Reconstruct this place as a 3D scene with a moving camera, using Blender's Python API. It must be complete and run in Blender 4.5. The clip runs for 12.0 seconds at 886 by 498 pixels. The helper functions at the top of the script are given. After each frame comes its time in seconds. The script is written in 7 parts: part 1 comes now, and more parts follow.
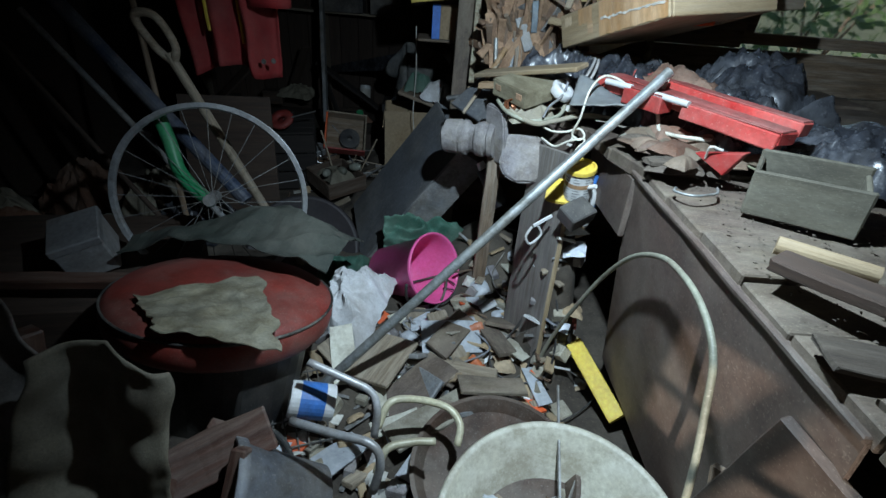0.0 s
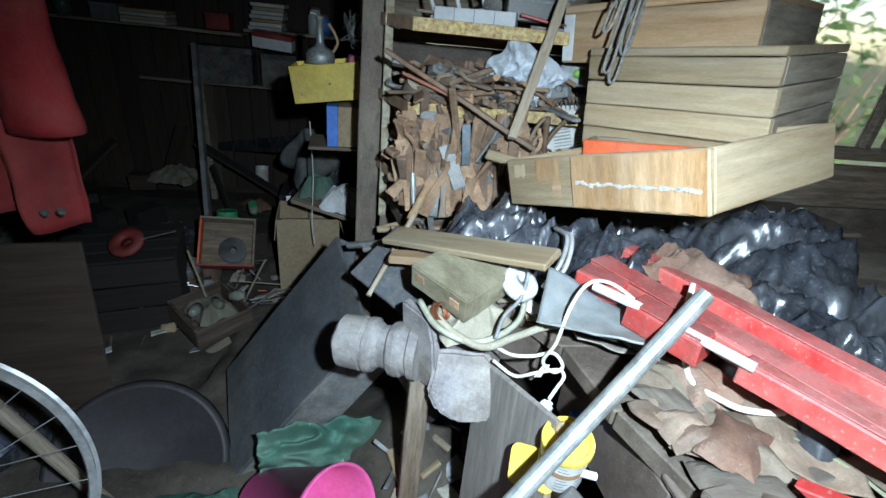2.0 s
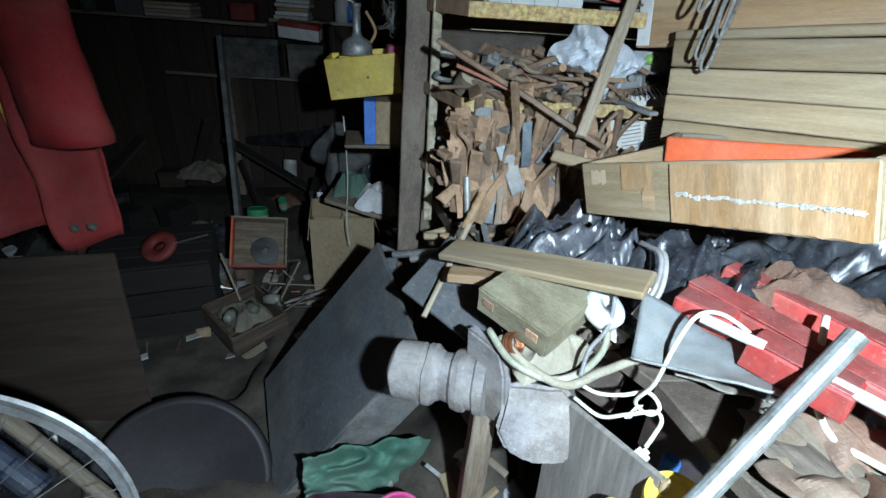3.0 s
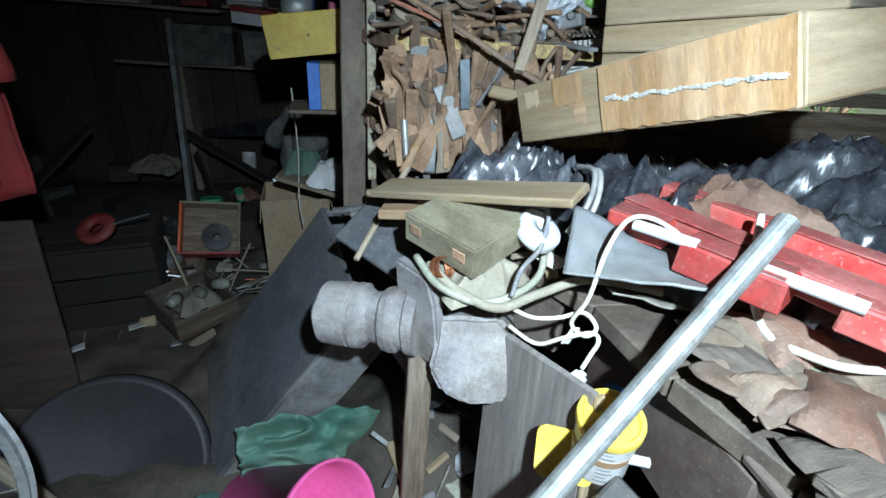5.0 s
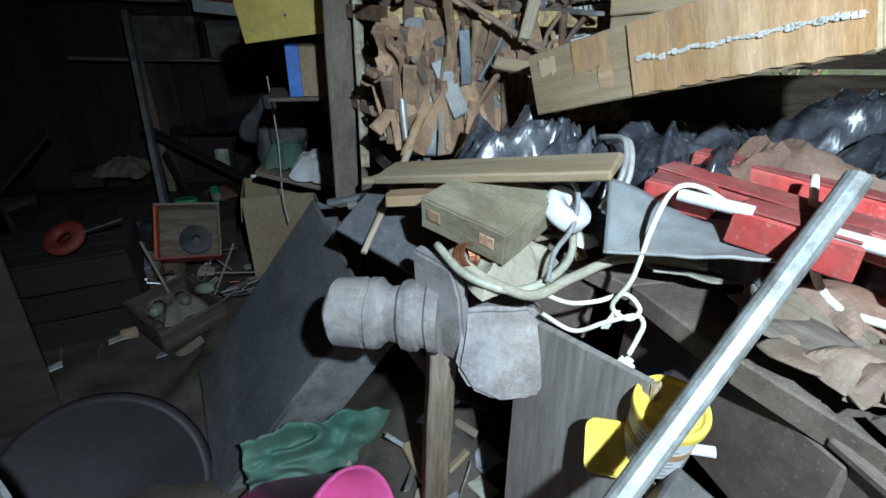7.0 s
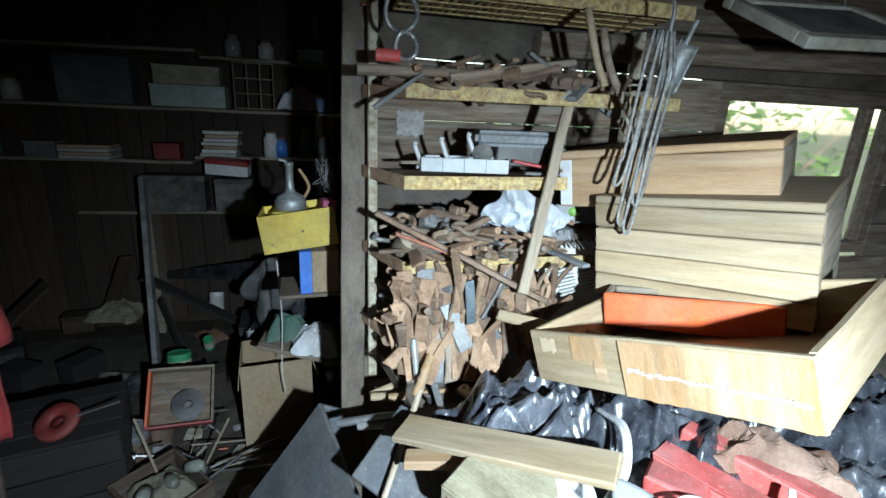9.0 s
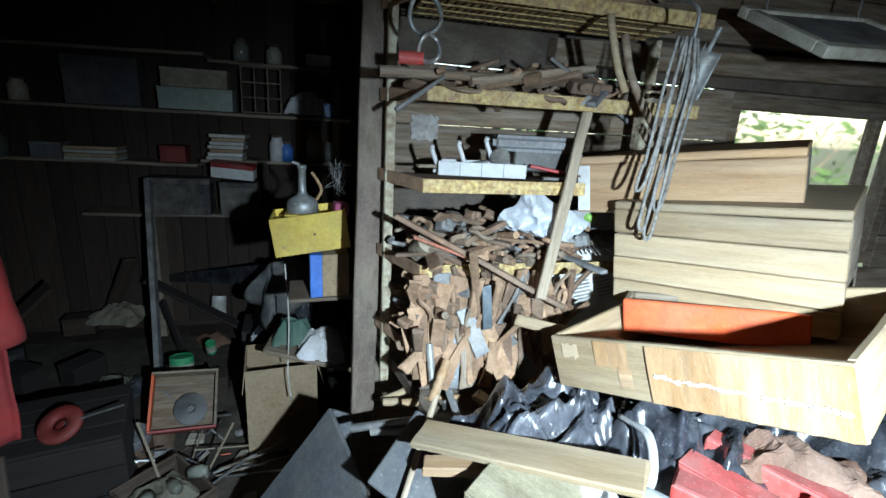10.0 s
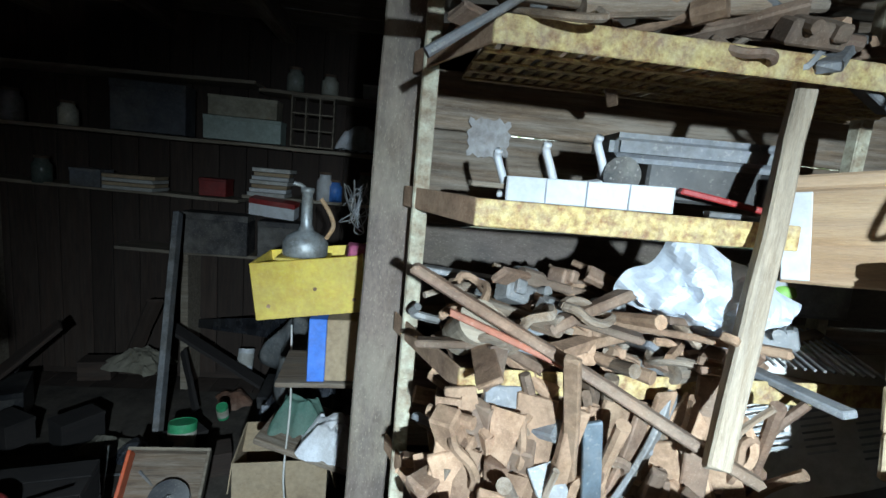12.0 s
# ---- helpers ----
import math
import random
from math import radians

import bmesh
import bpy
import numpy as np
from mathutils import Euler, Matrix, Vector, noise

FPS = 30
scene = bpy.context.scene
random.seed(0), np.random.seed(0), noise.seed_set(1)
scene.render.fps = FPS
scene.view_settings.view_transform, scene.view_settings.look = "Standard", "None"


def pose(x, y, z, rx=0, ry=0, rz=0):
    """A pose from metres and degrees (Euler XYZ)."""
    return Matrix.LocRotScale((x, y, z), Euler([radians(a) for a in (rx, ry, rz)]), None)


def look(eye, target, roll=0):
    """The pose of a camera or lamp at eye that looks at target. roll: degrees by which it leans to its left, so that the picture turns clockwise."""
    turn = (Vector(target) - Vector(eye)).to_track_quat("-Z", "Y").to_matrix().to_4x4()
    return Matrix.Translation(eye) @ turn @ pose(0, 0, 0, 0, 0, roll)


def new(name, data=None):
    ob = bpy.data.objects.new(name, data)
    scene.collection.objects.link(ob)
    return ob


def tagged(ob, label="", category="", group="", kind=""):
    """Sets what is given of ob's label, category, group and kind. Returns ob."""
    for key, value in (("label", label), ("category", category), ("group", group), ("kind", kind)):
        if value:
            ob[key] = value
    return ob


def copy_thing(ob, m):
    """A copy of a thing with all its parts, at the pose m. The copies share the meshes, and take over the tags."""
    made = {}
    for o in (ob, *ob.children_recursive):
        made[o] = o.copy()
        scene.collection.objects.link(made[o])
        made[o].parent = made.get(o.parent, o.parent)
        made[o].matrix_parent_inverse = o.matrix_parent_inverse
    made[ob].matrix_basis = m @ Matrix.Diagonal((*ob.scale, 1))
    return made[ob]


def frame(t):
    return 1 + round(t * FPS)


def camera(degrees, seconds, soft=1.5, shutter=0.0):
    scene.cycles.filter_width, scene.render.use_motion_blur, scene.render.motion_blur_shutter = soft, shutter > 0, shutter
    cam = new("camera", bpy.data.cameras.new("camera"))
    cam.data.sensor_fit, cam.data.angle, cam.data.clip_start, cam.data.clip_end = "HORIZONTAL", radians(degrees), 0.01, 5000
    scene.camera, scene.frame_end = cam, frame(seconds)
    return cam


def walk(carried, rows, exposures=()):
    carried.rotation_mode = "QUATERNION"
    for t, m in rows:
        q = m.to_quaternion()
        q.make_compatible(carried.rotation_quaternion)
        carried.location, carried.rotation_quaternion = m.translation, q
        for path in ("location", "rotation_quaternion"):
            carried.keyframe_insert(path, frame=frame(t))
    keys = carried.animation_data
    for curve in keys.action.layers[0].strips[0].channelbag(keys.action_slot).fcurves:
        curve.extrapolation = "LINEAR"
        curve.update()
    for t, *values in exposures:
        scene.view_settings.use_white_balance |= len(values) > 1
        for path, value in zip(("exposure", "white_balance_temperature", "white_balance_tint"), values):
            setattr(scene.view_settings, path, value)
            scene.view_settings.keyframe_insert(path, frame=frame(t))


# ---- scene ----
cam = camera(86.8, 12.0)
PATH = [
    (0, (0.064, -0.084, 1.555), (0.08, 1.617, 0.504), 4.5),
    (0.5, (0.064, -0.014, 1.625), (0.13, 1.715, 0.622), 4.6),
    (1, (0.068, 0.197, 1.61), (0.228, 1.928, 0.621), 5.4),
    (1.5, (0.092, 0.484, 1.576), (0.362, 2.196, 0.579), 5.5),
    (2, (0.115, 0.695, 1.698), (0.426, 2.457, 0.805), 6.1),
    (2.5, (0.062, 0.812, 1.698), (0.281, 2.557, 0.746), 4.9),
    (2.7, (0.043, 0.831, 1.705), (0.25, 2.572, 0.744), 4.3),
    (4.3, (0.064, 0.854, 1.565), (0.379, 2.613, 0.667), 4.0),
    (4.5, (0.088, 0.84, 1.553), (0.407, 2.599, 0.655), 3.9),
    (5, (0.142, 0.812, 1.539), (0.455, 2.567, 0.631), 4.1),
    (5.5, (0.113, 0.874, 1.494), (0.427, 2.597, 0.527), 3.0),
    (6, (0.093, 0.908, 1.452), (0.449, 2.602, 0.451), 2.4),
    (6.5, (0.085, 0.888, 1.462), (0.464, 2.584, 0.472), 2.1),
    (6.7, (0.09, 0.884, 1.473), (0.478, 2.583, 0.492), 1.9),
    (8.3, (0.051, 0.896, 1.7), (0.536, 2.723, 1.048), 2.7),
    (8.5, (0.052, 0.907, 1.732), (0.548, 2.743, 1.113), 2.7),
    (9, (0.023, 0.931, 1.827), (0.52, 2.786, 1.268), 2.6),
    (9.5, (0.002, 0.971, 1.846), (0.512, 2.829, 1.31), 3.1),
    (10, (-0.02, 0.947, 1.814), (0.486, 2.809, 1.287), 3.4),
    (10.5, (-0.007, 0.912, 1.778), (0.531, 2.771, 1.276), 4.6),
    (11, (-0.02, 1.023, 1.812), (0.522, 2.892, 1.351), 4.5),
    (11.5, (0.066, 1.299, 1.729), (0.576, 3.192, 1.334), 4.8),
    (12, (0.111, 1.454, 1.709), (0.344, 3.415, 1.395), 5.3),
]
EXPOSURES = [(0, 0.05), (1.0, 0.65), (1.5, 0.85), (2.5, 0.9), (4.5, 0.9), (5.5, 0.65), (6.0, 0.4), (6.7, 0.45), (8.3, 1.3), (9.0, 1.7), (11.0, 1.8), (12.0, 2.05)]
walk(cam, [(t, look(eye, target, roll)) for t, eye, target, roll in PATH], EXPOSURES)

# ---- world and light ----
world = bpy.data.worlds.new("sky")
scene.world = world
world.use_nodes = True
wn = world.node_tree
sky = wn.nodes.new("ShaderNodeTexSky")
sky.sky_type, sky.sun_disc = "NISHITA", False
sky.sun_elevation, sky.sun_rotation = radians(20), radians(207)
wn.nodes["Background"].inputs["Strength"].default_value = 0.15
wn.links.new(sky.outputs["Color"], wn.nodes["Background"].inputs["Color"])

sun_data = bpy.data.lights.new("sun", "SUN")
sun_data.energy, sun_data.angle, sun_data.color = 5.0, radians(0.5), (1.0, 0.95, 0.86)
sun = new("sun", sun_data)
sun.matrix_world = look((-0.5, -1.74, 1.77), (0.66, 0.5, 0.85))

# the torch that lights the shed
torch_data = bpy.data.lights.new("torch", "SPOT")
torch_data.energy, torch_data.spot_size, torch_data.spot_blend = 98.0, radians(153), 1.0
torch_data.shadow_soft_size, torch_data.color = 0.018, (0.67, 0.87, 1.03)
torch = new("torch", torch_data)
torch.matrix_world = look((0.26, 0.62, 1.83), (0.57, 1.26, 0.80))


# ---- materials ----
MATS = {}


def mat(name, col, col2=None, rough=0.75, metal=0.0, scale=9.0, fine=70.0, bump=0.25, dust=0.25, stretch=(1, 1, 1), coat=0.0, sharp=(0.35, 0.68),
        dust_col=(0.42, 0.38, 0.32), vary=0.25):
    """A worn surface: two colours in patches, fine grain, a film of dust in patches, relief, and some change from piece to piece."""
    if name in MATS:
        return MATS[name]
    col2 = col2 or tuple(c * 0.6 for c in col)
    m = bpy.data.materials.new(name)
    m.use_nodes = True
    nt = m.node_tree
    n, l = nt.nodes, nt.links
    b = n["Principled BSDF"]
    tc, mp = n.new("ShaderNodeTexCoord"), n.new("ShaderNodeMapping")
    info = n.new("ShaderNodeObjectInfo")
    mp.inputs["Scale"].default_value = stretch
    add = n.new("ShaderNodeVectorMath")
    add.operation = "MULTIPLY_ADD"
    add.inputs[1].default_value = (7.3, 3.1, 5.7)
    l.new(info.outputs["Random"], add.inputs[0])
    l.new(tc.outputs["Object"], add.inputs[2])
    l.new(add.outputs[0], mp.inputs["Vector"])

    def noise_tex(s, detail, r):
        t = n.new("ShaderNodeTexNoise")
        t.inputs["Scale"].default_value, t.inputs["Detail"].default_value, t.inputs["Roughness"].default_value = s, detail, r
        l.new(mp.outputs["Vector"], t.inputs["Vector"])
        return t

    big, small, grime = noise_tex(scale, 5, 0.6), noise_tex(fine, 6, 0.65), noise_tex(scale * 0.45, 6, 0.7)

    def ramp(src, a, z):
        r = n.new("ShaderNodeMapRange")
        r.inputs["From Min"].default_value, r.inputs["From Max"].default_value = a, z
        l.new(src, r.inputs["Value"])
        return r.outputs["Result"]

    def mix(f, a, z, kind="MIX"):
        x = n.new("ShaderNodeMix")
        x.data_type, x.blend_type = "RGBA", kind
        for k, v in ((0, f), (6, a), (7, z)):
            if isinstance(v, tuple):
                x.inputs[k].default_value = (*v, 1)
            elif isinstance(v, float):
                x.inputs[k].default_value = v
            else:
                l.new(v, x.inputs[k])
        return x.outputs[2]

    c = mix(ramp(big.outputs[0], *sharp), col, col2)
    c = mix(0.55, c, mix(ramp(small.outputs[0], 0.3, 0.7), (0.35, 0.35, 0.35), (0.72, 0.72, 0.72)), "OVERLAY")
    if dust > 0:
        d = n.new("ShaderNodeMath")
        d.operation = "MULTIPLY"
        d.inputs[1].default_value = dust * 2
        l.new(ramp(grime.outputs[0], 0.42, 0.72), d.inputs[0])
        c = mix(d.outputs[0], c, dust_col)
        stain = noise_tex(scale * 0.8, 8, 0.75)
        c = mix(min(0.65, dust * 2.2), c, mix(ramp(stain.outputs[0], 0.44, 0.60), (1.0, 1.0, 1.0), (0.45, 0.40, 0.34)), "MULTIPLY")
        speck = noise_tex(fine * 2.4, 2, 0.5)
        sp = n.new("ShaderNodeMath")
        sp.operation = "MULTIPLY"
        sp.inputs[1].default_value = min(0.35, dust * 0.8)
        l.new(ramp(speck.outputs[0], 0.62, 0.70), sp.inputs[0])
        c = mix(sp.outputs[0], c, tuple(min(1.0, q * 1.5) for q in dust_col))
    h = n.new("ShaderNodeHueSaturation")
    l.new(c, h.inputs["Color"])
    v = n.new("ShaderNodeMapRange")
    v.inputs["To Min"].default_value, v.inputs["To Max"].default_value = 1 - vary, 1 + vary
    l.new(info.outputs["Random"], v.inputs["Value"])
    l.new(v.outputs["Result"], h.inputs["Value"])
    l.new(h.outputs["Color"], b.inputs["Base Color"])
    rr = n.new("ShaderNodeMapRange")
    rr.inputs["To Min"].default_value, rr.inputs["To Max"].default_value = max(0.03, rough - 0.15), min(1, rough + 0.2)
    l.new(grime.outputs[0], rr.inputs["Value"])
    l.new(rr.outputs["Result"], b.inputs["Roughness"])
    b.inputs["Metallic"].default_value = metal
    b.inputs["Coat Weight"].default_value = coat
    bp = n.new("ShaderNodeBump")
    bp.inputs["Strength"].default_value, bp.inputs["Distance"].default_value = bump, 0.004
    l.new(mix(0.5, big.outputs[0], small.outputs[0]), bp.inputs["Height"])
    l.new(bp.outputs["Normal"], b.inputs["Normal"])
    MATS[name] = m
    return m


GRAIN = (1.2, 14, 14)
wood_old = mat("wood_old", (0.24, 0.165, 0.105), (0.13, 0.09, 0.06), 0.8, scale=6, stretch=GRAIN, bump=0.5, dust=0.3)
wood_grey = mat("wood_grey", (0.33, 0.265, 0.19), (0.20, 0.155, 0.108), 0.85, scale=5, stretch=GRAIN, bump=0.5)
wood_pale = mat("wood_pale", (0.365, 0.275, 0.165), (0.27, 0.19, 0.105), 0.7, scale=4, stretch=GRAIN, bump=0.35, dust=0.15)
wood_warm = mat("wood_warm", (0.40, 0.25, 0.125), (0.30, 0.17, 0.08), 0.65, scale=4, stretch=GRAIN, bump=0.35, dust=0.15)
# dark brown; part of the far bay's shade is put into this colour
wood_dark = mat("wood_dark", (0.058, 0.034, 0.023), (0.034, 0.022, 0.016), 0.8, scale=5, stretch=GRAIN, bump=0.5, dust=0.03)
# near-black wood: shade beyond the torch beam is put into the colour
wood_shaded = mat("wood_shaded", (0.026, 0.020, 0.017), (0.016, 0.013, 0.012), 0.9, scale=5, stretch=GRAIN, bump=0.5, dust=0.03, dust_col=(0.06, 0.05, 0.045))
wood_end = mat("wood_end", (0.30, 0.25, 0.18), (0.20, 0.16, 0.115), 0.9, scale=30, bump=0.4)
rust = mat("rust", (0.40, 0.25, 0.155), (0.25, 0.15, 0.095), 0.85, 0.1, scale=22, fine=160, bump=0.8, dust=0.3, dust_col=(0.40, 0.28, 0.18))
rust_dark = mat("rust_dark", (0.23, 0.14, 0.09), (0.14, 0.09, 0.065), 0.75, 0.3, scale=18, fine=150, bump=0.6, dust=0.3, dust_col=(0.30, 0.24, 0.18))
bench_wood = mat("bench_wood", (0.115, 0.09, 0.07), (0.062, 0.048, 0.039), 0.85, scale=7, stretch=(1.2, 9, 9), bump=0.6, dust=0.22, dust_col=(0.18, 0.155, 0.12))
bench_board = mat("bench_board", (0.15, 0.112, 0.088), (0.09, 0.070, 0.058), 0.75, scale=5, stretch=(1.2, 2.6, 2.6), bump=0.5, dust=0.3, dust_col=(0.32, 0.275, 0.20))
hardboard = mat("hardboard", (0.075, 0.043, 0.027), (0.048, 0.030, 0.02), 0.7, scale=5, stretch=GRAIN, bump=0.2, dust=0.12)
rust_yellow = mat("rust_yellow", (0.58, 0.44, 0.18), (0.27, 0.135, 0.055), 0.75, 0.1, scale=80, fine=260, bump=0.6, dust=0.2, sharp=(0.40, 0.66))
steel = mat("steel", (0.46, 0.47, 0.48), (0.33, 0.33, 0.33), 0.45, 0.75, scale=14, bump=0.15, dust=0.3)
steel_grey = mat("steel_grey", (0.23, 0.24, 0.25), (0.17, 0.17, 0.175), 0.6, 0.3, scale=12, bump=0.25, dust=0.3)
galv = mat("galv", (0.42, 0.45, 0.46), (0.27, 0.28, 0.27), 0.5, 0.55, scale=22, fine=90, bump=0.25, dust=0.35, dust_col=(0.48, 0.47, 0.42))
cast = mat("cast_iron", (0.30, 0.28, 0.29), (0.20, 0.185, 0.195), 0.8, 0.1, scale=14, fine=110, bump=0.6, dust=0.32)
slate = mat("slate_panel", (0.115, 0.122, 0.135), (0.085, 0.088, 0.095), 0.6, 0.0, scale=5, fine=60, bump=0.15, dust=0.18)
brown_sheet = mat("brown_sheet", (0.105, 0.072, 0.058), (0.07, 0.05, 0.043), 0.55, scale=7, fine=80, bump=0.2, dust=0.14, stretch=(1, 1, 3))
red_paint = mat("red_paint", (0.46, 0.03, 0.026), (0.33, 0.026, 0.024), 0.5, scale=8, bump=0.15, dust=0.16)
orange_paint = mat("orange_paint", (0.80, 0.125, 0.03), (0.72, 0.10, 0.025), 0.45, scale=8, bump=0.12, dust=0.1)
yellow_paint = mat("yellow_paint", (0.72, 0.51, 0.055), (0.60, 0.42, 0.06), 0.5, scale=8, bump=0.15, dust=0.12)
blue_paint = mat("blue_paint", (0.03, 0.17, 0.62), (0.03, 0.14, 0.5), 0.5, scale=8, bump=0.1, dust=0.08)
pink_plastic = mat("pink_plastic", (0.85, 0.12, 0.36), (0.80, 0.10, 0.31), 0.4, scale=5, bump=0.05, dust=0.06, vary=0.0)
white_plastic = mat("white_plastic", (0.74, 0.75, 0.76), (0.64, 0.64, 0.63), 0.45, scale=8, bump=0.08, dust=0.15)
cream_plastic = mat("cream_plastic", (0.62, 0.60, 0.50), (0.50, 0.47, 0.37), 0.5, scale=9, bump=0.15, dust=0.3)
blue_plastic = mat("blue_plastic", (0.04, 0.20, 0.62), None, 0.4, scale=8, bump=0.05, dust=0.08)
green_plastic = mat("green_plastic", (0.02, 0.36, 0.14), (0.02, 0.28, 0.11), 0.4, scale=8, bump=0.05, dust=0.1)
grey_plastic = mat("grey_plastic", (0.22, 0.235, 0.27), (0.17, 0.18, 0.20), 0.55, scale=8, bump=0.1, dust=0.3)
black_plastic = mat("black_plastic", (0.025, 0.025, 0.028), (0.02, 0.02, 0.022), 0.4, scale=8, bump=0.1, dust=0.12)
black_film = mat("black_film", (0.034, 0.037, 0.046), (0.020, 0.022, 0.028), 0.24, scale=16, fine=38, bump=0.5, dust=0.26, coat=0.3, dust_col=(0.17, 0.175, 0.19))
white_film = mat("white_film", (0.54, 0.57, 0.62), (0.44, 0.47, 0.51), 0.45, scale=12, fine=60, bump=0.4, dust=0.1)
cardboard = mat("cardboard", (0.44, 0.325, 0.20), (0.36, 0.255, 0.15), 0.85, scale=4, fine=60, bump=0.25, dust=0.15)
cloth_red = mat("cloth_red", (0.23, 0.010, 0.011), (0.16, 0.008, 0.010), 0.85, scale=8, fine=220, bump=0.3, dust=0.05)
cloth_green = mat("cloth_green", (0.045, 0.14, 0.10), (0.035, 0.105, 0.075), 0.7, scale=8, fine=160, bump=0.3, dust=0.12)
cloth_dkgreen = mat("cloth_dkgreen", (0.05, 0.062, 0.05), (0.032, 0.04, 0.034), 0.8, scale=8, fine=160, bump=0.3, dust=0.12)
cloth_khaki = mat("cloth_khaki", (0.25, 0.225, 0.165), (0.18, 0.16, 0.12), 0.9, scale=8, fine=220, bump=0.4, dust=0.2)
cloth_white = mat("cloth_white", (0.66, 0.67, 0.70), (0.55, 0.55, 0.57), 0.85, scale=8, fine=200, bump=0.35, dust=0.2)
cloth_brown = mat("cloth_brown", (0.17, 0.078, 0.045), (0.11, 0.055, 0.035), 0.85, scale=8, fine=160, bump=0.3, dust=0.15)
stone = mat("block_stone", (0.38, 0.35, 0.275), (0.29, 0.26, 0.20), 0.9, scale=11, fine=120, bump=0.6, dust=0.3)
paper = mat("paper", (0.62, 0.60, 0.55), (0.52, 0.50, 0.45), 0.85, scale=10, bump=0.15, dust=0.15)
rubber = mat("rubber", (0.035, 0.035, 0.035), (0.05, 0.048, 0.045), 0.7, scale=15, bump=0.2, dust=0.3)
copper = mat("copper", (0.72, 0.28, 0.14), None, 0.35, 0.9, scale=10, bump=0.1, dust=0.1)
dirt = mat("dirt", (0.095, 0.076, 0.058), (0.05, 0.04, 0.033), 0.95, scale=8, fine=55, bump=1.0, dust=0.2, dust_col=(0.26, 0.22, 0.17))
ink = mat("ink", (0.05, 0.05, 0.055), None, 0.8, bump=0.0, dust=0.0)
grey_ink = mat("grey_ink", (0.28, 0.28, 0.28), None, 0.8, bump=0.0, dust=0.0)
hose_mat = mat("hose", (0.27, 0.275, 0.21), (0.19, 0.19, 0.145), 0.55, scale=12, bump=0.15, dust=0.25)
leaf_mat = mat("leaf", (0.075, 0.15, 0.04), (0.05, 0.10, 0.03), 0.6, scale=3, bump=0.2, dust=0.0)
grass_mat = mat("grass_ground", (0.10, 0.12, 0.05), (0.07, 0.09, 0.035), 0.95, scale=3, bump=0.6, dust=0.1)
glass = bpy.data.materials.new("glass")
glass.use_nodes = True
glass.node_tree.nodes["Principled BSDF"].inputs["Transmission Weight"].default_value = 1.0
glass.node_tree.nodes["Principled BSDF"].inputs["Roughness"].default_value = 0.05
glass.node_tree.nodes["Principled BSDF"].inputs["IOR"].default_value = 1.3
clear_glass = mat("bottle_glass", (0.16, 0.20, 0.17), (0.10, 0.13, 0.11), 0.12, scale=6, bump=0.05, dust=0.3)


# ---- building helpers ----
V = Vector


def link_mesh(name, bm, material, smooth=False):
    me = bpy.data.meshes.new(name)
    bm.normal_update()
    bm.to_mesh(me)
    bm.free()
    if smooth:
        for p in me.polygons:
            p.use_smooth = True
    for m in (material if isinstance(material, (list, tuple)) else [material]):
        me.materials.append(m)
    return new(name, me)


def part(name, bm, material, parent=None, label="", smooth=False, m=None):
    ob = link_mesh(name, bm, material, smooth)
    if parent is not None:
        ob.parent = parent
    if m is not None:
        ob.matrix_basis = m
    if label:
        tagged(ob, label)
    return ob


def thing(name, label, category, m=None, group="", kind=""):
    ob = new(name)
    ob.empty_display_size = 0.02
    ob.matrix_basis = m if m is not None else Matrix()
    return tagged(ob, label, category, group, kind)


def solo(name, bm, material, label, category, m=None, group="", kind="", smooth=False):
    ob = link_mesh(name, bm, material, smooth)
    if m is not None:
        ob.matrix_basis = m
    return tagged(ob, label, category, group, kind)


def axes(o, x, y):
    """A pose at o whose x points along x, and whose y lies as near as it can to y."""
    x = V(x).normalized()
    z = x.cross(V(y)).normalized()
    y = z.cross(x)
    m = Matrix((x, y, z)).transposed().to_4x4()
    m.translation = V(o)
    return m


def along(a, b, up=(0, 0, 1)):
    """A pose at the middle of a to b, x along it, z near to up."""
    a, b = V(a), V(b)
    x = (b - a).normalized()
    y = V(up).cross(x)
    if y.length < 1e-4:
        y = V((0, 1, 0)).cross(x)
    return axes((a + b) / 2, x, y)


def box(sx, sy, sz, bevel=0.003, bm=None, at=(0, 0, 0), m=None, cut=1):
    bm = bm or bmesh.new()
    r = bmesh.ops.create_cube(bm, size=1)
    vs = r["verts"]
    bmesh.ops.scale(bm, vec=(sx, sy, sz), verts=vs)
    if bevel > 0:
        es = list({e for v in vs for e in v.link_edges})
        g = bmesh.ops.bevel(bm, geom=es, offset=min(bevel, min(sx, sy, sz) * 0.45), segments=cut, affect="EDGES")
        vs = list({v for f in g["faces"] for v in f.verts} | {v for v in vs if v.is_valid})
        vs = [v for v in vs if v.is_valid]
        seen, todo = set(vs), list(vs)
        while todo:
            for e in todo.pop().link_edges:
                for w in e.verts:
                    if w not in seen:
                        seen.add(w)
                        todo.append(w)
        vs = list(seen)
    if m is not None:
        bmesh.ops.transform(bm, matrix=m, verts=vs)
    bmesh.ops.translate(bm, vec=at, verts=vs)
    return bm


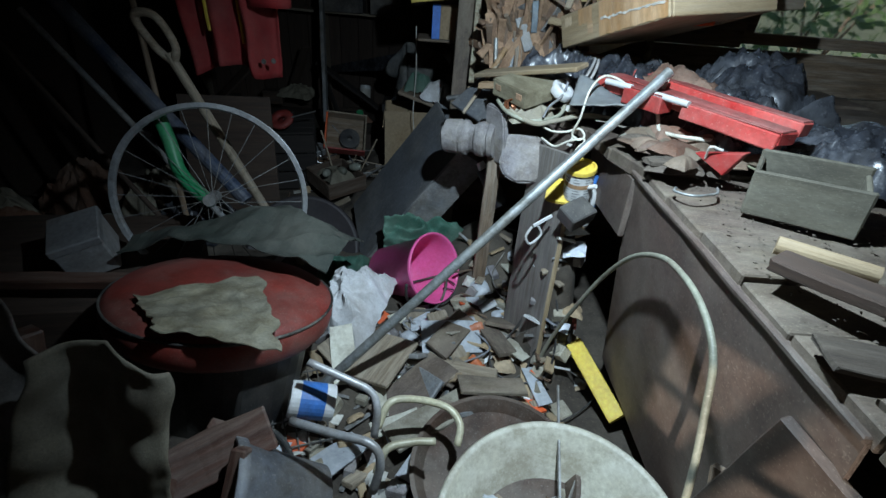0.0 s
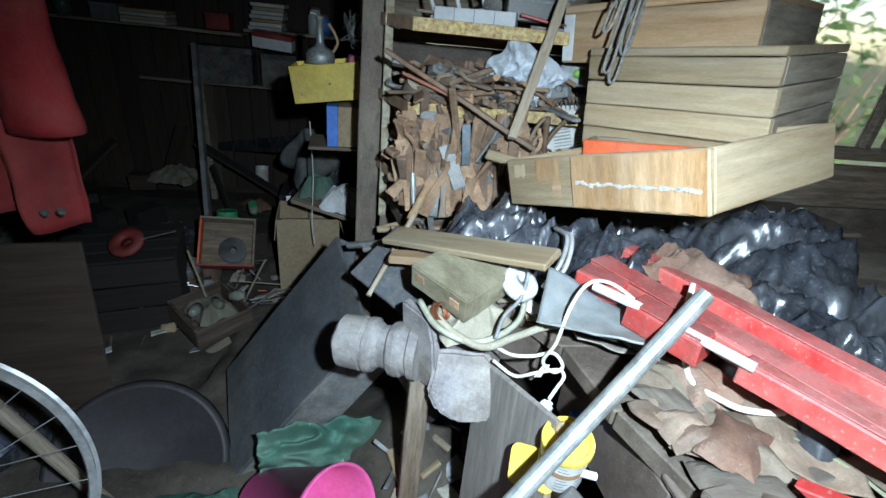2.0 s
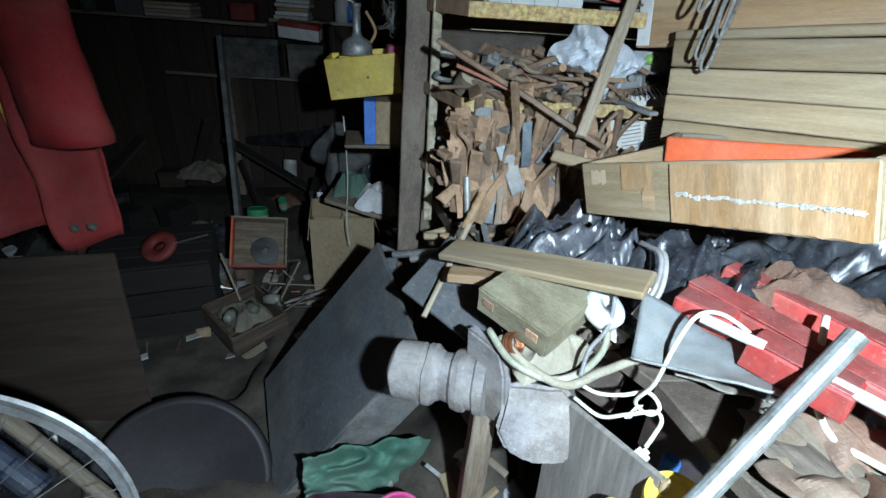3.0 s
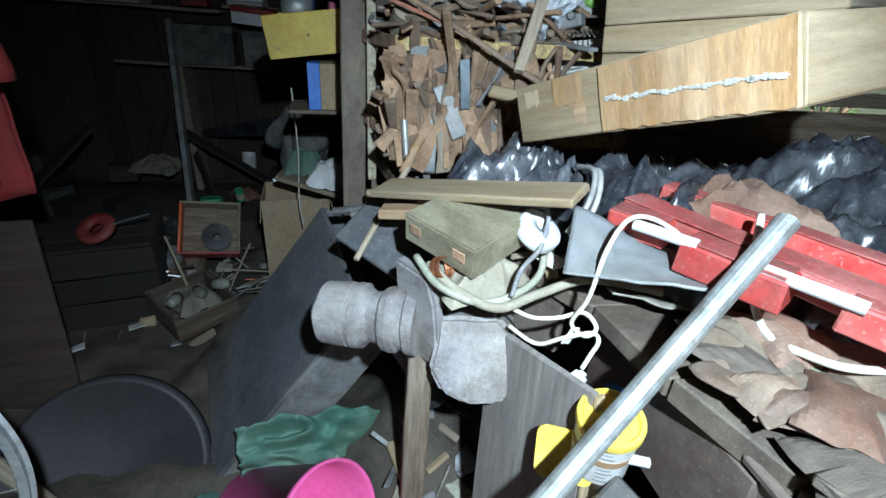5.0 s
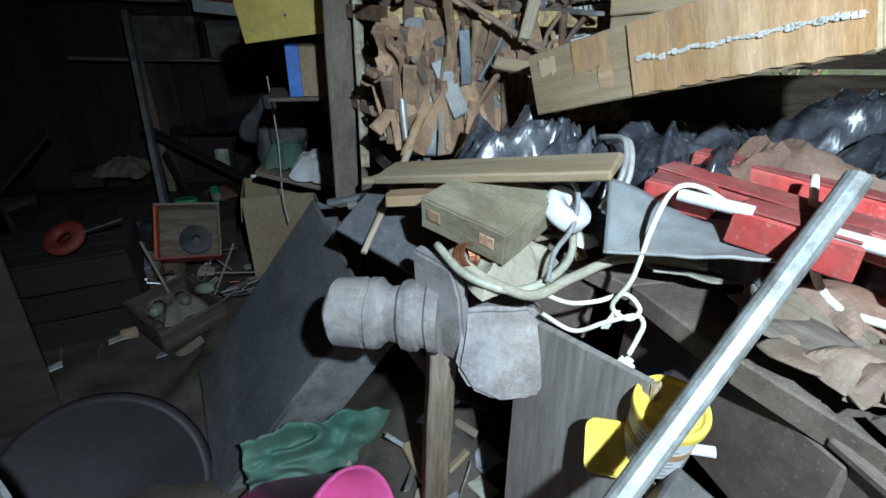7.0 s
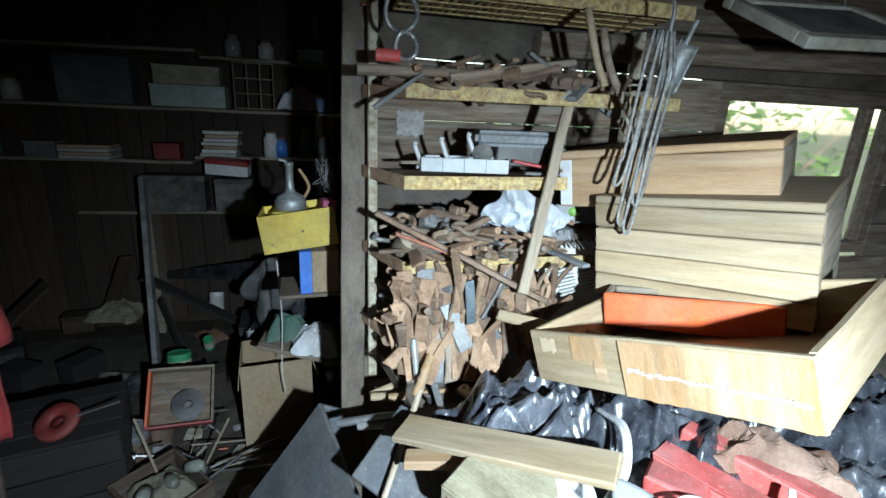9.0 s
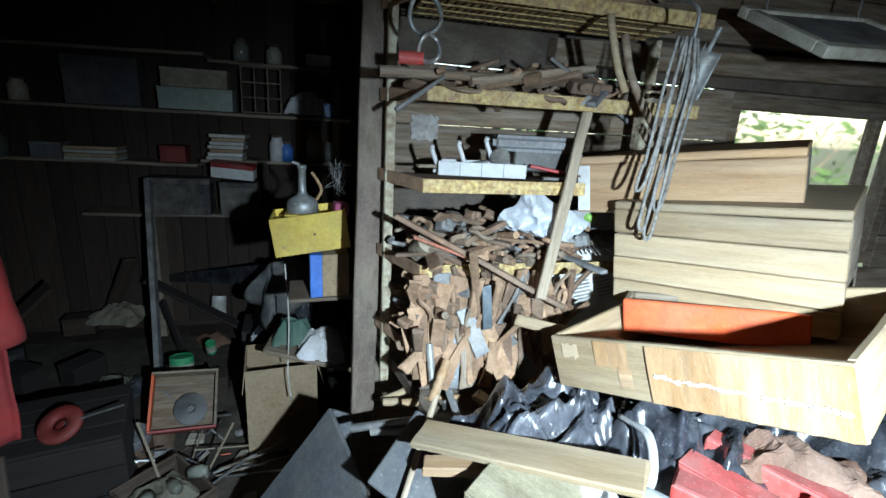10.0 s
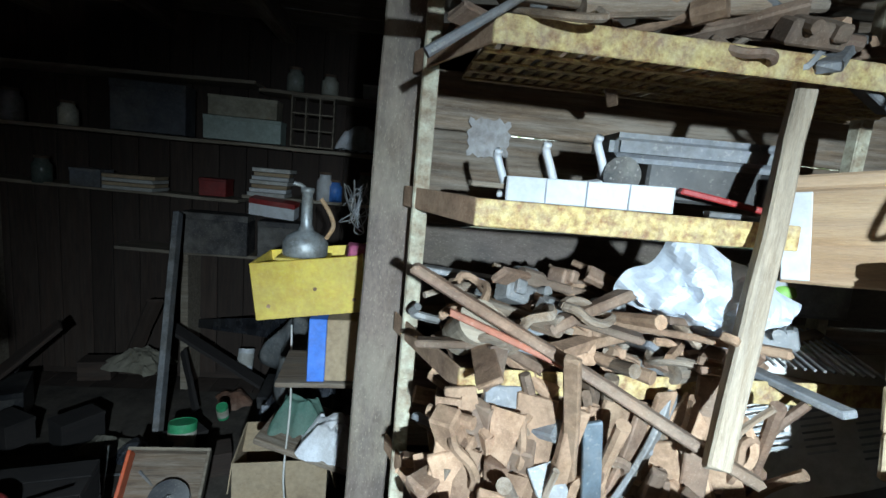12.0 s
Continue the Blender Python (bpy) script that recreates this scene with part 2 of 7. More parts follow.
def worn(sx, sy, sz, seed=0, rough=0.004, n=(8, 3, 1)):
    """A sawn board or beam with uneven edges, chipped ends and slight warp; x is its length."""
    rnd = random.Random(seed)
    bm = box(sx, sy, sz, min(0.003, sz * 0.2))
    for k in range(1, n[0]):
        x = -sx / 2 + sx * k / n[0]
        bmesh.ops.bisect_plane(bm, geom=bm.verts[:] + bm.edges[:] + bm.faces[:], plane_co=(x, 0, 0), plane_no=(1, 0, 0))
    off = rnd.uniform(0, 50)
    for v in bm.verts:
        p = V((v.co.x * 7 + off, v.co.y * 16, v.co.z * 16))
        v.co += rough * noise.noise_vector(p)
        v.co.z += rough * 0.8 * noise.noise(V((v.co.x * 2.5 + off, off, 0)))
        if abs(abs(v.co.x) - sx / 2) < 0.01:
            v.co.x += rnd.uniform(-1, 1) * rough * 0.8
    return bm


def rod(r, length, seg=12, r2=None, bm=None, m=None, caps=True):
    bm = bm or bmesh.new()
    g = bmesh.ops.create_cone(bm, cap_ends=caps, segments=seg, radius1=r, radius2=r if r2 is None else r2, depth=length)
    if m is not None:
        bmesh.ops.transform(bm, matrix=m, verts=g["verts"])
    return bm


def lathe(profile, seg=28, bm=None, m=None):
    bm = bm or bmesh.new()
    rings = []
    for r, z in profile:
        rings.append([bm.verts.new((r * math.cos(2 * math.pi * i / seg), r * math.sin(2 * math.pi * i / seg), z)) for i in range(seg)])
    for a, b in zip(rings, rings[1:]):
        for i in range(seg):
            j = (i + 1) % seg
            bm.faces.new((a[i], a[j], b[j], b[i]))
    for ring, flip in ((rings[0], True), (rings[-1], False)):
        if V(ring[0].co.xy).length > 1e-4:
            f = bm.faces.new(ring)
            if flip:
                f.normal_flip()
    bmesh.ops.remove_doubles(bm, verts=bm.verts[:], dist=1e-5)
    if m is not None:
        bmesh.ops.transform(bm, matrix=m, verts=bm.verts[:])
    return bm


def curve_points(points, per=8):
    pts = [V(p) for p in points]
    if len(pts) < 3:
        return pts
    ext = [2 * pts[0] - pts[1], *pts, 2 * pts[-1] - pts[-2]]
    out = []
    for i in range(1, len(ext) - 2):
        a, b, c, d = ext[i - 1:i + 3]
        for k in range(per):
            t = k / per
            out.append(0.5 * (2 * b + (c - a) * t + (2 * a - 5 * b + 4 * c - d) * t * t + (3 * b - a - 3 * c + d) * t ** 3))
    return out + [pts[-1]]


def tube(points, r, seg=8, per=8, bm=None, r2=None):
    """A hose, cable or bent tube through the points."""
    bm = bm or bmesh.new()
    pts = curve_points(points, per)
    up, rings = V((0.13, 0.21, 1)).normalized(), []
    for i, p in enumerate(pts):
        d = (pts[min(i + 1, len(pts) - 1)] - pts[max(i - 1, 0)]).normalized()
        s = up.cross(d)
        s = s.normalized() if s.length > 1e-3 else d.orthogonal().normalized()
        up = d.cross(s).normalized()
        rr = r if r2 is None else r + (r2 - r) * i / (len(pts) - 1)
        rings.append([bm.verts.new(p + rr * (math.cos(2 * math.pi * k / seg) * s + math.sin(2 * math.pi * k / seg) * up)) for k in range(seg)])
    for a, b in zip(rings, rings[1:]):
        for k in range(seg):
            j = (k + 1) % seg
            bm.faces.new((a[k], a[j], b[j], b[k]))
    bm.faces.new(list(reversed(rings[0])))
    bm.faces.new(rings[-1])
    return bm


def cloth(w, d, nx, ny, shape, thick=0.003):
    """A sheet over u, v in -0.5..0.5, lifted by shape(u, v) which gives x, y, z; with a thickness."""
    bm = bmesh.new()
    top = [[bm.verts.new(shape(i / nx - 0.5, j / ny - 0.5)) for i in range(nx + 1)] for j in range(ny + 1)]
    for j in range(ny):
        for i in range(nx):
            bm.faces.new((top[j][i], top[j][i + 1], top[j + 1][i + 1], top[j + 1][i]))
    bm.normal_update()
    bmesh.ops.solidify(bm, geom=bm.faces[:], thickness=thick)
    return bm


def crumple(w, d, h, seed=0, nx=34, ny=28, folds=7.0, depth=0.35, ragged=0.12, thick=0.003):
    """A heap of cloth or film: a low mound full of sharp folds, with a ragged outline."""
    o = V((seed * 3.7, seed * 1.9, seed * 5.3))

    def shape(u, v):
        a = math.atan2(v, u)
        rad = 1 + ragged * 2 * noise.noise(V((math.cos(a) * 1.6, math.sin(a) * 1.6, seed)))
        p = V((u * w * rad, v * d * rad, 0))
        r2 = min(1.0, max(abs(u), abs(v)) * 2)
        q = V((u * folds * w / 0.3, v * folds * d / 0.3, 0)) + o
        f = 1 - abs(noise.noise(q * 0.55)) * 2
        g = 1 - abs(noise.noise(q * 1.35 + o)) * 2
        p.z = h * (1 - r2 ** 2.2) * 0.9 + h * depth * (0.65 * f + 0.45 * g) * (0.35 + 0.65 * (1 - r2 ** 4)) + 0.004
        p += 0.10 * h * noise.noise_vector(q)
        p.z = max(p.z, 0.0)
        return p
    return cloth(w, d, nx, ny, shape, thick)


def carton(w, d, h, t=0.004, flaps=(0.5, -0.4, 0.9, -0.2), flap=0.45):
    """Open cardboard box; gives (five walls, four flaps) as bmeshes, z from 0."""
    walls = [box(w, t, h, 0.001, None, (0, -d / 2, h / 2)), box(w, t, h, 0.001, None, (0, d / 2, h / 2)), box(t, d - t, h, 0.001, None, (-w / 2 + t / 2, 0, h / 2)),
             box(t, d - t, h, 0.001, None, (w / 2 - t / 2, 0, h / 2)), box(w - 2 * t, d - t, t, 0.001, None, (0, 0, t))]
    out = []
    for k, a in enumerate(flaps):
        L = (w, d, w, d)[k] - 0.006
        f = box(L, flap * min(w, d), t, 0.001, None, (0, -flap * min(w, d) / 2, 0))
        turn = Matrix.Rotation(k * math.pi / 2, 4, "Z") @ Matrix.Translation((0, -(d, w, d, w)[k] / 2, h)) @ Matrix.Rotation(a, 4, "X")
        bmesh.ops.transform(f, matrix=turn, verts=f.verts[:])
        out.append(f)
    return walls, out


# ---- the shed ----
FLOOR, ROOF = 0.2, 2.55


def block(name, a, b, material, label, category):
    a, b = V(a), V(b)
    s = b - a
    return solo(name, box(s.x, s.y, s.z, 0.0), material, label, category, Matrix.Translation((a + b) / 2), kind="structure")


ground = solo("ground", box(400, 400, 0.1, 0), grass_mat, "rough grass outside the shed", "ground", Matrix.Translation((0, 0, -0.02)), kind="structure")
block("floor_bay", (-2.4, 2.47, 0.1), (0.22, 4.65, 0.18), dirt, "dirty floor of the far bay", "floor")
floor = block("floor", (-2.4, -1.7, 0.1), (2.6, 2.47, 0.18), dirt, "dirty floor under dark boards", "floor")
ceiling_bm = bmesh.new()
for k in range(28):
    box(5.2, 0.232, 0.03, 0.002, ceiling_bm, (0.1, -1.65 + 0.236 * k, ROOF + 0.015 + 0.004 * (k % 2)))
solo("ceiling", ceiling_bm, wood_old, "dark old roof boards", "ceiling", kind="structure")
for k, x in enumerate((-2.0, -1.3, -0.6)):
    solo("rafter", worn(3.4, 0.09, 0.11, k), wood_old, "rough brown roof rafter", "rafter", along((x, 1.25, ROOF - 0.05), (x, 4.64, ROOF - 0.07)), "rafters", "structure")
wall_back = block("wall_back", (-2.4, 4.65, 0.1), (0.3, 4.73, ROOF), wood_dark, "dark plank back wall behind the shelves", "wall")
# brown planks in the darker wood, which keeps the bay dim
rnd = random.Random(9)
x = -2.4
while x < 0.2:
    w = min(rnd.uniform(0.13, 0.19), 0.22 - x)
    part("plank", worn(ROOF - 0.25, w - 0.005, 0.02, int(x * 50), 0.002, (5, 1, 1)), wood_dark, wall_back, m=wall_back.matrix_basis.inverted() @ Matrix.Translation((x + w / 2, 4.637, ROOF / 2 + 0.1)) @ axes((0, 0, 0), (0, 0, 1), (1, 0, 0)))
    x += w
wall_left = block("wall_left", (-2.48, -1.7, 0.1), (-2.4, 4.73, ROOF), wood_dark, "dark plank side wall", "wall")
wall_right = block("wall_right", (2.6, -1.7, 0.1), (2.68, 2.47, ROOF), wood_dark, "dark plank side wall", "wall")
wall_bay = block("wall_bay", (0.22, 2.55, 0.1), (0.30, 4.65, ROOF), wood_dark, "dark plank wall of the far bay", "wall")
# unseen front wall behind the walker, with a small hatch added for the sun patch
wall_front = thing("wall_front", "plank front wall with an added hatch for sunlight", "wall", kind="structure")
for a, b in (((-2.4, -1.78, 0.1), (-0.68, -1.7, ROOF)), ((-0.32, -1.78, 0.1), (2.6, -1.7, ROOF)), ((-0.68, -1.78, 1.95), (-0.32, -1.7, ROOF)), ((-0.68, -1.78, 0.1), (-0.32, -1.7, 1.58))):
    a, b = V(a), V(b)
    part("panel", box(*(b - a), 0), wood_dark, wall_front, m=Matrix.Translation((a + b) / 2))
# added slats that cut the sun into stripes, in place of dappling leaves
for k, (x0, z0, x1, z1) in enumerate(((-0.70, 1.72, -0.30, 1.80), (-0.56, 1.56, -0.50, 1.97), (-0.36, 1.56, -0.44, 1.97))):
    part("slat", worn(0.45, 0.02, 0.03, 60 + k), wood_dark, wall_front, m=along((x0, -1.74, z0), (x1, -1.74, z1)))
# partition behind the tool shelf, with the window
WX0, WX1, WZ0, WZ1 = 1.46, 2.40, 1.30, 1.97
wall_partition = thing("wall_partition", "brown plank partition with a window opening", "wall", kind="structure")
rnd = random.Random(5)
z = 0.14
k = 0
while z < ROOF - 0.05:
    h = rnd.uniform(0.15, 0.2)
    h = min(h, ROOF - z)
    spans = [(0.155, 2.6)] if z + h <= WZ0 or z >= WZ1 else [(0.155, WX0), (WX1, 2.6)]
    for a, b in spans:
        part("plank", worn(b - a, 0.03, h - 0.004, k, 0.0025), (wood_old, bench_board, wood_old)[k % 3], wall_partition,
             m=Matrix.Translation(((a + b) / 2, 2.45 + 0.003 * (k % 2), z + h / 2)))
    z += h
    k += 1
part("header_board", worn(WX1 - WX0 + 0.1, 0.02, 0.22, 57, 0.002), wood_old, wall_partition, m=Matrix.Translation(((WX0 + WX1) / 2, 2.483, WZ1 + 0.095)))
# window
window_1 = thing("window_1", "old wooden window with dusty panes, daylight behind", "window", Matrix.Translation(((WX0 + WX1) / 2, 2.47, (WZ0 + WZ1) / 2)), kind="structure")
ww, wh = WX1 - WX0, WZ1 - WZ0
for nm, s, at in (("window_frame", (ww, 0.06, 0.05), (0, 0, wh / 2 - 0.025)), ("window_frame", (ww, 0.06, 0.05), (0, 0, -wh / 2 + 0.025)),
                  ("window_frame", (0.05, 0.06, wh - 0.1), (-ww / 2 + 0.025, 0, 0)), ("window_frame", (0.05, 0.06, wh - 0.1), (ww / 2 - 0.025, 0, 0)),
                  ("mullion", (0.035, 0.05, wh - 0.1), (0.30, 0, 0))):
    part(nm, box(*s, 0.004), wood_old, window_1, m=Matrix.Translation(at))
for a, b in ((-ww / 2 + 0.05, 0.2825), (0.3175, ww / 2 - 0.05)):
    p = part("pane", box(b - a, 0.004, wh - 0.1, 0), glass, window_1, m=Matrix.Translation(((a + b) / 2, 0.01, 0)))
    p.visible_shadow = False
for (zz, hh, yy) in ((2.055, 0.075, 2.40), (2.15, 0.07, 2.395)):
    solo("wall_beam", worn(1.9, 0.06, hh, int(zz * 100)), wood_old, "rough brown beam along the wall", "beam", along((0.7, yy, zz - 0.01), (2.58, yy, zz + 0.03)), "wall beams", "structure")
post = solo("post", worn(2.3, 0.07, 0.050, 3, 0.003, (10, 3, 1)), bench_board, "weathered brown timber post", "post",
            along((0.084, 2.23, 0.2), (0.128, 2.23, 2.53), (0, 1, 0)), kind="structure")


# ---- outside the window ----
for k, (x, y, zz, s) in enumerate(((2.6, 5.2, 1.6, 1.1), (4.2, 6.0, 1.9, 1.3), (6.2, 6.4, 1.7, 1.4), (3.4, 7.6, 2.6, 1.6))):
    bush = thing("bush", "green leafy bush outside the window", "bush", Matrix.Translation((x, y, 0.03)), "bushes outside")
    r2 = random.Random(k)
    tr = bmesh.new()
    for j in range(5):
        a = j * 1.3
        tube([(0, 0, 0), (0.25 * math.cos(a), 0.25 * math.sin(a), zz * 0.5), (0.6 * s * math.cos(a + .3), 0.6 * s * math.sin(a + .3), zz * 1.1)], 0.03, 6, 4, tr, 0.006)
    part("trunk", tr, wood_old, bush)
    lb = bmesh.new()
    for j in range(800):
        d = V((r2.gauss(0, 1), r2.gauss(0, 1), r2.gauss(0, 1))).normalized() * s * (0.55 + 0.5 * r2.random())
        d *= 1 + 0.35 * noise.noise(d * 1.6 + V((k, 0, 0)))
        c = d + V((0, 0, zz))
        u = V((r2.gauss(0, 1), r2.gauss(0, 1), r2.gauss(0, 1))).normalized()
        w = u.orthogonal().normalized()
        L = r2.uniform(0.05, 0.10)
        q = [lb.verts.new(c + u * L * i + w * L * 0.45 * j2) for i, j2 in ((-1, 0), (0, -1), (1.1, 0), (0, 1))]
        lb.faces.new(q)
    part("crown", lb, leaf_mat, bush)

# ---- far bay: shelves on the back wall ----
far_shelves = thing("wall_shelf", "pale-edged long wooden shelves along the dark wall", "shelf", Matrix.Translation((0, 4.5, 0)))
for zz, x0, x1, tilt in ((2.115, -2.35, -0.72, -0.03), (2.095, -0.70, 0.2, 0.0), (1.775, -2.35, 0.2, 0.0), (1.445, -2.35, -0.80, 0.02), (1.47, -0.78, 0.2, 0.0), (1.10, -1.5, -0.4, 0.01)):
    part("board", worn(x1 - x0, 0.24, 0.02, int(zz * 37)), wood_grey, far_shelves, m=pose((x0 + x1) / 2, 0, zz, 0, tilt * 40, 0))
for x, a, b in ((-2.3, .2, 2.1), (0.1, .2, 2.1), (-1.12, .2, 1.09)):
    part("upright", box(0.045, 0.2, b - a, 0.003), wood_grey, far_shelves, m=Matrix.Translation((x, 0.02, (a + b) / 2)))

# ---- work bench under the heap ----
def bench_top():
    """The bench: thick old boards side by side, its open edge running aslant."""
    bench = thing("workbench", "old wooden workbench buried under clutter", "workbench")
    edge = [(0.12, 2.42), (0.24, 1.78), (0.48, 1.48), (0.515, 1.27), (0.53, 1.12), (0.568, 1.08), (0.572, 0.75), (0.575, 0.45), (0.60, -0.5)]

    def edge_x(y):
        for (xa, ya), (xb, yb) in zip(edge, edge[1:]):
            if yb <= y <= ya:
                return xa + (xb - xa) * (ya - y) / (ya - yb)
        return edge[-1][0]
    y, k = -0.5, 0
    while y < 2.38:
        w = 0.14 + 0.04 * ((k * 7) % 3) / 2
        w = min(w, 2.42 - y)
        bm = bmesh.new()
        x0a, x0b = edge_x(y) + 0.02, edge_x(y + w - 0.005) + 0.02
        pts = [(x0a, y), (1.9, y), (1.9, y + w - 0.005), (x0b, y + w - 0.005)]
        lo = [bm.verts.new((px, py, -0.03)) for px, py in pts]
        hi = [bm.verts.new((px, py, 0.005 * ((k * 5) % 3))) for px, py in pts]
        bm.faces.new(list(reversed(lo)))
        bm.faces.new(hi)
        for i in range(4):
            j = (i + 1) % 4
            bm.faces.new((lo[i], lo[j], hi[j], hi[i]))
        bmesh.ops.bevel(bm, geom=bm.edges[:], offset=0.003, segments=1, affect="EDGES")
        part("board", bm, bench_board, bench, m=Matrix.Translation((0, 0, 1.115)))
        y += w
        k += 1
    for x, yy in ((0.85, -0.4), (0.85, 1.0), (0.6, 2.2), (1.8, -0.4), (1.8, 2.2)):
        part("leg", box(0.08, 0.08, 0.885, 0.004), wood_old, bench, m=Matrix.Translation((x, yy, 0.64)))
    for a, b, h in (((0.580, 1.10, 1.0), (0.568, 1.47, 0.985), 0.175), ((0.50, 1.49, 1.02), (0.28, 1.80, 1.02), 0.12)):
        part("apron", worn((V(b) - V(a)).length, h, 0.018, 58 + int(h * 100), 0.003), brown_sheet, bench, "dark brown scuffed apron board", m=axes((V(a) + V(b)) / 2, V(b) - V(a), (0, 0, 1)))
    return bench


bench_top()
# dark brown sheet that closes the side of the bench
sheet = thing("panel_sheet", "dark brown scratched hardboard sheet leaning against the bench", "panel",
              axes((0.632, 0.71, 0.755), (0.015, -0.64, 0.0), (-0.12, 0.0, 1)))
part("sheet", worn(0.84, 0.70, 0.008, 11, 0.004), brown_sheet, sheet)
part("edge_strip", worn(0.84, 0.012, 0.012, 12, 0.002), brown_sheet, sheet, m=Matrix.Translation((0, 0.345, 0.006)))

# ---- floor planks ----
rnd = random.Random(2)
x = -2.4
while x < 0.6:
    w = rnd.uniform(0.12, 0.16)
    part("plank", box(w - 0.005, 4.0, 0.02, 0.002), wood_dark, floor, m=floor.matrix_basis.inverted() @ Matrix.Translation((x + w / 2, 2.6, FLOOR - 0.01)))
    x += w


# ---- the large things ----
def from_corner(a, u, v):
    """A pose at corner a, with x along u and y near v."""
    return axes(a, u, v)


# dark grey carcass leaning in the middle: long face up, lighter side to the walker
L, W = V((0.405, 0.01, 0.565)), V((0.07, -0.42, -0.135))
slab_m = axes((0.0, 2.2, 0.975), -L, W)
slab = thing("cabinet_carcass", "dark grey cabinet carcass lying tilted on the heap", "cabinet", slab_m)
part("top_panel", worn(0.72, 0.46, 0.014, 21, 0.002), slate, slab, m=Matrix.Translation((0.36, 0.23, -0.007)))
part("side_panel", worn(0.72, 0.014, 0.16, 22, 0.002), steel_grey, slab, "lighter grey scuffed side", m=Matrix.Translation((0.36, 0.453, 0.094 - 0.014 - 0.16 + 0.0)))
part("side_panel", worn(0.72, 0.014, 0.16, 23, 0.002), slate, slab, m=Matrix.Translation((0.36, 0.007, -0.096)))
part("end_panel", worn(0.43, 0.16, 0.012, 24, 0.002), wood_grey, slab, m=Matrix.Translation((0.71, 0.23, -0.096)) @ pose(0, 0, 0, 90, 0, 90))

# old cast hub and block on a wooden prop
hub = thing("bench_grinder", "dusty grey cast bench grinder with a ribbed hub", "grinder", Matrix.Translation((0.24, 1.50, 0.30)))
hub_rot = along((0.055, 1.575, 1.015), (0.225, 1.51, 1.03)) @ pose(0, 0, 0, 0, 90, 0)
prof = [(0.0, -0.09), (0.050, -0.09), (0.058, -0.083), (0.060, -0.03), (0.057, -0.028), (0.057, -0.020), (0.061, -0.018), (0.061, -0.006), (0.054, 0.0),
        (0.048, 0.012), (0.050, 0.03), (0.058, 0.036), (0.062, 0.05), (0.062, 0.062), (0.056, 0.066), (0.056, 0.078), (0.061, 0.082), (0.061, 0.10), (0.0, 0.10)]
inv = Matrix.Translation((-0.24, -1.50, -0.30))
bm = lathe(prof, 36)
for v in bm.verts:
    v.co += 0.0035 * noise.noise_vector(v.co * 26)
part("hub", bm, cast, hub, m=inv @ hub_rot)
bm = bmesh.new()
n = 14
ring = [(-0.055, 0.105), (0.03, 0.10), (0.045, 0.05), (0.05, -0.03), (0.035, -0.085), (0.0, -0.09), (-0.04, -0.075), (-0.055, -0.02)]
lo = [bm.verts.new((a, b, -0.012)) for a, b in ring]
hi = [bm.verts.new((a, b, 0.012)) for a, b in ring]
bm.faces.new(list(reversed(lo)))
bm.faces.new(hi)
for i in range(len(ring)):
    j = (i + 1) % len(ring)
    bm.faces.new((lo[i], lo[j], hi[j], hi[i]))
bmesh.ops.bevel(bm, geom=bm.edges[:], offset=0.005, segments=2, affect="EDGES")
part("flange", bm, cast, hub, m=inv @ axes((0.235, 1.50, 1.045), (0.55, -0.75, 0), (0.0, -0.15, 1)))
bm = bmesh.new()
ring = [(-0.062, 0.075), (0.045, 0.085), (0.078, 0.05), (0.082, -0.06), (0.06, -0.078), (0.0, -0.085), (-0.045, -0.07), (-0.07, -0.03)]
lo = [bm.verts.new((a, b, -0.06)) for a, b in ring]
hi = [bm.verts.new((a * 0.97, b * 0.97, 0.05)) for a, b in ring]
bm.faces.new(list(reversed(lo)))
bm.faces.new(hi)
for i in range(len(ring)):
    j = (i + 1) % len(ring)
    bm.faces.new((lo[i], lo[j], hi[j], hi[i]))
bmesh.ops.bevel(bm, geom=bm.edges[:], offset=0.008, segments=2, affect="EDGES")
bmesh.ops.subdivide_edges(bm, edges=bm.edges[:], cuts=2, use_grid_fill=True)
for v in bm.verts:
    v.co += 0.003 * noise.noise_vector(v.co * 30)
part("block", bm, cast, hub, m=inv @ axes((0.325, 1.475, 0.985), (0.88, -0.25, 0.0), (-0.05, 0.35, 1)))
part("prop", worn(0.78, 0.05, 0.045, 31, 0.003), wood_old, hub, "raw brown wooden prop", m=inv @ along((0.235, 1.545, 0.2), (0.238, 1.515, 0.98), (0, 1, 0)))

# heavy wooden block on the heap, two brown studs let into its long side
block_w = thing("wood_block", "dusty olive-grey wooden block with two brown inlays", "block", axes((0.310, 1.532, 1.207), (0.095, -0.122, -0.012), (0.088, 0.112, 0.024)))
bm = box(0.160, 0.146, 0.056, 0.003, cut=2)
bmesh.ops.subdivide_edges(bm, edges=bm.edges[:], cuts=3, use_grid_fill=True)
for v in bm.verts:
    v.co += 0.0012 * noise.noise_vector(v.co * 22 + V((4, 0, 0)))
part("body", bm, mat("block_wood", (0.235, 0.205, 0.135), (0.165, 0.14, 0.09), 0.9, scale=7, fine=110, stretch=(1, 2.5, 2.5), bump=0.45, dust=0.3, dust_col=(0.34, 0.31, 0.22)), block_w)
for x in (-0.052, 0.048):
    part("inlay", box(0.026, 0.003, 0.019, 0.001), rust, block_w, "brown inlaid stud", m=Matrix.Translation((x, -0.0735, 0.004)))

# pale board
solo("pale_board", worn(0.43, 0.072, 0.016, 41, 0.002), wood_pale, "pale new planed board lying on the heap", "board", along((0.175, 1.735, 1.205), (0.455, 1.45, 1.30), (0.25, -0.45, 1)))
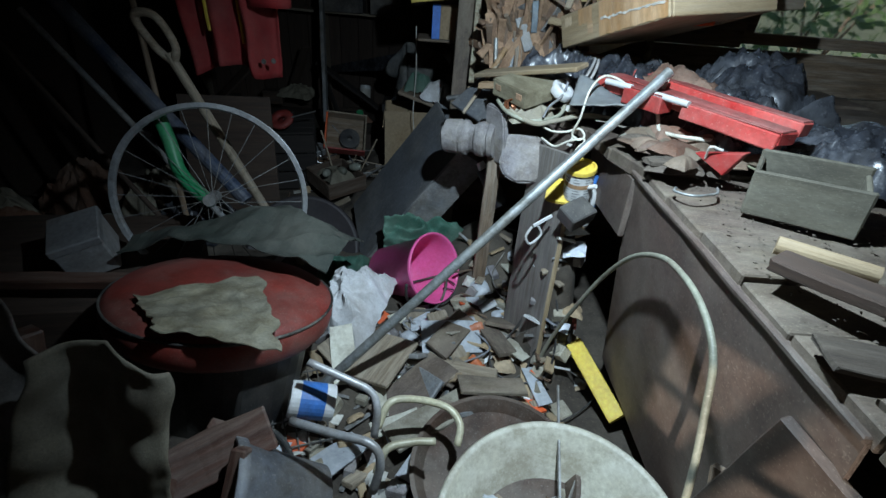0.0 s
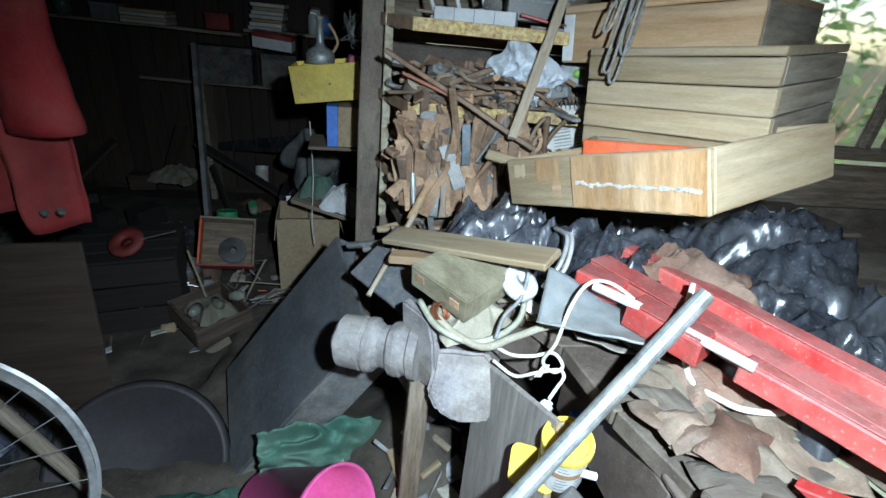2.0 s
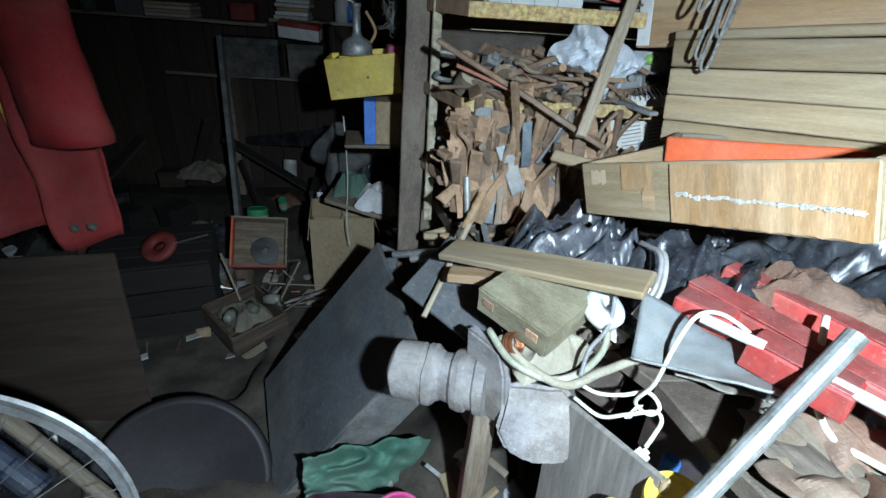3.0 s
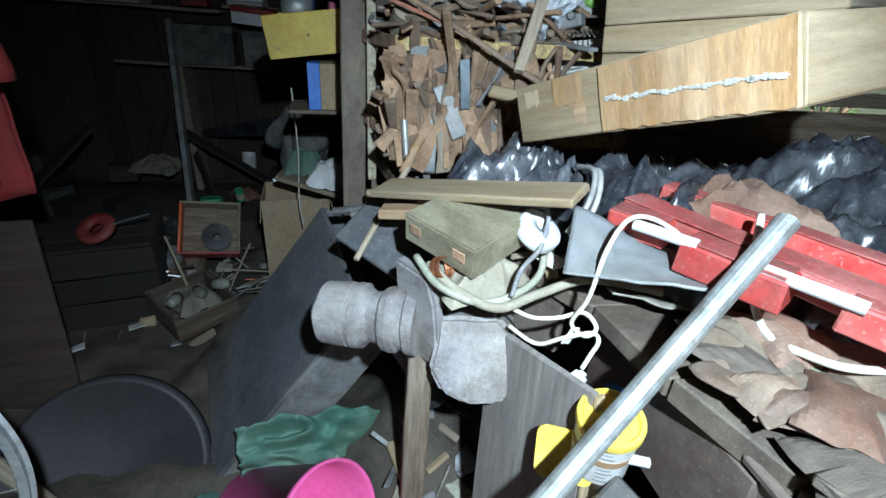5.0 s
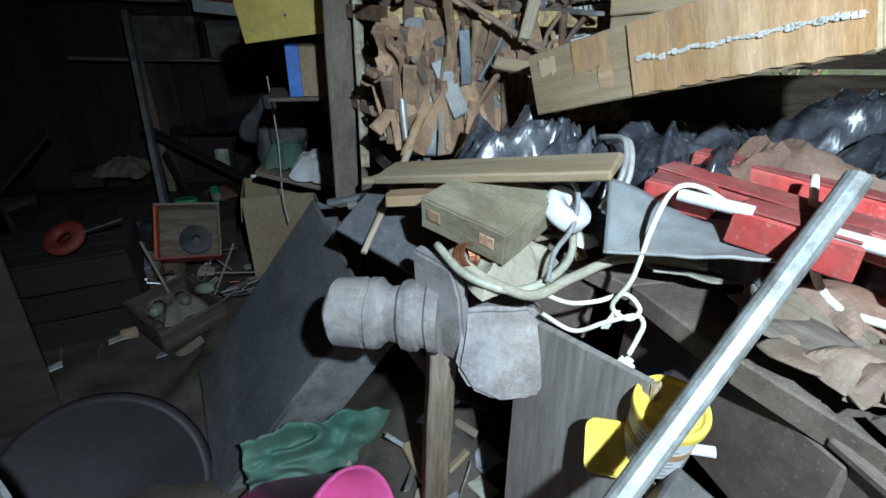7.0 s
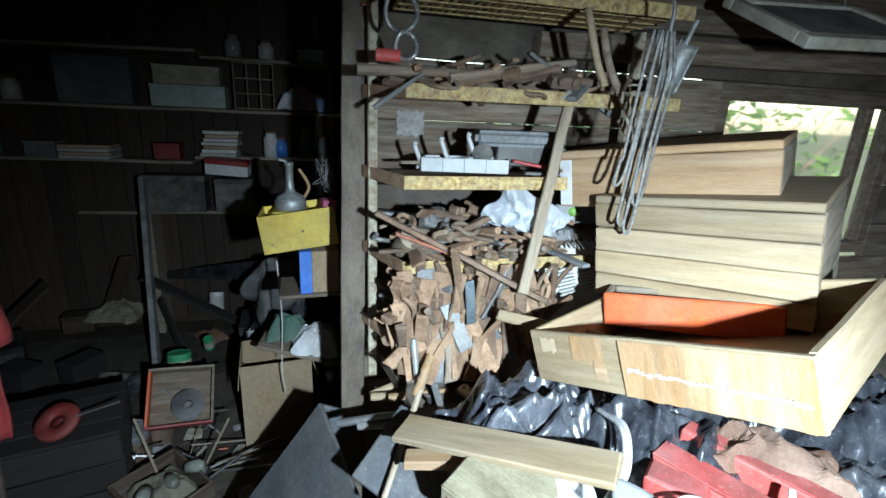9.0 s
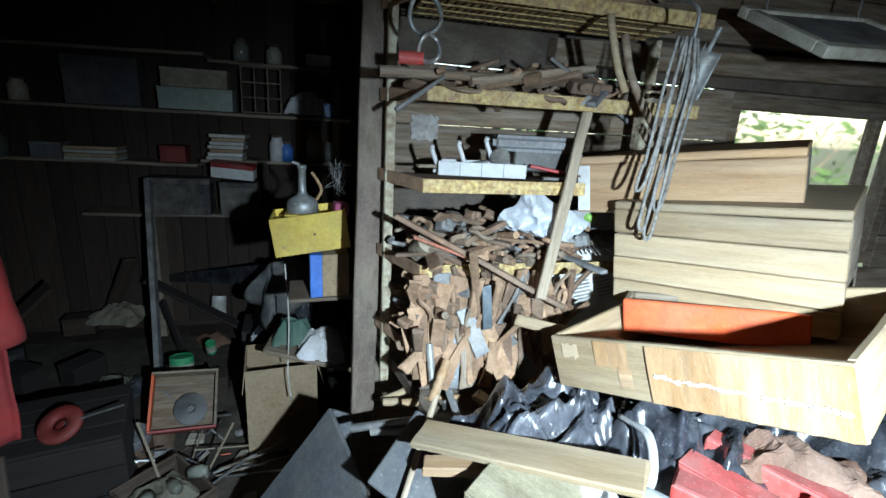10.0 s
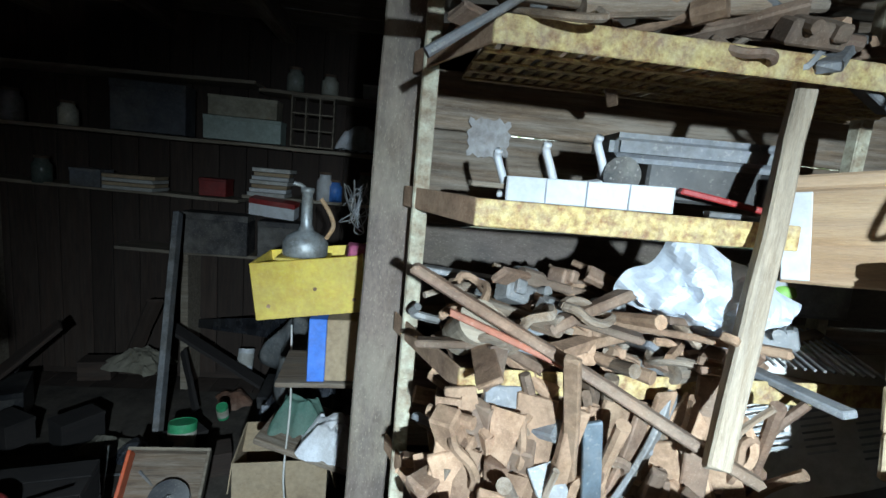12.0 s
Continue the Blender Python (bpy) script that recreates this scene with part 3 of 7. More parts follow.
solo("short_board", worn(0.17, 0.04, 0.02, 42, 0.002), wood_warm, "short brown offcut under the pale board", "board", along((0.17, 1.68, 1.175), (0.32, 1.62, 1.20)))

# grey steel pipe
P_TOP, P_LOW = V((0.655, 1.275, 1.335)), V((-0.275, 0.885, 0.42))
pm = along(P_TOP, P_LOW)
bm = rod(0.0145, (P_TOP - P_LOW).length, 16, m=pose(0, 0, 0, 0, 90, 0))
solo("steel_pipe", bm, galv, "long grey galvanised pipe lying across the heap", "pipe", pm, smooth=False)

# bent hose
hose = solo("bent_hose", tube([(0.433, 1.126, 0.32), (0.468, 1.12, 0.50), (0.52, 1.03, 0.78), (0.545, 0.93, 0.94), (0.55, 0.80, 1.03), (0.545, 0.68, 1.06), (0.535, 0.57, 1.06),
                               (0.525, 0.49, 1.03), (0.515, 0.44, 0.96), (0.50, 0.37, 0.82), (0.48, 0.30, 0.55), (0.47, 0.26, 0.25)], 0.0065, 10), hose_mat,
            "pale green-grey garden hose bent into an arch", "hose", smooth=True)


# pink bucket on its side
def bucket(c0, c1):
    c0, c1 = V(c0), V(c1)
    m = Matrix.Translation(c0) @ (c1 - c0).to_track_quat("Z", "Y").to_matrix().to_4x4()
    h = (c1 - c0).length
    b = thing("bucket", "bright pink plastic bucket tipped on its side", "bucket", m)
    part("shell", lathe([(0.0, 0.0), (0.098, 0.0), (0.102, 0.006), (0.132, h - 0.02), (0.142, h - 0.016), (0.144, h), (0.139, h + 0.002), (0.135, h - 0.006),
                         (0.128, h - 0.03), (0.098, 0.012), (0.0, 0.010)], 48), pink_plastic, b, smooth=True)
    hp = [(0.146 * math.cos(a), -0.146 * math.sin(a) - 0.004, h - 0.03 - 0.10 * math.sin(a)) for a in [math.pi * k / 12 for k in range(13)]]
    part("handle", tube(hp, 0.006, 8, 4), black_plastic, b, "black curved plastic handle", smooth=True)
    return b


bucket((-0.165, 1.635, 0.36), (0.055, 1.475, 0.50))

# round red seat with a canvas patch
seat_m = Matrix.Translation((-0.535, 0.965, 0.69)) @ pose(0, 0, 0, -15, 5, 0)
seat = thing("round_seat", "round red leatherette seat with a torn canvas patch", "stool", seat_m)
part("cushion", lathe([(0.0, -0.07), (0.28, -0.07), (0.295, -0.05), (0.30, -0.01), (0.292, 0.015), (0.275, 0.03), (0.21, 0.045), (0.12, 0.05), (0.0, 0.052)], 56), 
     mat("red_vinyl", (0.36, 0.06, 0.045), (0.25, 0.05, 0.04), 0.5, scale=7, fine=90, bump=0.25, dust=0.2), seat, smooth=True)
part("piping", tube([(0.296 * math.cos(a), 0.296 * math.sin(a), 0.012) for a in [2 * math.pi * k / 40 for k in range(41)]], 0.004, 6, 2), rubber, seat, smooth=True)
part("base", lathe([(0.0, -0.42), (0.20, -0.42), (0.24, -0.09), (0.0, -0.09)], 32), black_plastic, seat)

# jacket
def jacket():
    j = thing("jacket", "red work jacket with yellow zips hanging up", "jacket", Matrix.Translation((-0.875, 2.02, 1.58)))

    def body(u, v):
        w = 0.30 + 0.06 * v
        return V((u * w * 1.4, 0.05 * math.sin(u * 19 + v * 2) + 0.02 * noise.noise(V((u * 9, v * 7, 0))) - 0.10 * (0.25 - u * u) * 2, v * 0.98 + 0.03 * math.cos(u * 7)))
    part("body", cloth(0, 0, 40, 40, body, 0.006), cloth_red, j, smooth=True)
    for s, a, b in ((0.17, 0.16, -0.40), (-0.10, 0.30, -0.36)):
        pts = []
        for k in range(12):
            v = a + (b - a) * k / 11
            p = body(s, v)
            pts.append(p + V((0, -0.012, 0)))
        part("zip", tube(pts, 0.007, 6, 2), yellow_paint, j, "yellow zip")

    def sleeve(u, v):
        a = u * 2 * math.pi
        r = 0.075 - 0.02 * v + 0.01 * noise.noise(V((math.cos(a) * 2, math.sin(a) * 2, v * 6)))
        return V((0.19 + r * math.cos(a) - 0.03 * v, -0.06 + r * 0.7 * math.sin(a), 0.02 + v * 0.5))
    part("sleeve", cloth(0, 0, 24, 20, sleeve, 0.004), cloth_red, j, smooth=True)
    for x, zz in ((0.04, -0.43), (0.08, -0.425)):
        part("eyelet", lathe([(0.004, 0), (0.010, 0), (0.010, 0.004), (0.004, 0.004), (0.004, 0)], 16), steel, j, m=Matrix.Translation((x + 0.13, -0.1, zz)) @ pose(0, 0, 0, 90, 0, 0))
    return j


jacket()
# brown panel given the darker wood because little light reaches it
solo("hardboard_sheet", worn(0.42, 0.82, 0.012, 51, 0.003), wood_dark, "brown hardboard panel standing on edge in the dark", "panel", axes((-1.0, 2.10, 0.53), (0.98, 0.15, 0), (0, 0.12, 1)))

# round lilac-grey lid leaning on the floor rubbish
lid = thing("barrel_lid", "grey-lilac round plastic barrel lid leaning on the rubbish", "lid", axes((-0.585, 1.80, 0.335), (1.0, 0.05, -0.10), (0.02, 0.60, 0.72)))
# lilac-grey taken down almost to black, for the shade the lid lies in
part("disc", lathe([(0.0, 0.0), (0.19, -0.001), (0.20, -0.005), (0.21, -0.002), (0.243, -0.004), (0.243, -0.010), (0.0, -0.008)], 56), mat("lilac_shaded", (0.040, 0.034, 0.037), (0.026, 0.023, 0.025), 0.6, scale=6, bump=0.15, dust=0.08, dust_col=(0.09, 0.08, 0.075)), lid, smooth=True)
part("rim", lathe([(0.2435, 0.001), (0.254, 0.002), (0.264, -0.008), (0.268, -0.03), (0.262, -0.03), (0.255, -0.014), (0.2435, -0.011), (0.2435, 0.001)], 56), MATS["lilac_shaded"], lid, smooth=True)


# stacked drawers and crate
def drawer(name, label, o, u, v, w, d, h, face, side, t=0.014, closed=False, boards=1):
    """A wooden drawer: corner o, front along u, going back along v, height h."""
    m = axes(o, u, v)
    q = thing(name, label, "drawer", m)
    hh = h / boards
    for k in range(boards):
        part("front_board", worn(w, t, hh - (0.003 if boards > 1 else 0), 61 + k + int(w * 90), 0.0015), face, q, m=Matrix.Translation((w / 2, t / 2, hh * (k + 0.5))))
        part("side_board", worn(d - t, t, hh - (0.003 if boards > 1 else 0), 71 + k, 0.0015), side, q, m=Matrix.Translation((w - t / 2, t + (d - t) / 2, hh * (k + 0.5))) @ pose(0, 0, 0, 0, 0, 90))
        part("side_board", worn(d - t, t, hh - (0.003 if boards > 1 else 0), 81 + k, 0.0015), side, q, m=Matrix.Translation((t / 2, t + (d - t) / 2, hh * (k + 0.5))) @ pose(0, 0, 0, 0, 0, 90))
    part("back_board", worn(w - 2 * t, t, h, 91, 0.0015), side, q, m=Matrix.Translation((w / 2, d - t / 2, h / 2)))
    part("bottom", box(w - 2 * t, d - 2 * t, 0.006, 0.001), side, q, m=Matrix.Translation((w / 2, d / 2, 0.006)))
    if closed:
        part("lid", worn(w, d, t, 92, 0.0015), face, q, m=Matrix.Translation((w / 2, d / 2, h + t / 2)))
    return q


low_drawer = drawer("drawer", "pale wooden drawer with peeling veneer, propped on the heap", (0.440, 1.69, 1.318), (0.17, -0.40, 0.145), (0.86, 0.33, 0.08), 0.47, 0.40, 0.102, wood_pale, wood_pale)
# veneer that has come off in part, with a torn white line
vn = bmesh.new()
jag = random.Random(3)
cols = 26
lo = [vn.verts.new((0.20 + 0.268 * i / cols, -0.0024 - 0.0016 * (0.5 + 0.5 * math.sin(i * 1.9 + math.sin(i))), 0.001 + 0.004 * jag.random())) for i in range(cols + 1)]
mid = [vn.verts.new((0.20 + 0.268 * i / cols, -0.0028 - 0.0022 * (0.5 + 0.5 * math.sin(i * 1.9 + math.sin(i))), 0.048 - 0.0004 * i + 0.006 * jag.random())) for i in range(cols + 1)]
hi = [vn.verts.new((0.20 + 0.268 * i / cols, -0.0024 - 0.0016 * (0.5 + 0.5 * math.sin(i * 1.9 + math.sin(i))), 0.0995)) for i in range(cols + 1)]
for i in range(cols):
    vn.faces.new((lo[i], lo[i + 1], mid[i + 1], mid[i]))
    vn.faces.new((mid[i], mid[i + 1], hi[i + 1], hi[i]))
part("veneer", vn, mat("peeled_veneer", (0.36, 0.215, 0.105), (0.26, 0.145, 0.065), 0.36, scale=4.5, fine=45, stretch=(5, 3, 1), bump=0.4, dust=0.14), low_drawer, "warm brown veneer, rippled and torn", True)
tr = bmesh.new()
for i in range(90):
    x = 0.212 + 0.25 * i / 90
    box(jag.uniform(0.002, 0.006), 0.0014, jag.uniform(0.001, 0.008), 0.0, tr, (x, -0.0056, 0.050 - 0.010 * (i / 90) + 0.005 * noise.noise(V((i * 0.12, 0, 0)))))
tagged(part("tear", tr, paper, low_drawer, "ragged white tear line"), kind="stuff")
for k, (x0, x1, z0, z1) in enumerate(((0.025, 0.062, 0.062, 0.090), (0.098, 0.165, 0.052, 0.0995), (0.142, 0.168, 0.020, 0.056))):
    vp = bmesh.new()
    n = 12
    low = [vp.verts.new((x0 + (x1 - x0) * i / n, -0.0012, z0 + 0.012 * noise.noise(V((i * 0.7, k * 3.1, 1))))) for i in range(n + 1)]
    top = [vp.verts.new((x0 + (x1 - x0) * i / n, -0.0016, z1 - (0.008 * abs(noise.noise(V((i * 0.8, k * 2.3, 5)))) if z1 < 0.099 else 0))) for i in range(n + 1)]
    for i in range(n):
        vp.faces.new((low[i], low[i + 1], top[i + 1], top[i]))
    part("veneer_scrap", vp, (cardboard, MATS["peeled_veneer"], wood_warm)[k], low_drawer, "brown scrap of veneer left on the front")
drawer("orange_drawer", "bright orange painted drawer lying inside the lower drawer", (0.630, 1.770, 1.385), (0.25, -0.250, 0.055), (0.5, 0.6, 0.0), 0.33, 0.07, 0.074, orange_paint, wood_grey)
drawer("board_crate", "closed crate of pale boards, stacked on drawers", (0.660, 1.866, 1.420), (0.225, -0.36, 0.050), (0.85, 0.50, 0.05), 0.420, 0.42, 0.222, wood_pale, wood_grey, 0.018, True, 4)
beam_box = drawer("wooden_chest", "brown pine chest with a worn white end on top", (0.612, 1.995, 1.611), (0.25, -0.325, 0.055), (0.80, 0.62, 0.03), 0.455, 0.6, 0.118, wood_warm, wood_grey, 0.018, True)
part("paint_patch", box(0.03, 0.003, 0.11, 0.001), white_plastic, beam_box, "flaking white paint", m=Matrix.Translation((0.018, -0.002, 0.06)))


# ---- metal tool shelf ----
def tool_shelf():
    s = thing("metal_shelf", "rusty yellow perforated metal shelving full of old tools", "shelving", Matrix.Translation((0.206, 1.985, 0)))
    D = 0.27
    for zz, x1 in ((2.075, 0.70), (1.865, 0.70), (1.665, 0.55), (1.46, 0.62), (1.245, 0.62)):
        if zz in (1.865, 2.075):
            tray = part("tray", box(x1, 0.012, 0.003, 0.0), rust_yellow, s, m=Matrix.Translation((x1 / 2, D / 2, zz)))
            for k in range(34):
                part("slat", box(0.011, D - 0.008, 0.003, 0.0), rust_yellow, tray, m=Matrix.Translation((-x1 / 2 + (k + 0.5) * x1 / 34, 0, 0.0032)))
            for k in (-0.12, -0.06, 0.06, 0.12):
                part("cross_slat", box(x1 - 0.01, 0.012, 0.003, 0.0), rust_yellow, tray, m=Matrix.Translation((0, k, 0)))
        else:
            tray = part("tray", box(x1, D, 0.004, 0.001), rust_dark, s, m=Matrix.Translation((x1 / 2, D / 2, zz)))
        part("front_lip", box(x1, 0.004, 0.032, 0.0015), rust_yellow, tray, m=Matrix.Translation((0, -D / 2 - 0.002, 0.005)))
        a, b = V((-x1 / 2 + 0.002, -D / 2, 0.0055)), V((-x1 / 2 - 0.075, D / 2 - 0.06, 0.0055))
        part("side_lip", box((b - a).length, 0.004, 0.032, 0.0015), rust, tray, m=along(a, b))
        cb = bmesh.new()
        tri = [cb.verts.new(p) for p in ((-x1 / 2 - 0.001, -D / 2 + 0.006, 0.0), (-x1 / 2 - 0.001, D / 2 - 0.06, 0.0), (-x1 / 2 - 0.072, D / 2 - 0.06, 0.0))]
        cb.faces.new(tri)
        bmesh.ops.solidify(cb, geom=cb.faces[:], thickness=0.003)
        part("tray_corner", cb, rust_dark, tray)
    for x, y in ((-0.052, 0.165), (0.75, 0.26)):
        u = bmesh.new()
        box(0.022, 0.003, 1.0, 0.001, u, (0, 0, 0))
        box(0.003, 0.022, 1.0, 0.001, u, (-0.011, 0.0125, 0))
        for k in range(18):
            rod(0.004, 0.0045, 8, bm=u, m=Matrix.Translation((0, -0.0005, -0.47 + k * 0.055)) @ pose(0, 0, 0, 90, 0, 0))
        part("upright", u, mat("upright_paint", (0.55, 0.52, 0.38), (0.25, 0.17, 0.10), 0.7, 0.1, scale=40, fine=120, bump=0.4, dust=0.2), s, m=Matrix.Translation((x, y, 1.58)))
    return s


tool_shelf()

# yellow box on the post, cardboard with blue end beneath
ybox = thing("yellow_box", "open yellow painted steel box fixed beside the post", "box", axes((-0.157, 2.45, 1.365), (0.235, 0.0, 0.034), (0, 1, 0)))
for nm, s, at in (("front_panel", (0.235, 0.006, 0.125), (0.1175, 0.003, 0.0625)), ("side_panel", (0.006, 0.16, 0.125), (0.003, 0.086, 0.0625)), ("side_panel", (0.006, 0.16, 0.125), (0.232, 0.086, 0.0625)),
                  ("back_panel", (0.235, 0.006, 0.125), (0.1175, 0.169, 0.0625)), ("bottom", (0.22, 0.16, 0.005), (0.1175, 0.086, 0.004))):
    part(nm, box(*s, 0.0015), yellow_paint, ybox, m=Matrix.Translation(at))
for x, zz in ((0.03, 0.03), (0.13, 0.06), (0.21, 0.03)):
    part("screw", rod(0.004, 0.004, 10, m=pose(0, 0, 0, 90, 0, 0)), rust, ybox, m=Matrix.Translation((x, -0.002, zz)))
bbox = thing("blue_ended_box", "cardboard box with a bright blue end", "box", axes((-0.055, 2.51, 1.205), (1, 0.05, 0), (0, 1, 0)))
part("body", box(0.09, 0.16, 0.15, 0.002), cardboard, bbox, m=Matrix.Translation((0.085, 0.08, 0.075)))
part("end", box(0.04, 0.17, 0.152, 0.002), blue_paint, bbox, m=Matrix.Translation((0.02, 0.08, 0.0755)))
part("bracket", box(0.3, 0.2, 0.012, 0.002), wood_old, bbox, m=Matrix.Translation((0.08, 0.09, -0.008)))

# tall cardboard carton
bd, fl = carton(0.31, 0.26, 0.50, flaps=(-1.3, 1.3, 2.6, 1.45), flap=0.45)
ctn = thing("cardboard_box", "tall open cardboard box with torn flaps", "box", pose(-0.21, 3.08, FLOOR, 0, 0, 6))
for f in bd:
    part("wall", f, cardboard, ctn)
for f in fl[1:]:
    part("flap", f, cardboard, ctn)


# ---- heap under the clutter ----
def heap_height(x, y):
    h = 0.30 + 0.06 * noise.noise(V((x * 2.2, y * 2.2, 1))) + 0.03 * noise.noise(V((x * 7, y * 7, 4)))
    h += 0.30 * math.exp(-((x - 0.28) / 0.22) ** 2 - ((y - 1.75) / 0.28) ** 2)
    h += 0.18 * math.exp(-((x + 0.75) / 0.4) ** 2 - ((y - 1.0) / 0.7) ** 2)
    h += 0.60 * math.exp(-((x - 0.485) / 0.075) ** 2 - ((y - 1.245) / 0.095) ** 2)
    if x < -0.5 and y > 2.2:
        h -= 0.06
    return max(0.205, h - 0.10 * max(0, y - 2.3))


bm = bmesh.new()
NX, NY = 110, 150
grid = [[bm.verts.new((-2.3 + 3.2 * i / NX, -0.9 + 5.3 * j / NY, heap_height(-2.3 + 3.2 * i / NX, -0.9 + 5.3 * j / NY))) for i in range(NX + 1)] for j in range(NY + 1)]
for j in range(NY):
    for i in range(NX):
        bm.faces.new((grid[j][i], grid[j][i + 1], grid[j + 1][i + 1], grid[j + 1][i]))
solo("rubbish_heap", bm, dirt, "trodden dirt and fine rubbish over the floor", "rubbish", kind="stuff", smooth=True)


def rest(x, y):
    return heap_height(x, y)


# ---- around the bucket and the seat ----
solo("white_sack", crumple(0.22, 0.34, 0.17, 3), cloth_white, "crumpled white cloth sack beside the seat", "sack", axes((-0.23, 1.33, 0.36), (0.9, -0.3, 0.2), (0.25, 0.9, 0.25)), smooth=False)
def tarpaulin_shape(u, v):
    """A sheet drawn together at one end and spread into a raised corner at the other."""
    a, b = u + 0.5, v + 0.5
    x = -0.18 + 0.42 * a
    spread = 0.10 + 0.18 * a ** 1.3
    z = 0.57 - 0.085 * a + 0.03 * math.sin(a * 3.1) - spread * (1 - b)
    y = 1.70 + 0.13 * a - 0.03 * (1 - b)
    f = 1 - abs(noise.noise(V((a * 4.6, b * 2.8 + a * 2.0, 3.3)))) * 2 + 0.4 * noise.noise(V((a * 11, b * 6, 1.3)))
    k = (1 - a) * 0.9 + 0.30
    return V((x, y - 0.03 * f * k, z + 0.05 * f * k * (0.4 + b) - 0.02 * k))


solo("green_tarpaulin", cloth(0, 0, 48, 30, tarpaulin_shape, 0.003), cloth_green, "dark green tarpaulin pulled up behind the bucket", "tarpaulin", smooth=True)
solo("green_tarpaulin", crumple(0.22, 0.20, 0.07, 8), cloth_green, "dark green tarpaulin under the bucket base", "tarpaulin", axes((-0.35, 1.56, 0.37), (0.9, 0.1, 0.0), (-0.1, 0.9, 0.1)))


def canvas_shape(u, v):
    x = -0.05 + 0.27 * u - 0.10 * v
    y = -0.10 + 0.40 * v * (0.42 + 0.62 * (u + 0.5)) + 0.05 * u + 0.02 * noise.noise(V((u * 6, v * 2, 7)))
    x += 0.022 * noise.noise(V((u * 2, v * 7, 3)))
    r = math.hypot(x, y)
    zz = 0.056 - 0.16 * max(0, r - 0.12) ** 2 + 0.004 * noise.noise(V((u * 7, v * 7, 2))) + 0.006 * (1 - abs(noise.noise(V((u * 4, v * 5, 9))) * 2))
    return V((x, y, zz))


canvas_mat = mat("canvas", (0.36, 0.33, 0.25), (0.20, 0.18, 0.13), 0.9, scale=16, fine=200, bump=0.4, dust=0.3, dust_col=(0.40, 0.34, 0.20))
solo("canvas_patch", cloth(0, 0, 26, 26, canvas_shape, 0.003), canvas_mat, "stained torn canvas lying on the red seat", "canvas", seat_m @ pose(0.07, -0.08, 0, 0, 0, 12))


def drape_shape(u, v):
    x, y = 0.66 * u - 0.12, 0.06 + 0.40 * (v + 0.5)
    r = math.hypot(x, y * 0.8)
    zz = 0.085 + 0.10 * math.exp(-((x + 0.02) / 0.2) ** 2 - ((y - 0.26) / 0.13) ** 2) - 0.6 * max(0, r - 0.26) ** 1.5 + 0.03 * (1 - abs(noise.noise(V((u * 4, v * 3, 5))) * 2)) + 0.01 * noise.noise(V((u * 14, v * 9, 1)))
    return V((x, y + 0.04 * noise.noise(V((u * 5, 0, 3))), zz))


solo("waxed_cover", cloth(0, 0, 44, 30, drape_shape, 0.004), cloth_dkgreen, "dark green waxed cloth thrown over the seat", "cloth", seat_m @ pose(0.05, 0.02, 0.012, 0, 0, -8))

# cloths and dark wood close to the walker

def hanging(w, h, seed, taper=0.35):
    def shape(u, v):
        x = u * w * (1 - taper * (0.5 - v)) + 0.02 * noise.noise(V((v * 4, seed, 0)))
        y = 0.024 * math.sin(u * 7 + seed + v * 2) + 0.02 * noise.noise(V((u * 5, v * 5, seed))) - 0.05 * (v + 0.5) ** 2
        return V((x, y, v * h + 0.010 * math.cos(u * 6 + seed) - 0.10 * abs(u) * (v + 0.5)))
    return cloth(0, 0, 34, 30, shape, 0.005)


solo("khaki_cloth", hanging(0.20, 0.36, 2.0, -0.3), cloth_khaki, "khaki-brown sacking hanging over the chair back", "cloth", pose(-0.50, 0.43, 0.82, -22, 14, 12), smooth=True)
solo("grey_cloth", hanging(0.24, 0.40, 5.0, 0.2), mat("cloth_grey", (0.17, 0.16, 0.155), (0.11, 0.105, 0.10), 0.9, scale=8, fine=200, bump=0.4, dust=0.2),
     "dark grey woollen cloth over the chair back", "cloth", pose(-0.70, 0.42, 0.90, -18, -6, 22), smooth=True)

chair = thing("broken_chair", "broken dark-stained wooden chair lying over", "chair", Matrix.Translation((-0.45, 0.45, 0.25)))
bm = worn(0.26, 0.12, 0.03, 33, 0.006)
for v in bm.verts:
    v.co.z += 0.5 * v.co.x ** 2
    v.co.y *= 1 - 0.9 * abs(v.co.x)
mahog = mat("mahogany", (0.12, 0.055, 0.038), (0.075, 0.037, 0.028), 0.45, scale=5, stretch=GRAIN, bump=0.2, dust=0.15)
part("back_rail", bm, mahog, chair, m=axes((0.02, 0.14, 0.27), (0.75, 0.55, 0.1), (-0.4, 0.5, 0.6)))
part("seat", worn(0.24, 0.22, 0.025, 34, 0.004), mahog, chair, m=axes((-0.12, -0.06, 0.22), (0.85, 0.2, 0.3), (-0.2, 0.9, 0.2)))
for a, b in (((-0.25, -0.1, 0.0), (-0.18, 0.05, 0.72)), ((0.05, -0.12, 0.0), (0.10, 0.12, 0.33)), ((-0.1, 0.2, 0.0), (0.0, 0.2, 0.3))):
    part("leg", worn((V(b) - V(a)).length, 0.035, 0.035, 35, 0.002), mahog, chair, m=along(a, b))


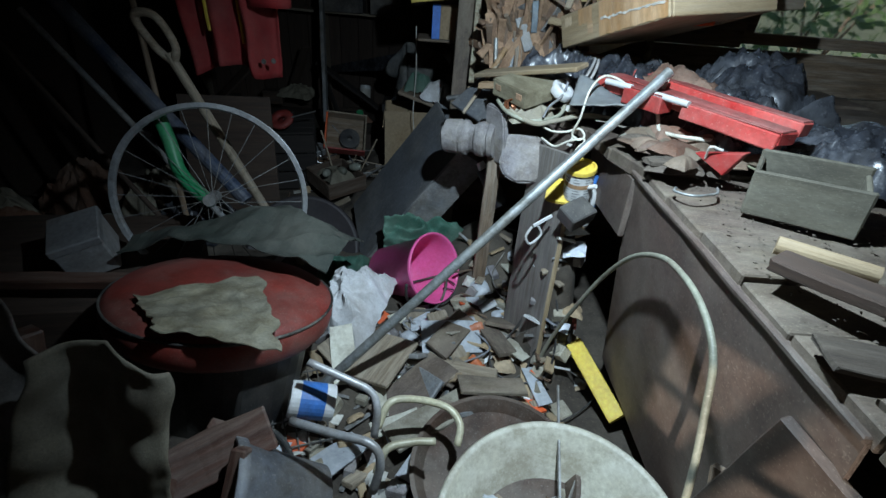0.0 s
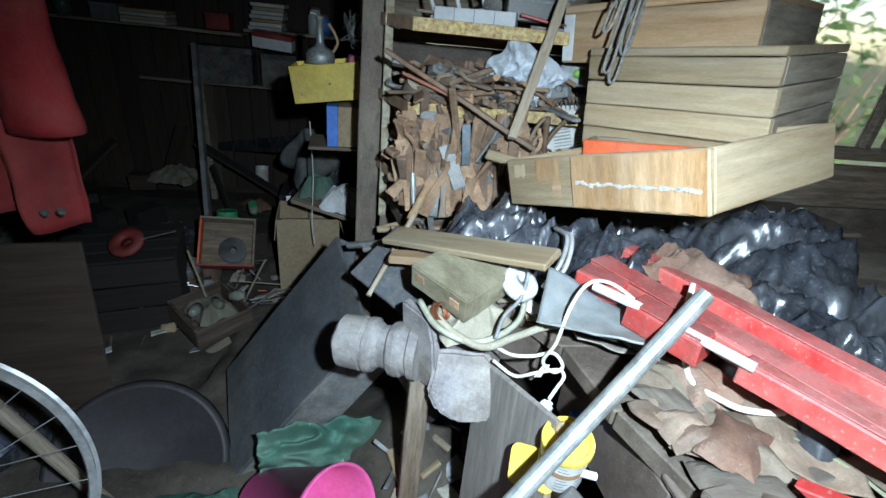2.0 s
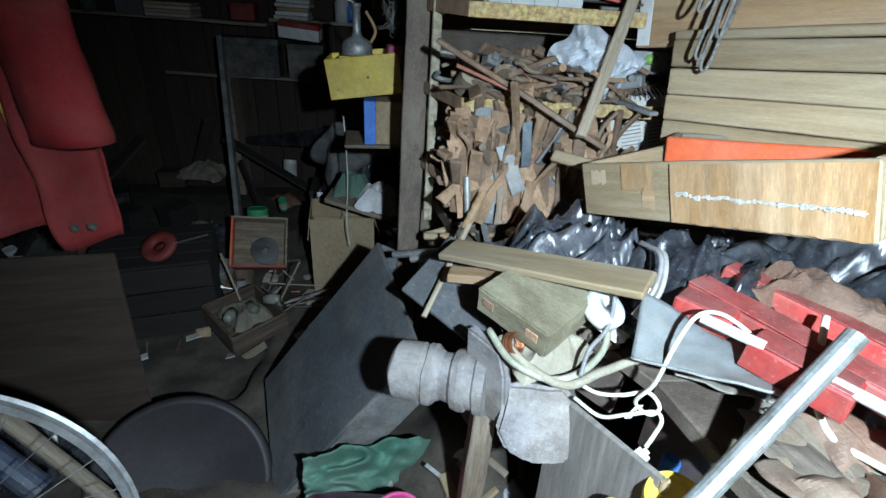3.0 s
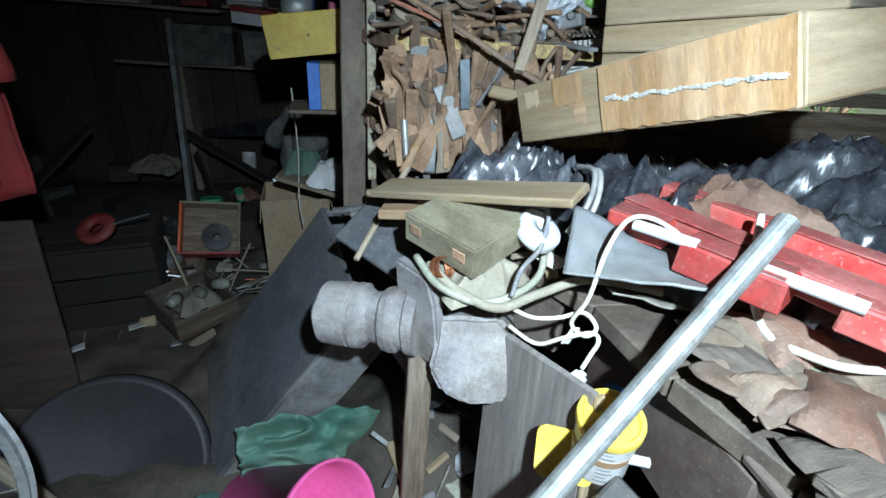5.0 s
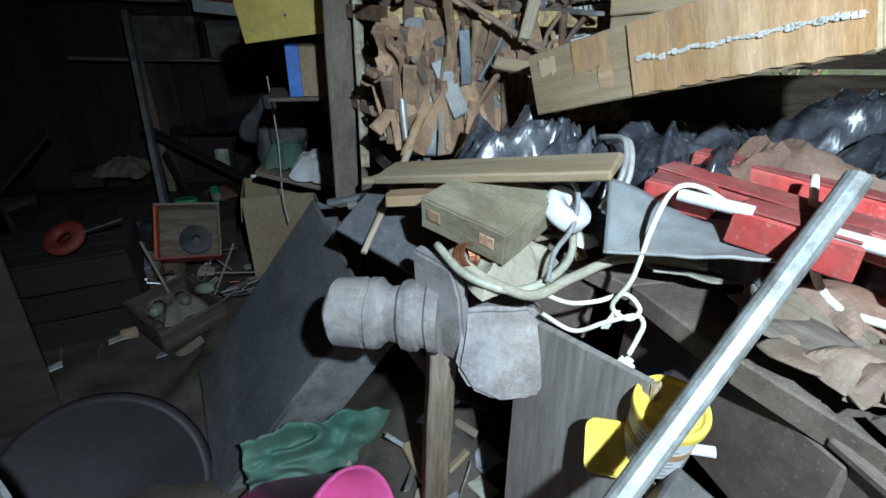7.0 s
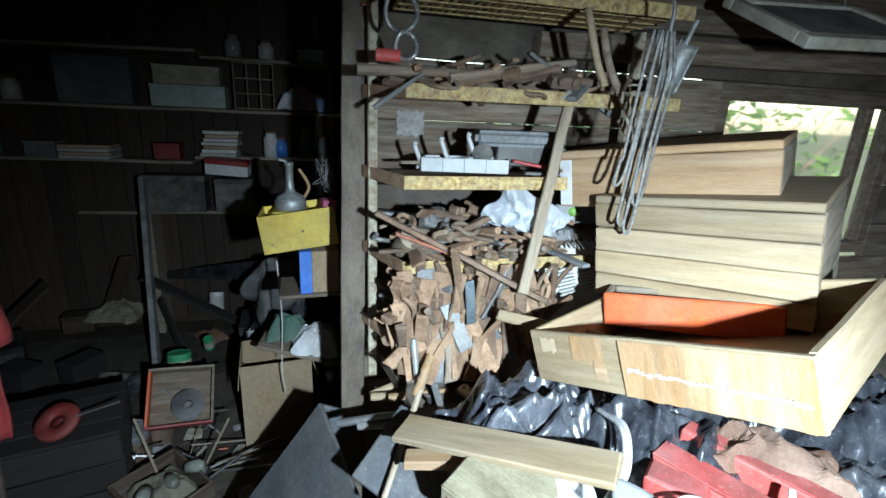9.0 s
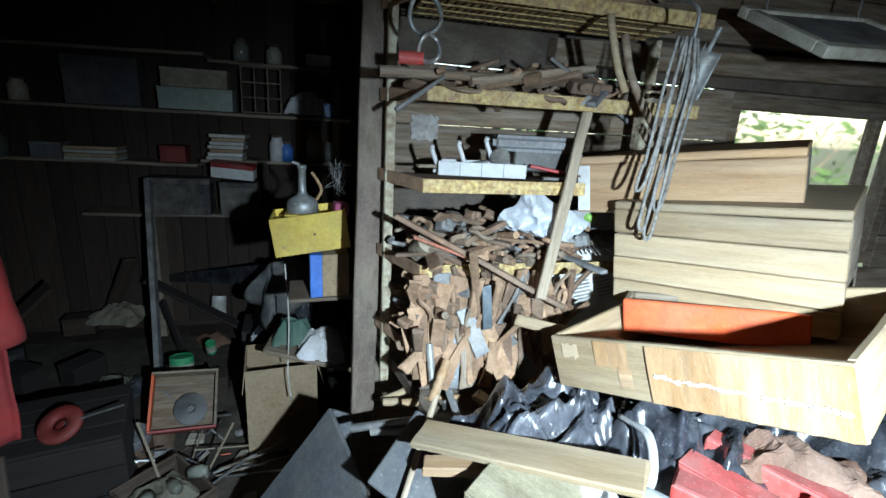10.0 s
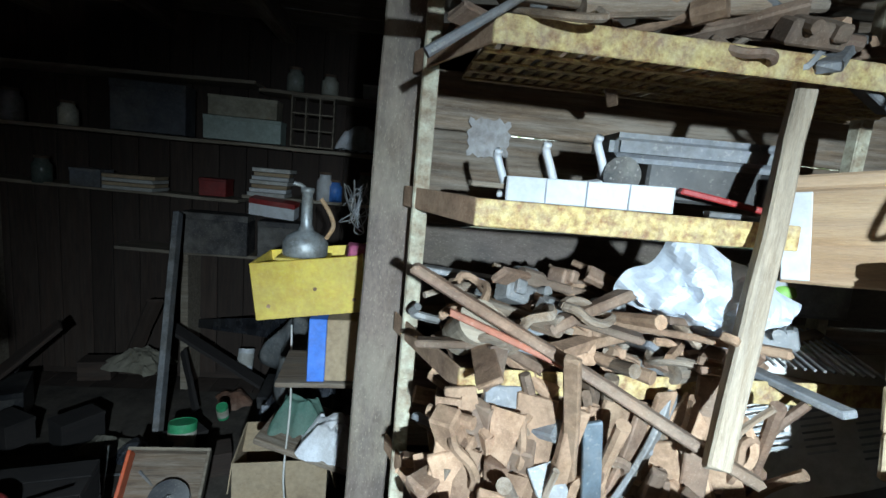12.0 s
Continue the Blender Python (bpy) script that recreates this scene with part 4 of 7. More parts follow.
# ---- bent tube legs, basin, pots ----
tube_grey = mat("tube_grey", (0.44, 0.45, 0.47), (0.36, 0.34, 0.32), 0.4, 0.3, scale=18, bump=0.1, dust=0.2)
tube_cream = mat("tube_cream", (0.60, 0.56, 0.40), (0.50, 0.45, 0.30), 0.4, 0.1, scale=18, bump=0.1, dust=0.2)
stand = thing("tubular_frame", "bent tubular steel chair legs in grey and cream", "frame", Matrix.Translation((-0.05, 0.68, 0.35)))
inv = Matrix.Translation((0.05, -0.68, -0.35))
for nm, col, pts in (("leg", tube_grey, [(-0.25, 0.775, 0.655), (-0.14, 0.755, 0.62), (-0.085, 0.745, 0.595), (-0.065, 0.72, 0.56), (-0.07, 0.70, 0.48)]),
                     ("leg", tube_cream, [(-0.062, 0.71, 0.50), (-0.035, 0.758, 0.545), (0.04, 0.785, 0.53), (0.12, 0.785, 0.505), (0.155, 0.745, 0.49), (0.15, 0.70, 0.46)]),
                     ("leg", tube_grey, [(-0.258, 0.637, 0.60), (-0.15, 0.61, 0.60), (-0.06, 0.59, 0.60), (-0.035, 0.57, 0.56), (-0.05, 0.55, 0.48)]),
                     ("leg", tube_cream, [(-0.05, 0.60, 0.47), (-0.03, 0.645, 0.505), (0.03, 0.67, 0.505), (0.09, 0.68, 0.50)])):
    part(nm, tube(pts, 0.0105, 10, 6), col, stand, m=inv, smooth=True)

basin = thing("plastic_basin", "cream plastic basin half full of scraps", "basin", pose(0.395, 0.50, 0.285, 6, -4, 0))
part("shell", lathe([(0.0, 0.0), (0.17, 0.0), (0.185, 0.01), (0.272, 0.175), (0.285, 0.178), (0.289, 0.186), (0.282, 0.192), (0.268, 0.186), (0.180, 0.02), (0.0, 0.015)], 60), cream_plastic, basin, smooth=True)
rnd = random.Random(8)


def scrap(k, r):
    kind = k % 5
    s = r.uniform(0.03, 0.085)
    if kind == 0:
        return "wood_offcut", worn(s * 1.6, s * 0.5, s * 0.22, k, 0.003, (4, 1, 1)), (wood_grey, wood_grey, wood_pale)[k % 3], "small sawn wood offcut", "offcut"
    if kind == 1:
        bm = box(s, s * 0.7, s * 0.12, 0.001)
        for v in bm.verts:
            v.co += 0.25 * s * noise.noise_vector(v.co * 9 + V((k, 0, 0)))
        return "plastic_scrap", bm, (white_plastic, cream_plastic, grey_plastic, orange_paint, white_plastic, paper)[k % 6], "broken piece of plastic sheet", "scrap"
    if kind == 2:
        return "paper_scrap", crumple(s * 1.3, s, s * 0.25, k, 8, 7, 5), (paper, white_film, cardboard)[k % 3], "crumpled scrap of paper and film", "scrap"
    if kind == 3:
        bm = box(s * 0.9, s * 0.6, s * 0.5, 0.003)
        for v in bm.verts:
            v.co += 0.2 * s * noise.noise_vector(v.co * 14 + V((k, 3, 0)))
        return "brick_chip", bm, (stone, stone, cast)[k % 3], "chip of dusty brick and stone", "rubble"
    return "metal_strip", worn(s * 2.0, s * 0.2, 0.005, k, 0.004, (5, 1, 1)), (steel, rust_dark, steel_grey)[k % 3], "bent strip of scrap metal", "strip"


def scatter(n, x0, x1, y0, y1, ground_z, seed, lift=0.0):
    r = random.Random(seed)
    base = {}
    for k in range(n):
        x, y = r.uniform(x0, x1), r.uniform(y0, y1)
        if -0.24 < x < 0.16 and 1.36 < y < 1.74:
            continue
        m = pose(x, y, ground_z(x, y) + 0.012 + lift, r.gauss(0, 18), r.gauss(0, 18), r.uniform(0, 360))
        key = k % 45
        if key not in base:
            nm, bm, mt, lab, cat = scrap(key + seed * 45, random.Random(key + seed))
            base[key] = solo(nm, bm, mt, lab, cat, m, "loose scraps")
        else:
            copy_thing(base[key], m)


scatter(34, 0.23, 0.54, 0.36, 0.64, lambda x, y: 0.36, 1)
scatter(300, -0.35, 0.52, 0.62, 1.55, rest, 2)
scatter(70, -0.1, 0.45, 1.3, 1.75, rest, 3)
scatter(50, 0.42, 0.62, 1.08, 1.45, rest, 4)
# larger flat pieces lying over the rubbish
rl = random.Random(17)
for k in range(30):
    x, y = rl.uniform(-0.25, 0.46), rl.uniform(0.72, 1.34)
    L = rl.uniform(0.10, 0.24)
    nm, lab, mt = (("board_scrap", "grey board scrap in the rubbish", wood_grey), ("plastic_sheet", "torn milky plastic sheet in the rubbish", white_film), ("board_scrap", "dusty grey-brown board scrap in the rubbish", bench_board),
                   ("card_sheet", "torn flat piece of cardboard", cardboard), ("tin_sheet", "bent grey tin sheet in the rubbish", steel_grey), ("plastic_sheet", "broken pale plastic panel piece", cream_plastic))[k % 6]
    bm = worn(L, L * rl.uniform(0.25, 0.6), 0.006 if k % 2 else 0.016, 800 + k, 0.006 if k % 2 else 0.003, (7, 2, 1))
    solo(nm, bm, mt, lab, "scrap", pose(x, y, rest(x, y) + 0.025 + 0.012 * (k % 3), rl.gauss(0, 14), rl.gauss(0, 14), rl.uniform(0, 180)), "larger scraps")
for k, (x, y, rz) in enumerate(((0.20, 1.28, 20), (0.24, 1.12, 130), (0.33, 0.86, 60), (0.07, 1.22, 200))):
    solo("plastic_shard", cloth(0, 0, 12, 8, lambda u, v: V((0.11 * u, 0.07 * v * (1 - 0.5 * u), 0.03 * math.cos(3.4 * v) + 0.006 * noise.noise(V((u * 6, v * 5, 3))))), 0.003), mat("orange_plastic", (0.62, 0.17, 0.06), (0.48, 0.13, 0.05), 0.5, dust=0.3),
         "dusty orange curved piece of broken plastic", "scrap", pose(x, y, rest(x, y) + 0.02, 8, -12, rz), "orange shards", smooth=True)
for k, (x, y, L, w, rz) in enumerate(((0.02, 0.98, 0.30, 0.13, 52), (0.16, 1.06, 0.26, 0.09, -12), (0.10, 0.88, 0.34, 0.10, 38), (-0.10, 1.06, 0.24, 0.16, 70), (0.27, 0.98, 0.22, 0.08, 8))):
    solo("board_scrap", worn(L, w, 0.014, 840 + k, 0.004, (8, 2, 1)), (bench_board, wood_grey, stone, wood_grey, bench_board)[k], "flat dusty grey board lying in the rubbish", "board",
         pose(x, y, rest(x, y) + 0.045 + 0.012 * k, 4 - 3 * k, -6 + 3 * k, rz), "flat boards in the rubbish")
tray_r = thing("rusty_tray", "dark rusty round tray under the basin", "tray", pose(0.26, 0.70, 0.345, 5, -3, 0))
part("dish", lathe([(0.0, 0.0), (0.20, 0.0), (0.225, 0.035), (0.232, 0.036), (0.232, 0.042), (0.22, 0.042), (0.195, 0.008), (0.0, 0.008)], 44), mat("brown_enamel", (0.085, 0.05, 0.035), (0.05, 0.033, 0.026), 0.5, 0.2, scale=9, bump=0.3, dust=0.15), tray_r)
pot = thing("plastic_pot", "grey-blue plastic flower pot lying on its side", "pot", Matrix.Translation((-0.30, 0.56, 0.40)) @ pose(0, 0, 0, 62, 0, -70))
part("shell", lathe([(0.0, -0.12), (0.085, -0.12), (0.125, 0.10), (0.135, 0.10), (0.137, 0.125), (0.128, 0.127), (0.12, 0.10), (0.08, -0.11), (0.0, -0.11)], 40), grey_plastic, pot, smooth=True)
part("soil", lathe([(0.0, 0.03), (0.07, 0.04), (0.108, 0.03)], 24), dirt, pot)


hide_tan = mat("tan_paper", (0.36, 0.20, 0.09), (0.27, 0.15, 0.07), 0.7, dust=0.15)


def can(label, col, band, m, r=0.035, h=0.11, cap=None, group=""):
    c = thing("tin_can", label, "can", m, group)
    part("body", lathe([(0.0, 0.0), (r * 0.97, 0.0), (r, 0.004), (r, h - 0.004), (r * 0.97, h), (r * 0.9, h - 0.003), (0.0, h - 0.003)], 28), col, c, smooth=False)
    part("label", lathe([(r + 0.0006, h * 0.22), (r + 0.0006, h * 0.78)], 28), band, c)
    if cap:
        part("cap", lathe([(0.0, h), (r * 0.55, h), (r * 0.6, h + 0.01), (r * 0.5, h + 0.03), (0.0, h + 0.03)], 20), cap, c)
    return c


can("blue and white paint tin lying in the rubbish", white_plastic, blue_plastic, Matrix.Translation((-0.20, 0.80, 0.475)) @ pose(0, 0, 0, 75, 0, -80), 0.05, 0.12)
can("red and white spray can lying behind the board", white_plastic, red_paint, Matrix.Translation((0.545, 1.40, 0.58)) @ pose(0, 0, 0, 12, -10, 0), 0.028, 0.15, white_plastic)
can("red tin lying on its side", red_paint, white_plastic, Matrix.Translation((0.50, 1.28, 0.44)) @ pose(0, 0, 0, 80, 0, 80), 0.035, 0.09)
tin = thing("paint_tin", "white printed tin with a yellow lid and brown band", "tin", Matrix.Translation((0.474, 1.248, 0.962)) @ pose(0, 0, 0, 10, -6, 0))
part("body", lathe([(0.0, 0.0), (0.041, 0.0), (0.042, 0.003), (0.042, 0.098), (0.040, 0.10), (0.0, 0.10)], 36), white_plastic, tin)
part("band", lathe([(0.0426, 0.048), (0.0426, 0.062)], 36), hide_tan, tin, "brown paper band")
for k in range(9):
    if 3 < k < 6:
        continue
    for a0 in (3.3, 4.1, 4.9):
        ln = bmesh.new()
        n = 7 - (k + int(a0)) % 3
        row = [(ln.verts.new((0.0428 * math.cos(a0 + 0.09 * q), 0.0428 * math.sin(a0 + 0.09 * q), 0.012 + 0.0095 * k)), ln.verts.new((0.0428 * math.cos(a0 + 0.09 * q), 0.0428 * math.sin(a0 + 0.09 * q), 0.0148 + 0.0095 * k))) for q in range(n)]
        for (a1, b1), (a2, b2) in zip(row, row[1:]):
            ln.faces.new((a1, a2, b2, b1))
        part("text_line", ln, grey_ink, tin)
part("lid", lathe([(0.0, 0.102), (0.036, 0.102), (0.039, 0.107), (0.045, 0.107), (0.046, 0.104), (0.046, 0.094), (0.0435, 0.093)], 40), yellow_paint, tin, "yellow plastic lid", smooth=False)
can("black and white plastic cartridge standing aslant", black_plastic, rubber, Matrix.Translation((0.30, 1.60, 0.74)) @ pose(0, 0, 0, -20, -35, 0), 0.03, 0.16, white_plastic)


def bottle(m, label, body, cap, r=0.032, h=0.15):
    b = thing("plastic_bottle", label, "bottle", m)
    part("body", lathe([(0.0, 0.0), (r * 0.9, 0.0), (r, 0.01), (r, h * 0.68), (r * 0.85, h * 0.8), (r * 0.4, h * 0.92), (r * 0.4, h), (0.0, h)], 28), body, b, smooth=True)
    part("cap", lathe([(0.0, h - 0.012), (r * 0.5, h - 0.012), (r * 0.52, h + 0.02), (r * 0.42, h + 0.026), (0.0, h + 0.026)], 20), cap, b)
    return b


b = bottle(Matrix.Translation((0.53, 1.33, 0.82)) @ pose(0, 0, 0, -8, 6, 0), "white plastic bottle with a blue cap", white_plastic, blue_plastic)
part("label", lathe([(0.0328, 0.03), (0.0328, 0.075)], 28), blue_paint, b)

solo("yellow_batten", worn(0.29, 0.055, 0.022, 44, 0.002), yellow_paint, "short yellow painted batten leaning on the sheet", "batten", along((0.560, 1.165, 0.44), (0.658, 0.895, 0.37), (-0.5, -0.3, 0.8)))
ply = thing("plywood_board", "grey plywood board standing in the rubbish", "board", axes((0.395, 1.30, 0.70), (0.02, 0.13, 0.72), (-0.10, 0.24, -0.03)))
part("panel", worn(0.74, 0.24, 0.012, 45, 0.003), mat("ply_face", (0.20, 0.18, 0.165), (0.14, 0.125, 0.115), 0.75, scale=6, stretch=GRAIN, bump=0.3, dust=0.2), ply)
part("edge", worn(0.74, 0.010, 0.016, 46, 0.002), wood_pale, ply, "pale raw edge", m=Matrix.Translation((0, -0.126, 0)))
solo("steel_rod", rod(0.004, 0.42, 8), steel, "thin straight steel rod standing in the basin", "rod", along((0.44, 0.86, 0.50), (0.40, 0.52, 0.42), (0, 1, 0)) @ pose(0, 0, 0, 0, 90, 0))

clamp = thing("plastic_bracket", "white plastic bracket hanging on the board", "bracket", axes((0.37, 1.20, 0.86), (0.8, 0.4, 0.35), (-0.3, 0.1, 0.9)))
part("arm", box(0.07, 0.012, 0.006, 0.002), white_plastic, clamp, m=Matrix.Translation((0.02, 0.02, 0)))
part("ring", tube([(-0.02, 0.02, 0), (-0.05, 0.0, 0), (-0.045, -0.03, 0), (0.0, -0.02, 0), (0.0, 0.012, 0)], 0.004, 6, 3), white_plastic, clamp)
solo("battery", box(0.09, 0.07, 0.05, 0.004), black_plastic, "black plastic battery box", "battery", pose(0.462, 1.165, 0.94, 20, -15, 30))
yp = thing("plastic_scraper", "yellow plastic plate with rounded corners among the tins", "scraper", axes((0.423, 1.252, 0.972), (0.80, -0.45, 0.12), (0.12, 0.45, 0.88)))
bm = bmesh.new()
ring = []
for cx, cy, a0 in ((0.028, 0.022, 0), (-0.028, 0.022, 90), (-0.028, -0.026, 180), (0.028, -0.026, 270)):
    for q in range(5):
        a = radians(a0 + 22.5 * q)
        ring.append((cx + 0.014 * math.cos(a), cy + 0.014 * math.sin(a)))
lo = [bm.verts.new((a, b, -0.002)) for a, b in ring]
hi = [bm.verts.new((a, b, 0.002 + 0.8 * a * a)) for a, b in ring]
bm.faces.new(list(reversed(lo)))
bm.faces.new(hi)
for q in range(len(ring)):
    w = (q + 1) % len(ring)
    bm.faces.new((lo[q], lo[w], hi[w], hi[q]))
part("plate", bm, yellow_paint, yp)
part("rib", box(0.05, 0.006, 0.006, 0.002), yellow_paint, yp, m=Matrix.Translation((0, -0.034, 0.005)))

big_bolt = thing("plastic_screw", "white plastic screw with a knurled head", "screw", pose(0.492, 1.205, 1.01, 60, 20, 30))
part("shank", rod(0.007, 0.05, 12), white_plastic, big_bolt)
part("head", rod(0.014, 0.018, 10, m=Matrix.Translation((0, 0, -0.03))), white_plastic, big_bolt)
# black cables and rings
r = random.Random(4)
for k in range(9):
    c = V((r.uniform(-0.1, 0.45), r.uniform(0.95, 1.6), 0.0))
    pts = []
    a = r.uniform(0, 6)
    R = r.uniform(0.07, 0.16)
    for j in range(9):
        p = c + V((R * math.cos(a + j * 0.8) * (1 + 0.1 * j * r.uniform(-1, 1)), R * 0.8 * math.sin(a + j * 0.8), 0))
        pts.append((p.x, p.y, rest(p.x, p.y) + 0.02 + 0.03 * r.random()))
    solo("cable", tube(pts, r.choice((0.003, 0.004, 0.0055)), 6, 6), (rubber, rubber, black_plastic, grey_plastic)[k % 4], "loose black electric cable in the rubbish", "cable", group="loose cables", smooth=True)
for k in range(3):
    R = 0.10 + 0.025 * k
    solo("hose_coil", tube([(-0.42 + R * math.cos(j * 0.5), 0.60 + R * math.sin(j * 0.5), 0.37 + 0.004 * j + 0.02 * k) for j in range(14)], 0.008, 8, 4), rubber, "coil of black rubber hose", "hose", group="hose coils", smooth=True)
# wire basket
wb = thing("wire_rack", "dark wire rack lying in the rubbish", "rack", pose(-0.36, 0.82, 0.40, 10, 8, 25))
for k in range(9):
    part("wire", rod(0.0025, 0.26, 6, m=pose(0, 0, 0, 90, 0, 0)), rubber, wb, m=Matrix.Translation((-0.12 + 0.03 * k, 0, 0)))
for k in range(4):
    part("wire", rod(0.003, 0.26, 6, m=pose(0, 0, 0, 0, 90, 0)), rubber, wb, m=Matrix.Translation((0, -0.12 + 0.08 * k, 0.005)))


# ---- on the bench ----
TOP = 1.13


def film_heap(w, d, h, seed):
    """A slack sack of thin film: long drawn folds that wander, finer creases across them, a ragged outline."""
    o = V((seed * 3.7, seed * 1.9, seed * 5.3))

    def shape(u, v):
        a = math.atan2(v, u)
        rad = 1 + 0.26 * noise.noise(V((math.cos(a) * 1.6, math.sin(a) * 1.6, seed)))
        r2 = min(1.0, max(abs(u), abs(v)) * 2)
        q = V((u * 2.0, v * 5.2, 0)) + o
        q += 0.75 * noise.noise_vector(V((u * 2.6, v * 2.6, seed)))
        f = 1 - abs(noise.noise(q)) * 2.4
        g = 1 - abs(noise.noise(V((q.x * 4.2, q.y * 1.5, 3)))) * 2.4
        e = 1 - abs(noise.noise(q * 3.1 + o)) * 2.2
        z = h * (0.85 * (1 - r2 ** 2.4) + (0.30 * f + 0.14 * g + 0.07 * e) * (0.4 + 0.6 * (1 - r2 ** 4)))
        return V((u * w * rad, v * d * rad, max(0.0, z)))
    return cloth(0, 0, 74, 66, shape, 0.002)


def bag(c, w, d, h, seed, rz=0, rx=0):
    return solo("plastic_bag", film_heap(w, d, h, seed), black_film, "crumpled shiny black plastic bag", "bag", pose(*c, rx, 0, rz), "black bags", smooth=True)


bag((0.44, 1.70, 1.14), 0.34, 0.30, 0.15, 1, 10)
bag((0.67, 1.58, 1.14), 0.36, 0.34, 0.15, 2, 40)
bag((0.88, 1.32, 1.14), 0.34, 0.36, 0.125, 3, 20)
bag((1.14, 1.12, 1.13), 0.38, 0.40, 0.11, 4, 70)
bag((1.05, 1.55, 1.13), 0.45, 0.45, 0.19, 5, 0)
solo("brown_cloth", crumple(0.30, 0.15, 0.10, 21), cloth_brown, "rust-brown cloth stuffed between the bags", "cloth", pose(0.76, 1.44, 1.20, 0, 0, -35))
solo("khaki_rag", crumple(0.17, 0.12, 0.05, 23), cloth_khaki, "dusty khaki rag under the block", "rag", pose(0.33, 1.50, 1.115, 0, 0, 20))

# red painted boards with a white rod
red = thing("red_barrier", "red painted boards with a white rod, broken sign", "sign")
red_top = mat("red_dusty", (0.36, 0.055, 0.05), (0.24, 0.05, 0.045), 0.7, scale=9, bump=0.25, dust=0.4, dust_col=(0.27, 0.16, 0.14))
for a, b, w, t in (((0.585, 1.505, 1.262), (0.835, 0.975, 1.258), 0.058, 0.032), ((0.665, 1.535, 1.272), (0.905, 1.03, 1.268), 0.042, 0.036)):
    m = along(a, b, (0, 0, 1))
    n = (V(b) - V(a)).length
    part("rail", worn(n, w, t, int(w * 900), 0.003), red_paint, red, m=m)
    part("rail_face", worn(n - 0.006, w - 0.006, 0.003, int(w * 800), 0.001), red_top, red, "dusty faded top face", m=m @ Matrix.Translation((0, 0, t / 2 + 0.0022)))
for a, b, w, t in (((0.588, 1.350, 1.255), (0.655, 1.235, 1.255), 0.056, 0.044), ((0.688, 1.190, 1.255), (0.818, 0.970, 1.253), 0.036, 0.040), ((0.535, 1.465, 1.258), (0.592, 1.395, 1.258), 0.05, 0.036)):
    m = along(a, b, (0, 0, 1))
    n = (V(b) - V(a)).length
    part("block", worn(n, w, t, int(w * 900 + n * 1000), 0.003), red_paint, red, m=m)
    part("block_face", worn(n - 0.006, w - 0.006, 0.003, int(n * 800), 0.001), red_top, red, "dusty faded top face", m=m @ Matrix.Translation((0, 0, t / 2 + 0.0022)))
for a, b in (((0.528, 1.392, 1.277), (0.583, 1.322, 1.277)), ((0.622, 1.262, 1.277), (0.682, 1.165, 1.277))):
    part("rod", rod(0.0085, (V(b) - V(a)).length, 14, m=pose(0, 0, 0, 0, 90, 0)), white_plastic, red, "white plastic rod", m=along(a, b))
tri = thing("red_wedge", "small red painted wedge", "wedge", axes((0.715, 0.99, 1.19), (0.058, -0.09, 0.03), (-0.05, 0.0, 1)))
bm = bmesh.new()
vs = [bm.verts.new(p) for p in ((-0.06, 0.02, -0.012), (0.06, 0.025, -0.012), (0.01, -0.03, -0.012), (-0.06, 0.02, 0.012), (0.06, 0.025, 0.012), (0.01, -0.03, 0.012))]
for f in ((2, 1, 0), (3, 4, 5), (0, 1, 4, 3), (1, 2, 5, 4), (2, 0, 3, 5)):
    bm.faces.new([vs[i] for i in f])
bmesh.ops.bevel(bm, geom=bm.edges[:], offset=0.002, segments=1, affect="EDGES")
part("body", bm, red_paint, tri)
part("strap", tube([(-0.03, 0.01, 0.014), (-0.01, 0.04, 0.03), (0.01, 0.03, 0.014)], 0.003, 6, 4), paper, tri)

# flat cloths and leather offcuts on the boards
olive = mat("cloth_olive", (0.20, 0.205, 0.125), (0.145, 0.15, 0.095), 0.85, scale=7, fine=200, bump=0.3, dust=0.3, dust_col=(0.31, 0.29, 0.21))
hide = mat("hide_brown", (0.19, 0.115, 0.08), (0.12, 0.078, 0.058), 0.7, scale=9, fine=150, bump=0.4, dust=0.3, dust_col=(0.33, 0.28, 0.21))
hide_grey = mat("hide_grey", (0.25, 0.24, 0.20), (0.18, 0.17, 0.145), 0.8, scale=9, fine=150, bump=0.35, dust=0.3)


def flat_cloth(name, label, w, d, rise, seed, material, m):
    o = V((seed * 2.3, seed * 5.1, 0))

    def shape(u, v):
        a = math.atan2(v, u)
        rad = 1 + 0.28 * noise.noise(V((math.cos(a) * 1.4, math.sin(a) * 1.4, seed)))
        q = V((u * w, v * d, 0)) * 9 + o
        wave = 1 - abs(noise.noise(q * 0.7)) * 2
        return V((u * w * rad, v * d * rad, 0.006 + rise * max(0.0, 0.5 * wave + 0.5 * noise.noise(q * 1.6) + 0.25)))
    return solo(name, cloth(0, 0, 34, 28, shape, 0.003), material, label, "cloth", m, smooth=True)


flat_cloth("olive_cloth", "dusty olive green cloth spread on the bench boards", 0.27, 0.20, 0.022, 3, olive, pose(0.775, 1.27, TOP + 0.012, 0, -5, -35))
flat_cloth("olive_cloth", "dusty olive green cloth spread on the bench boards", 0.20, 0.17, 0.02, 5, olive, pose(0.90, 1.08, TOP + 0.010, 0, 4, 20))
flat_cloth("leather_offcut", "grey-brown leather offcut curling on the bench", 0.13, 0.09, 0.02, 8, hide_grey, pose(0.635, 1.285, TOP + 0.006, 6, -4, 48))
flat_cloth("leather_offcut", "brown creased leather offcut on the bench", 0.21, 0.11, 0.028, 11, hide, pose(0.655, 1.19, TOP + 0.006, 0, 0, 12))
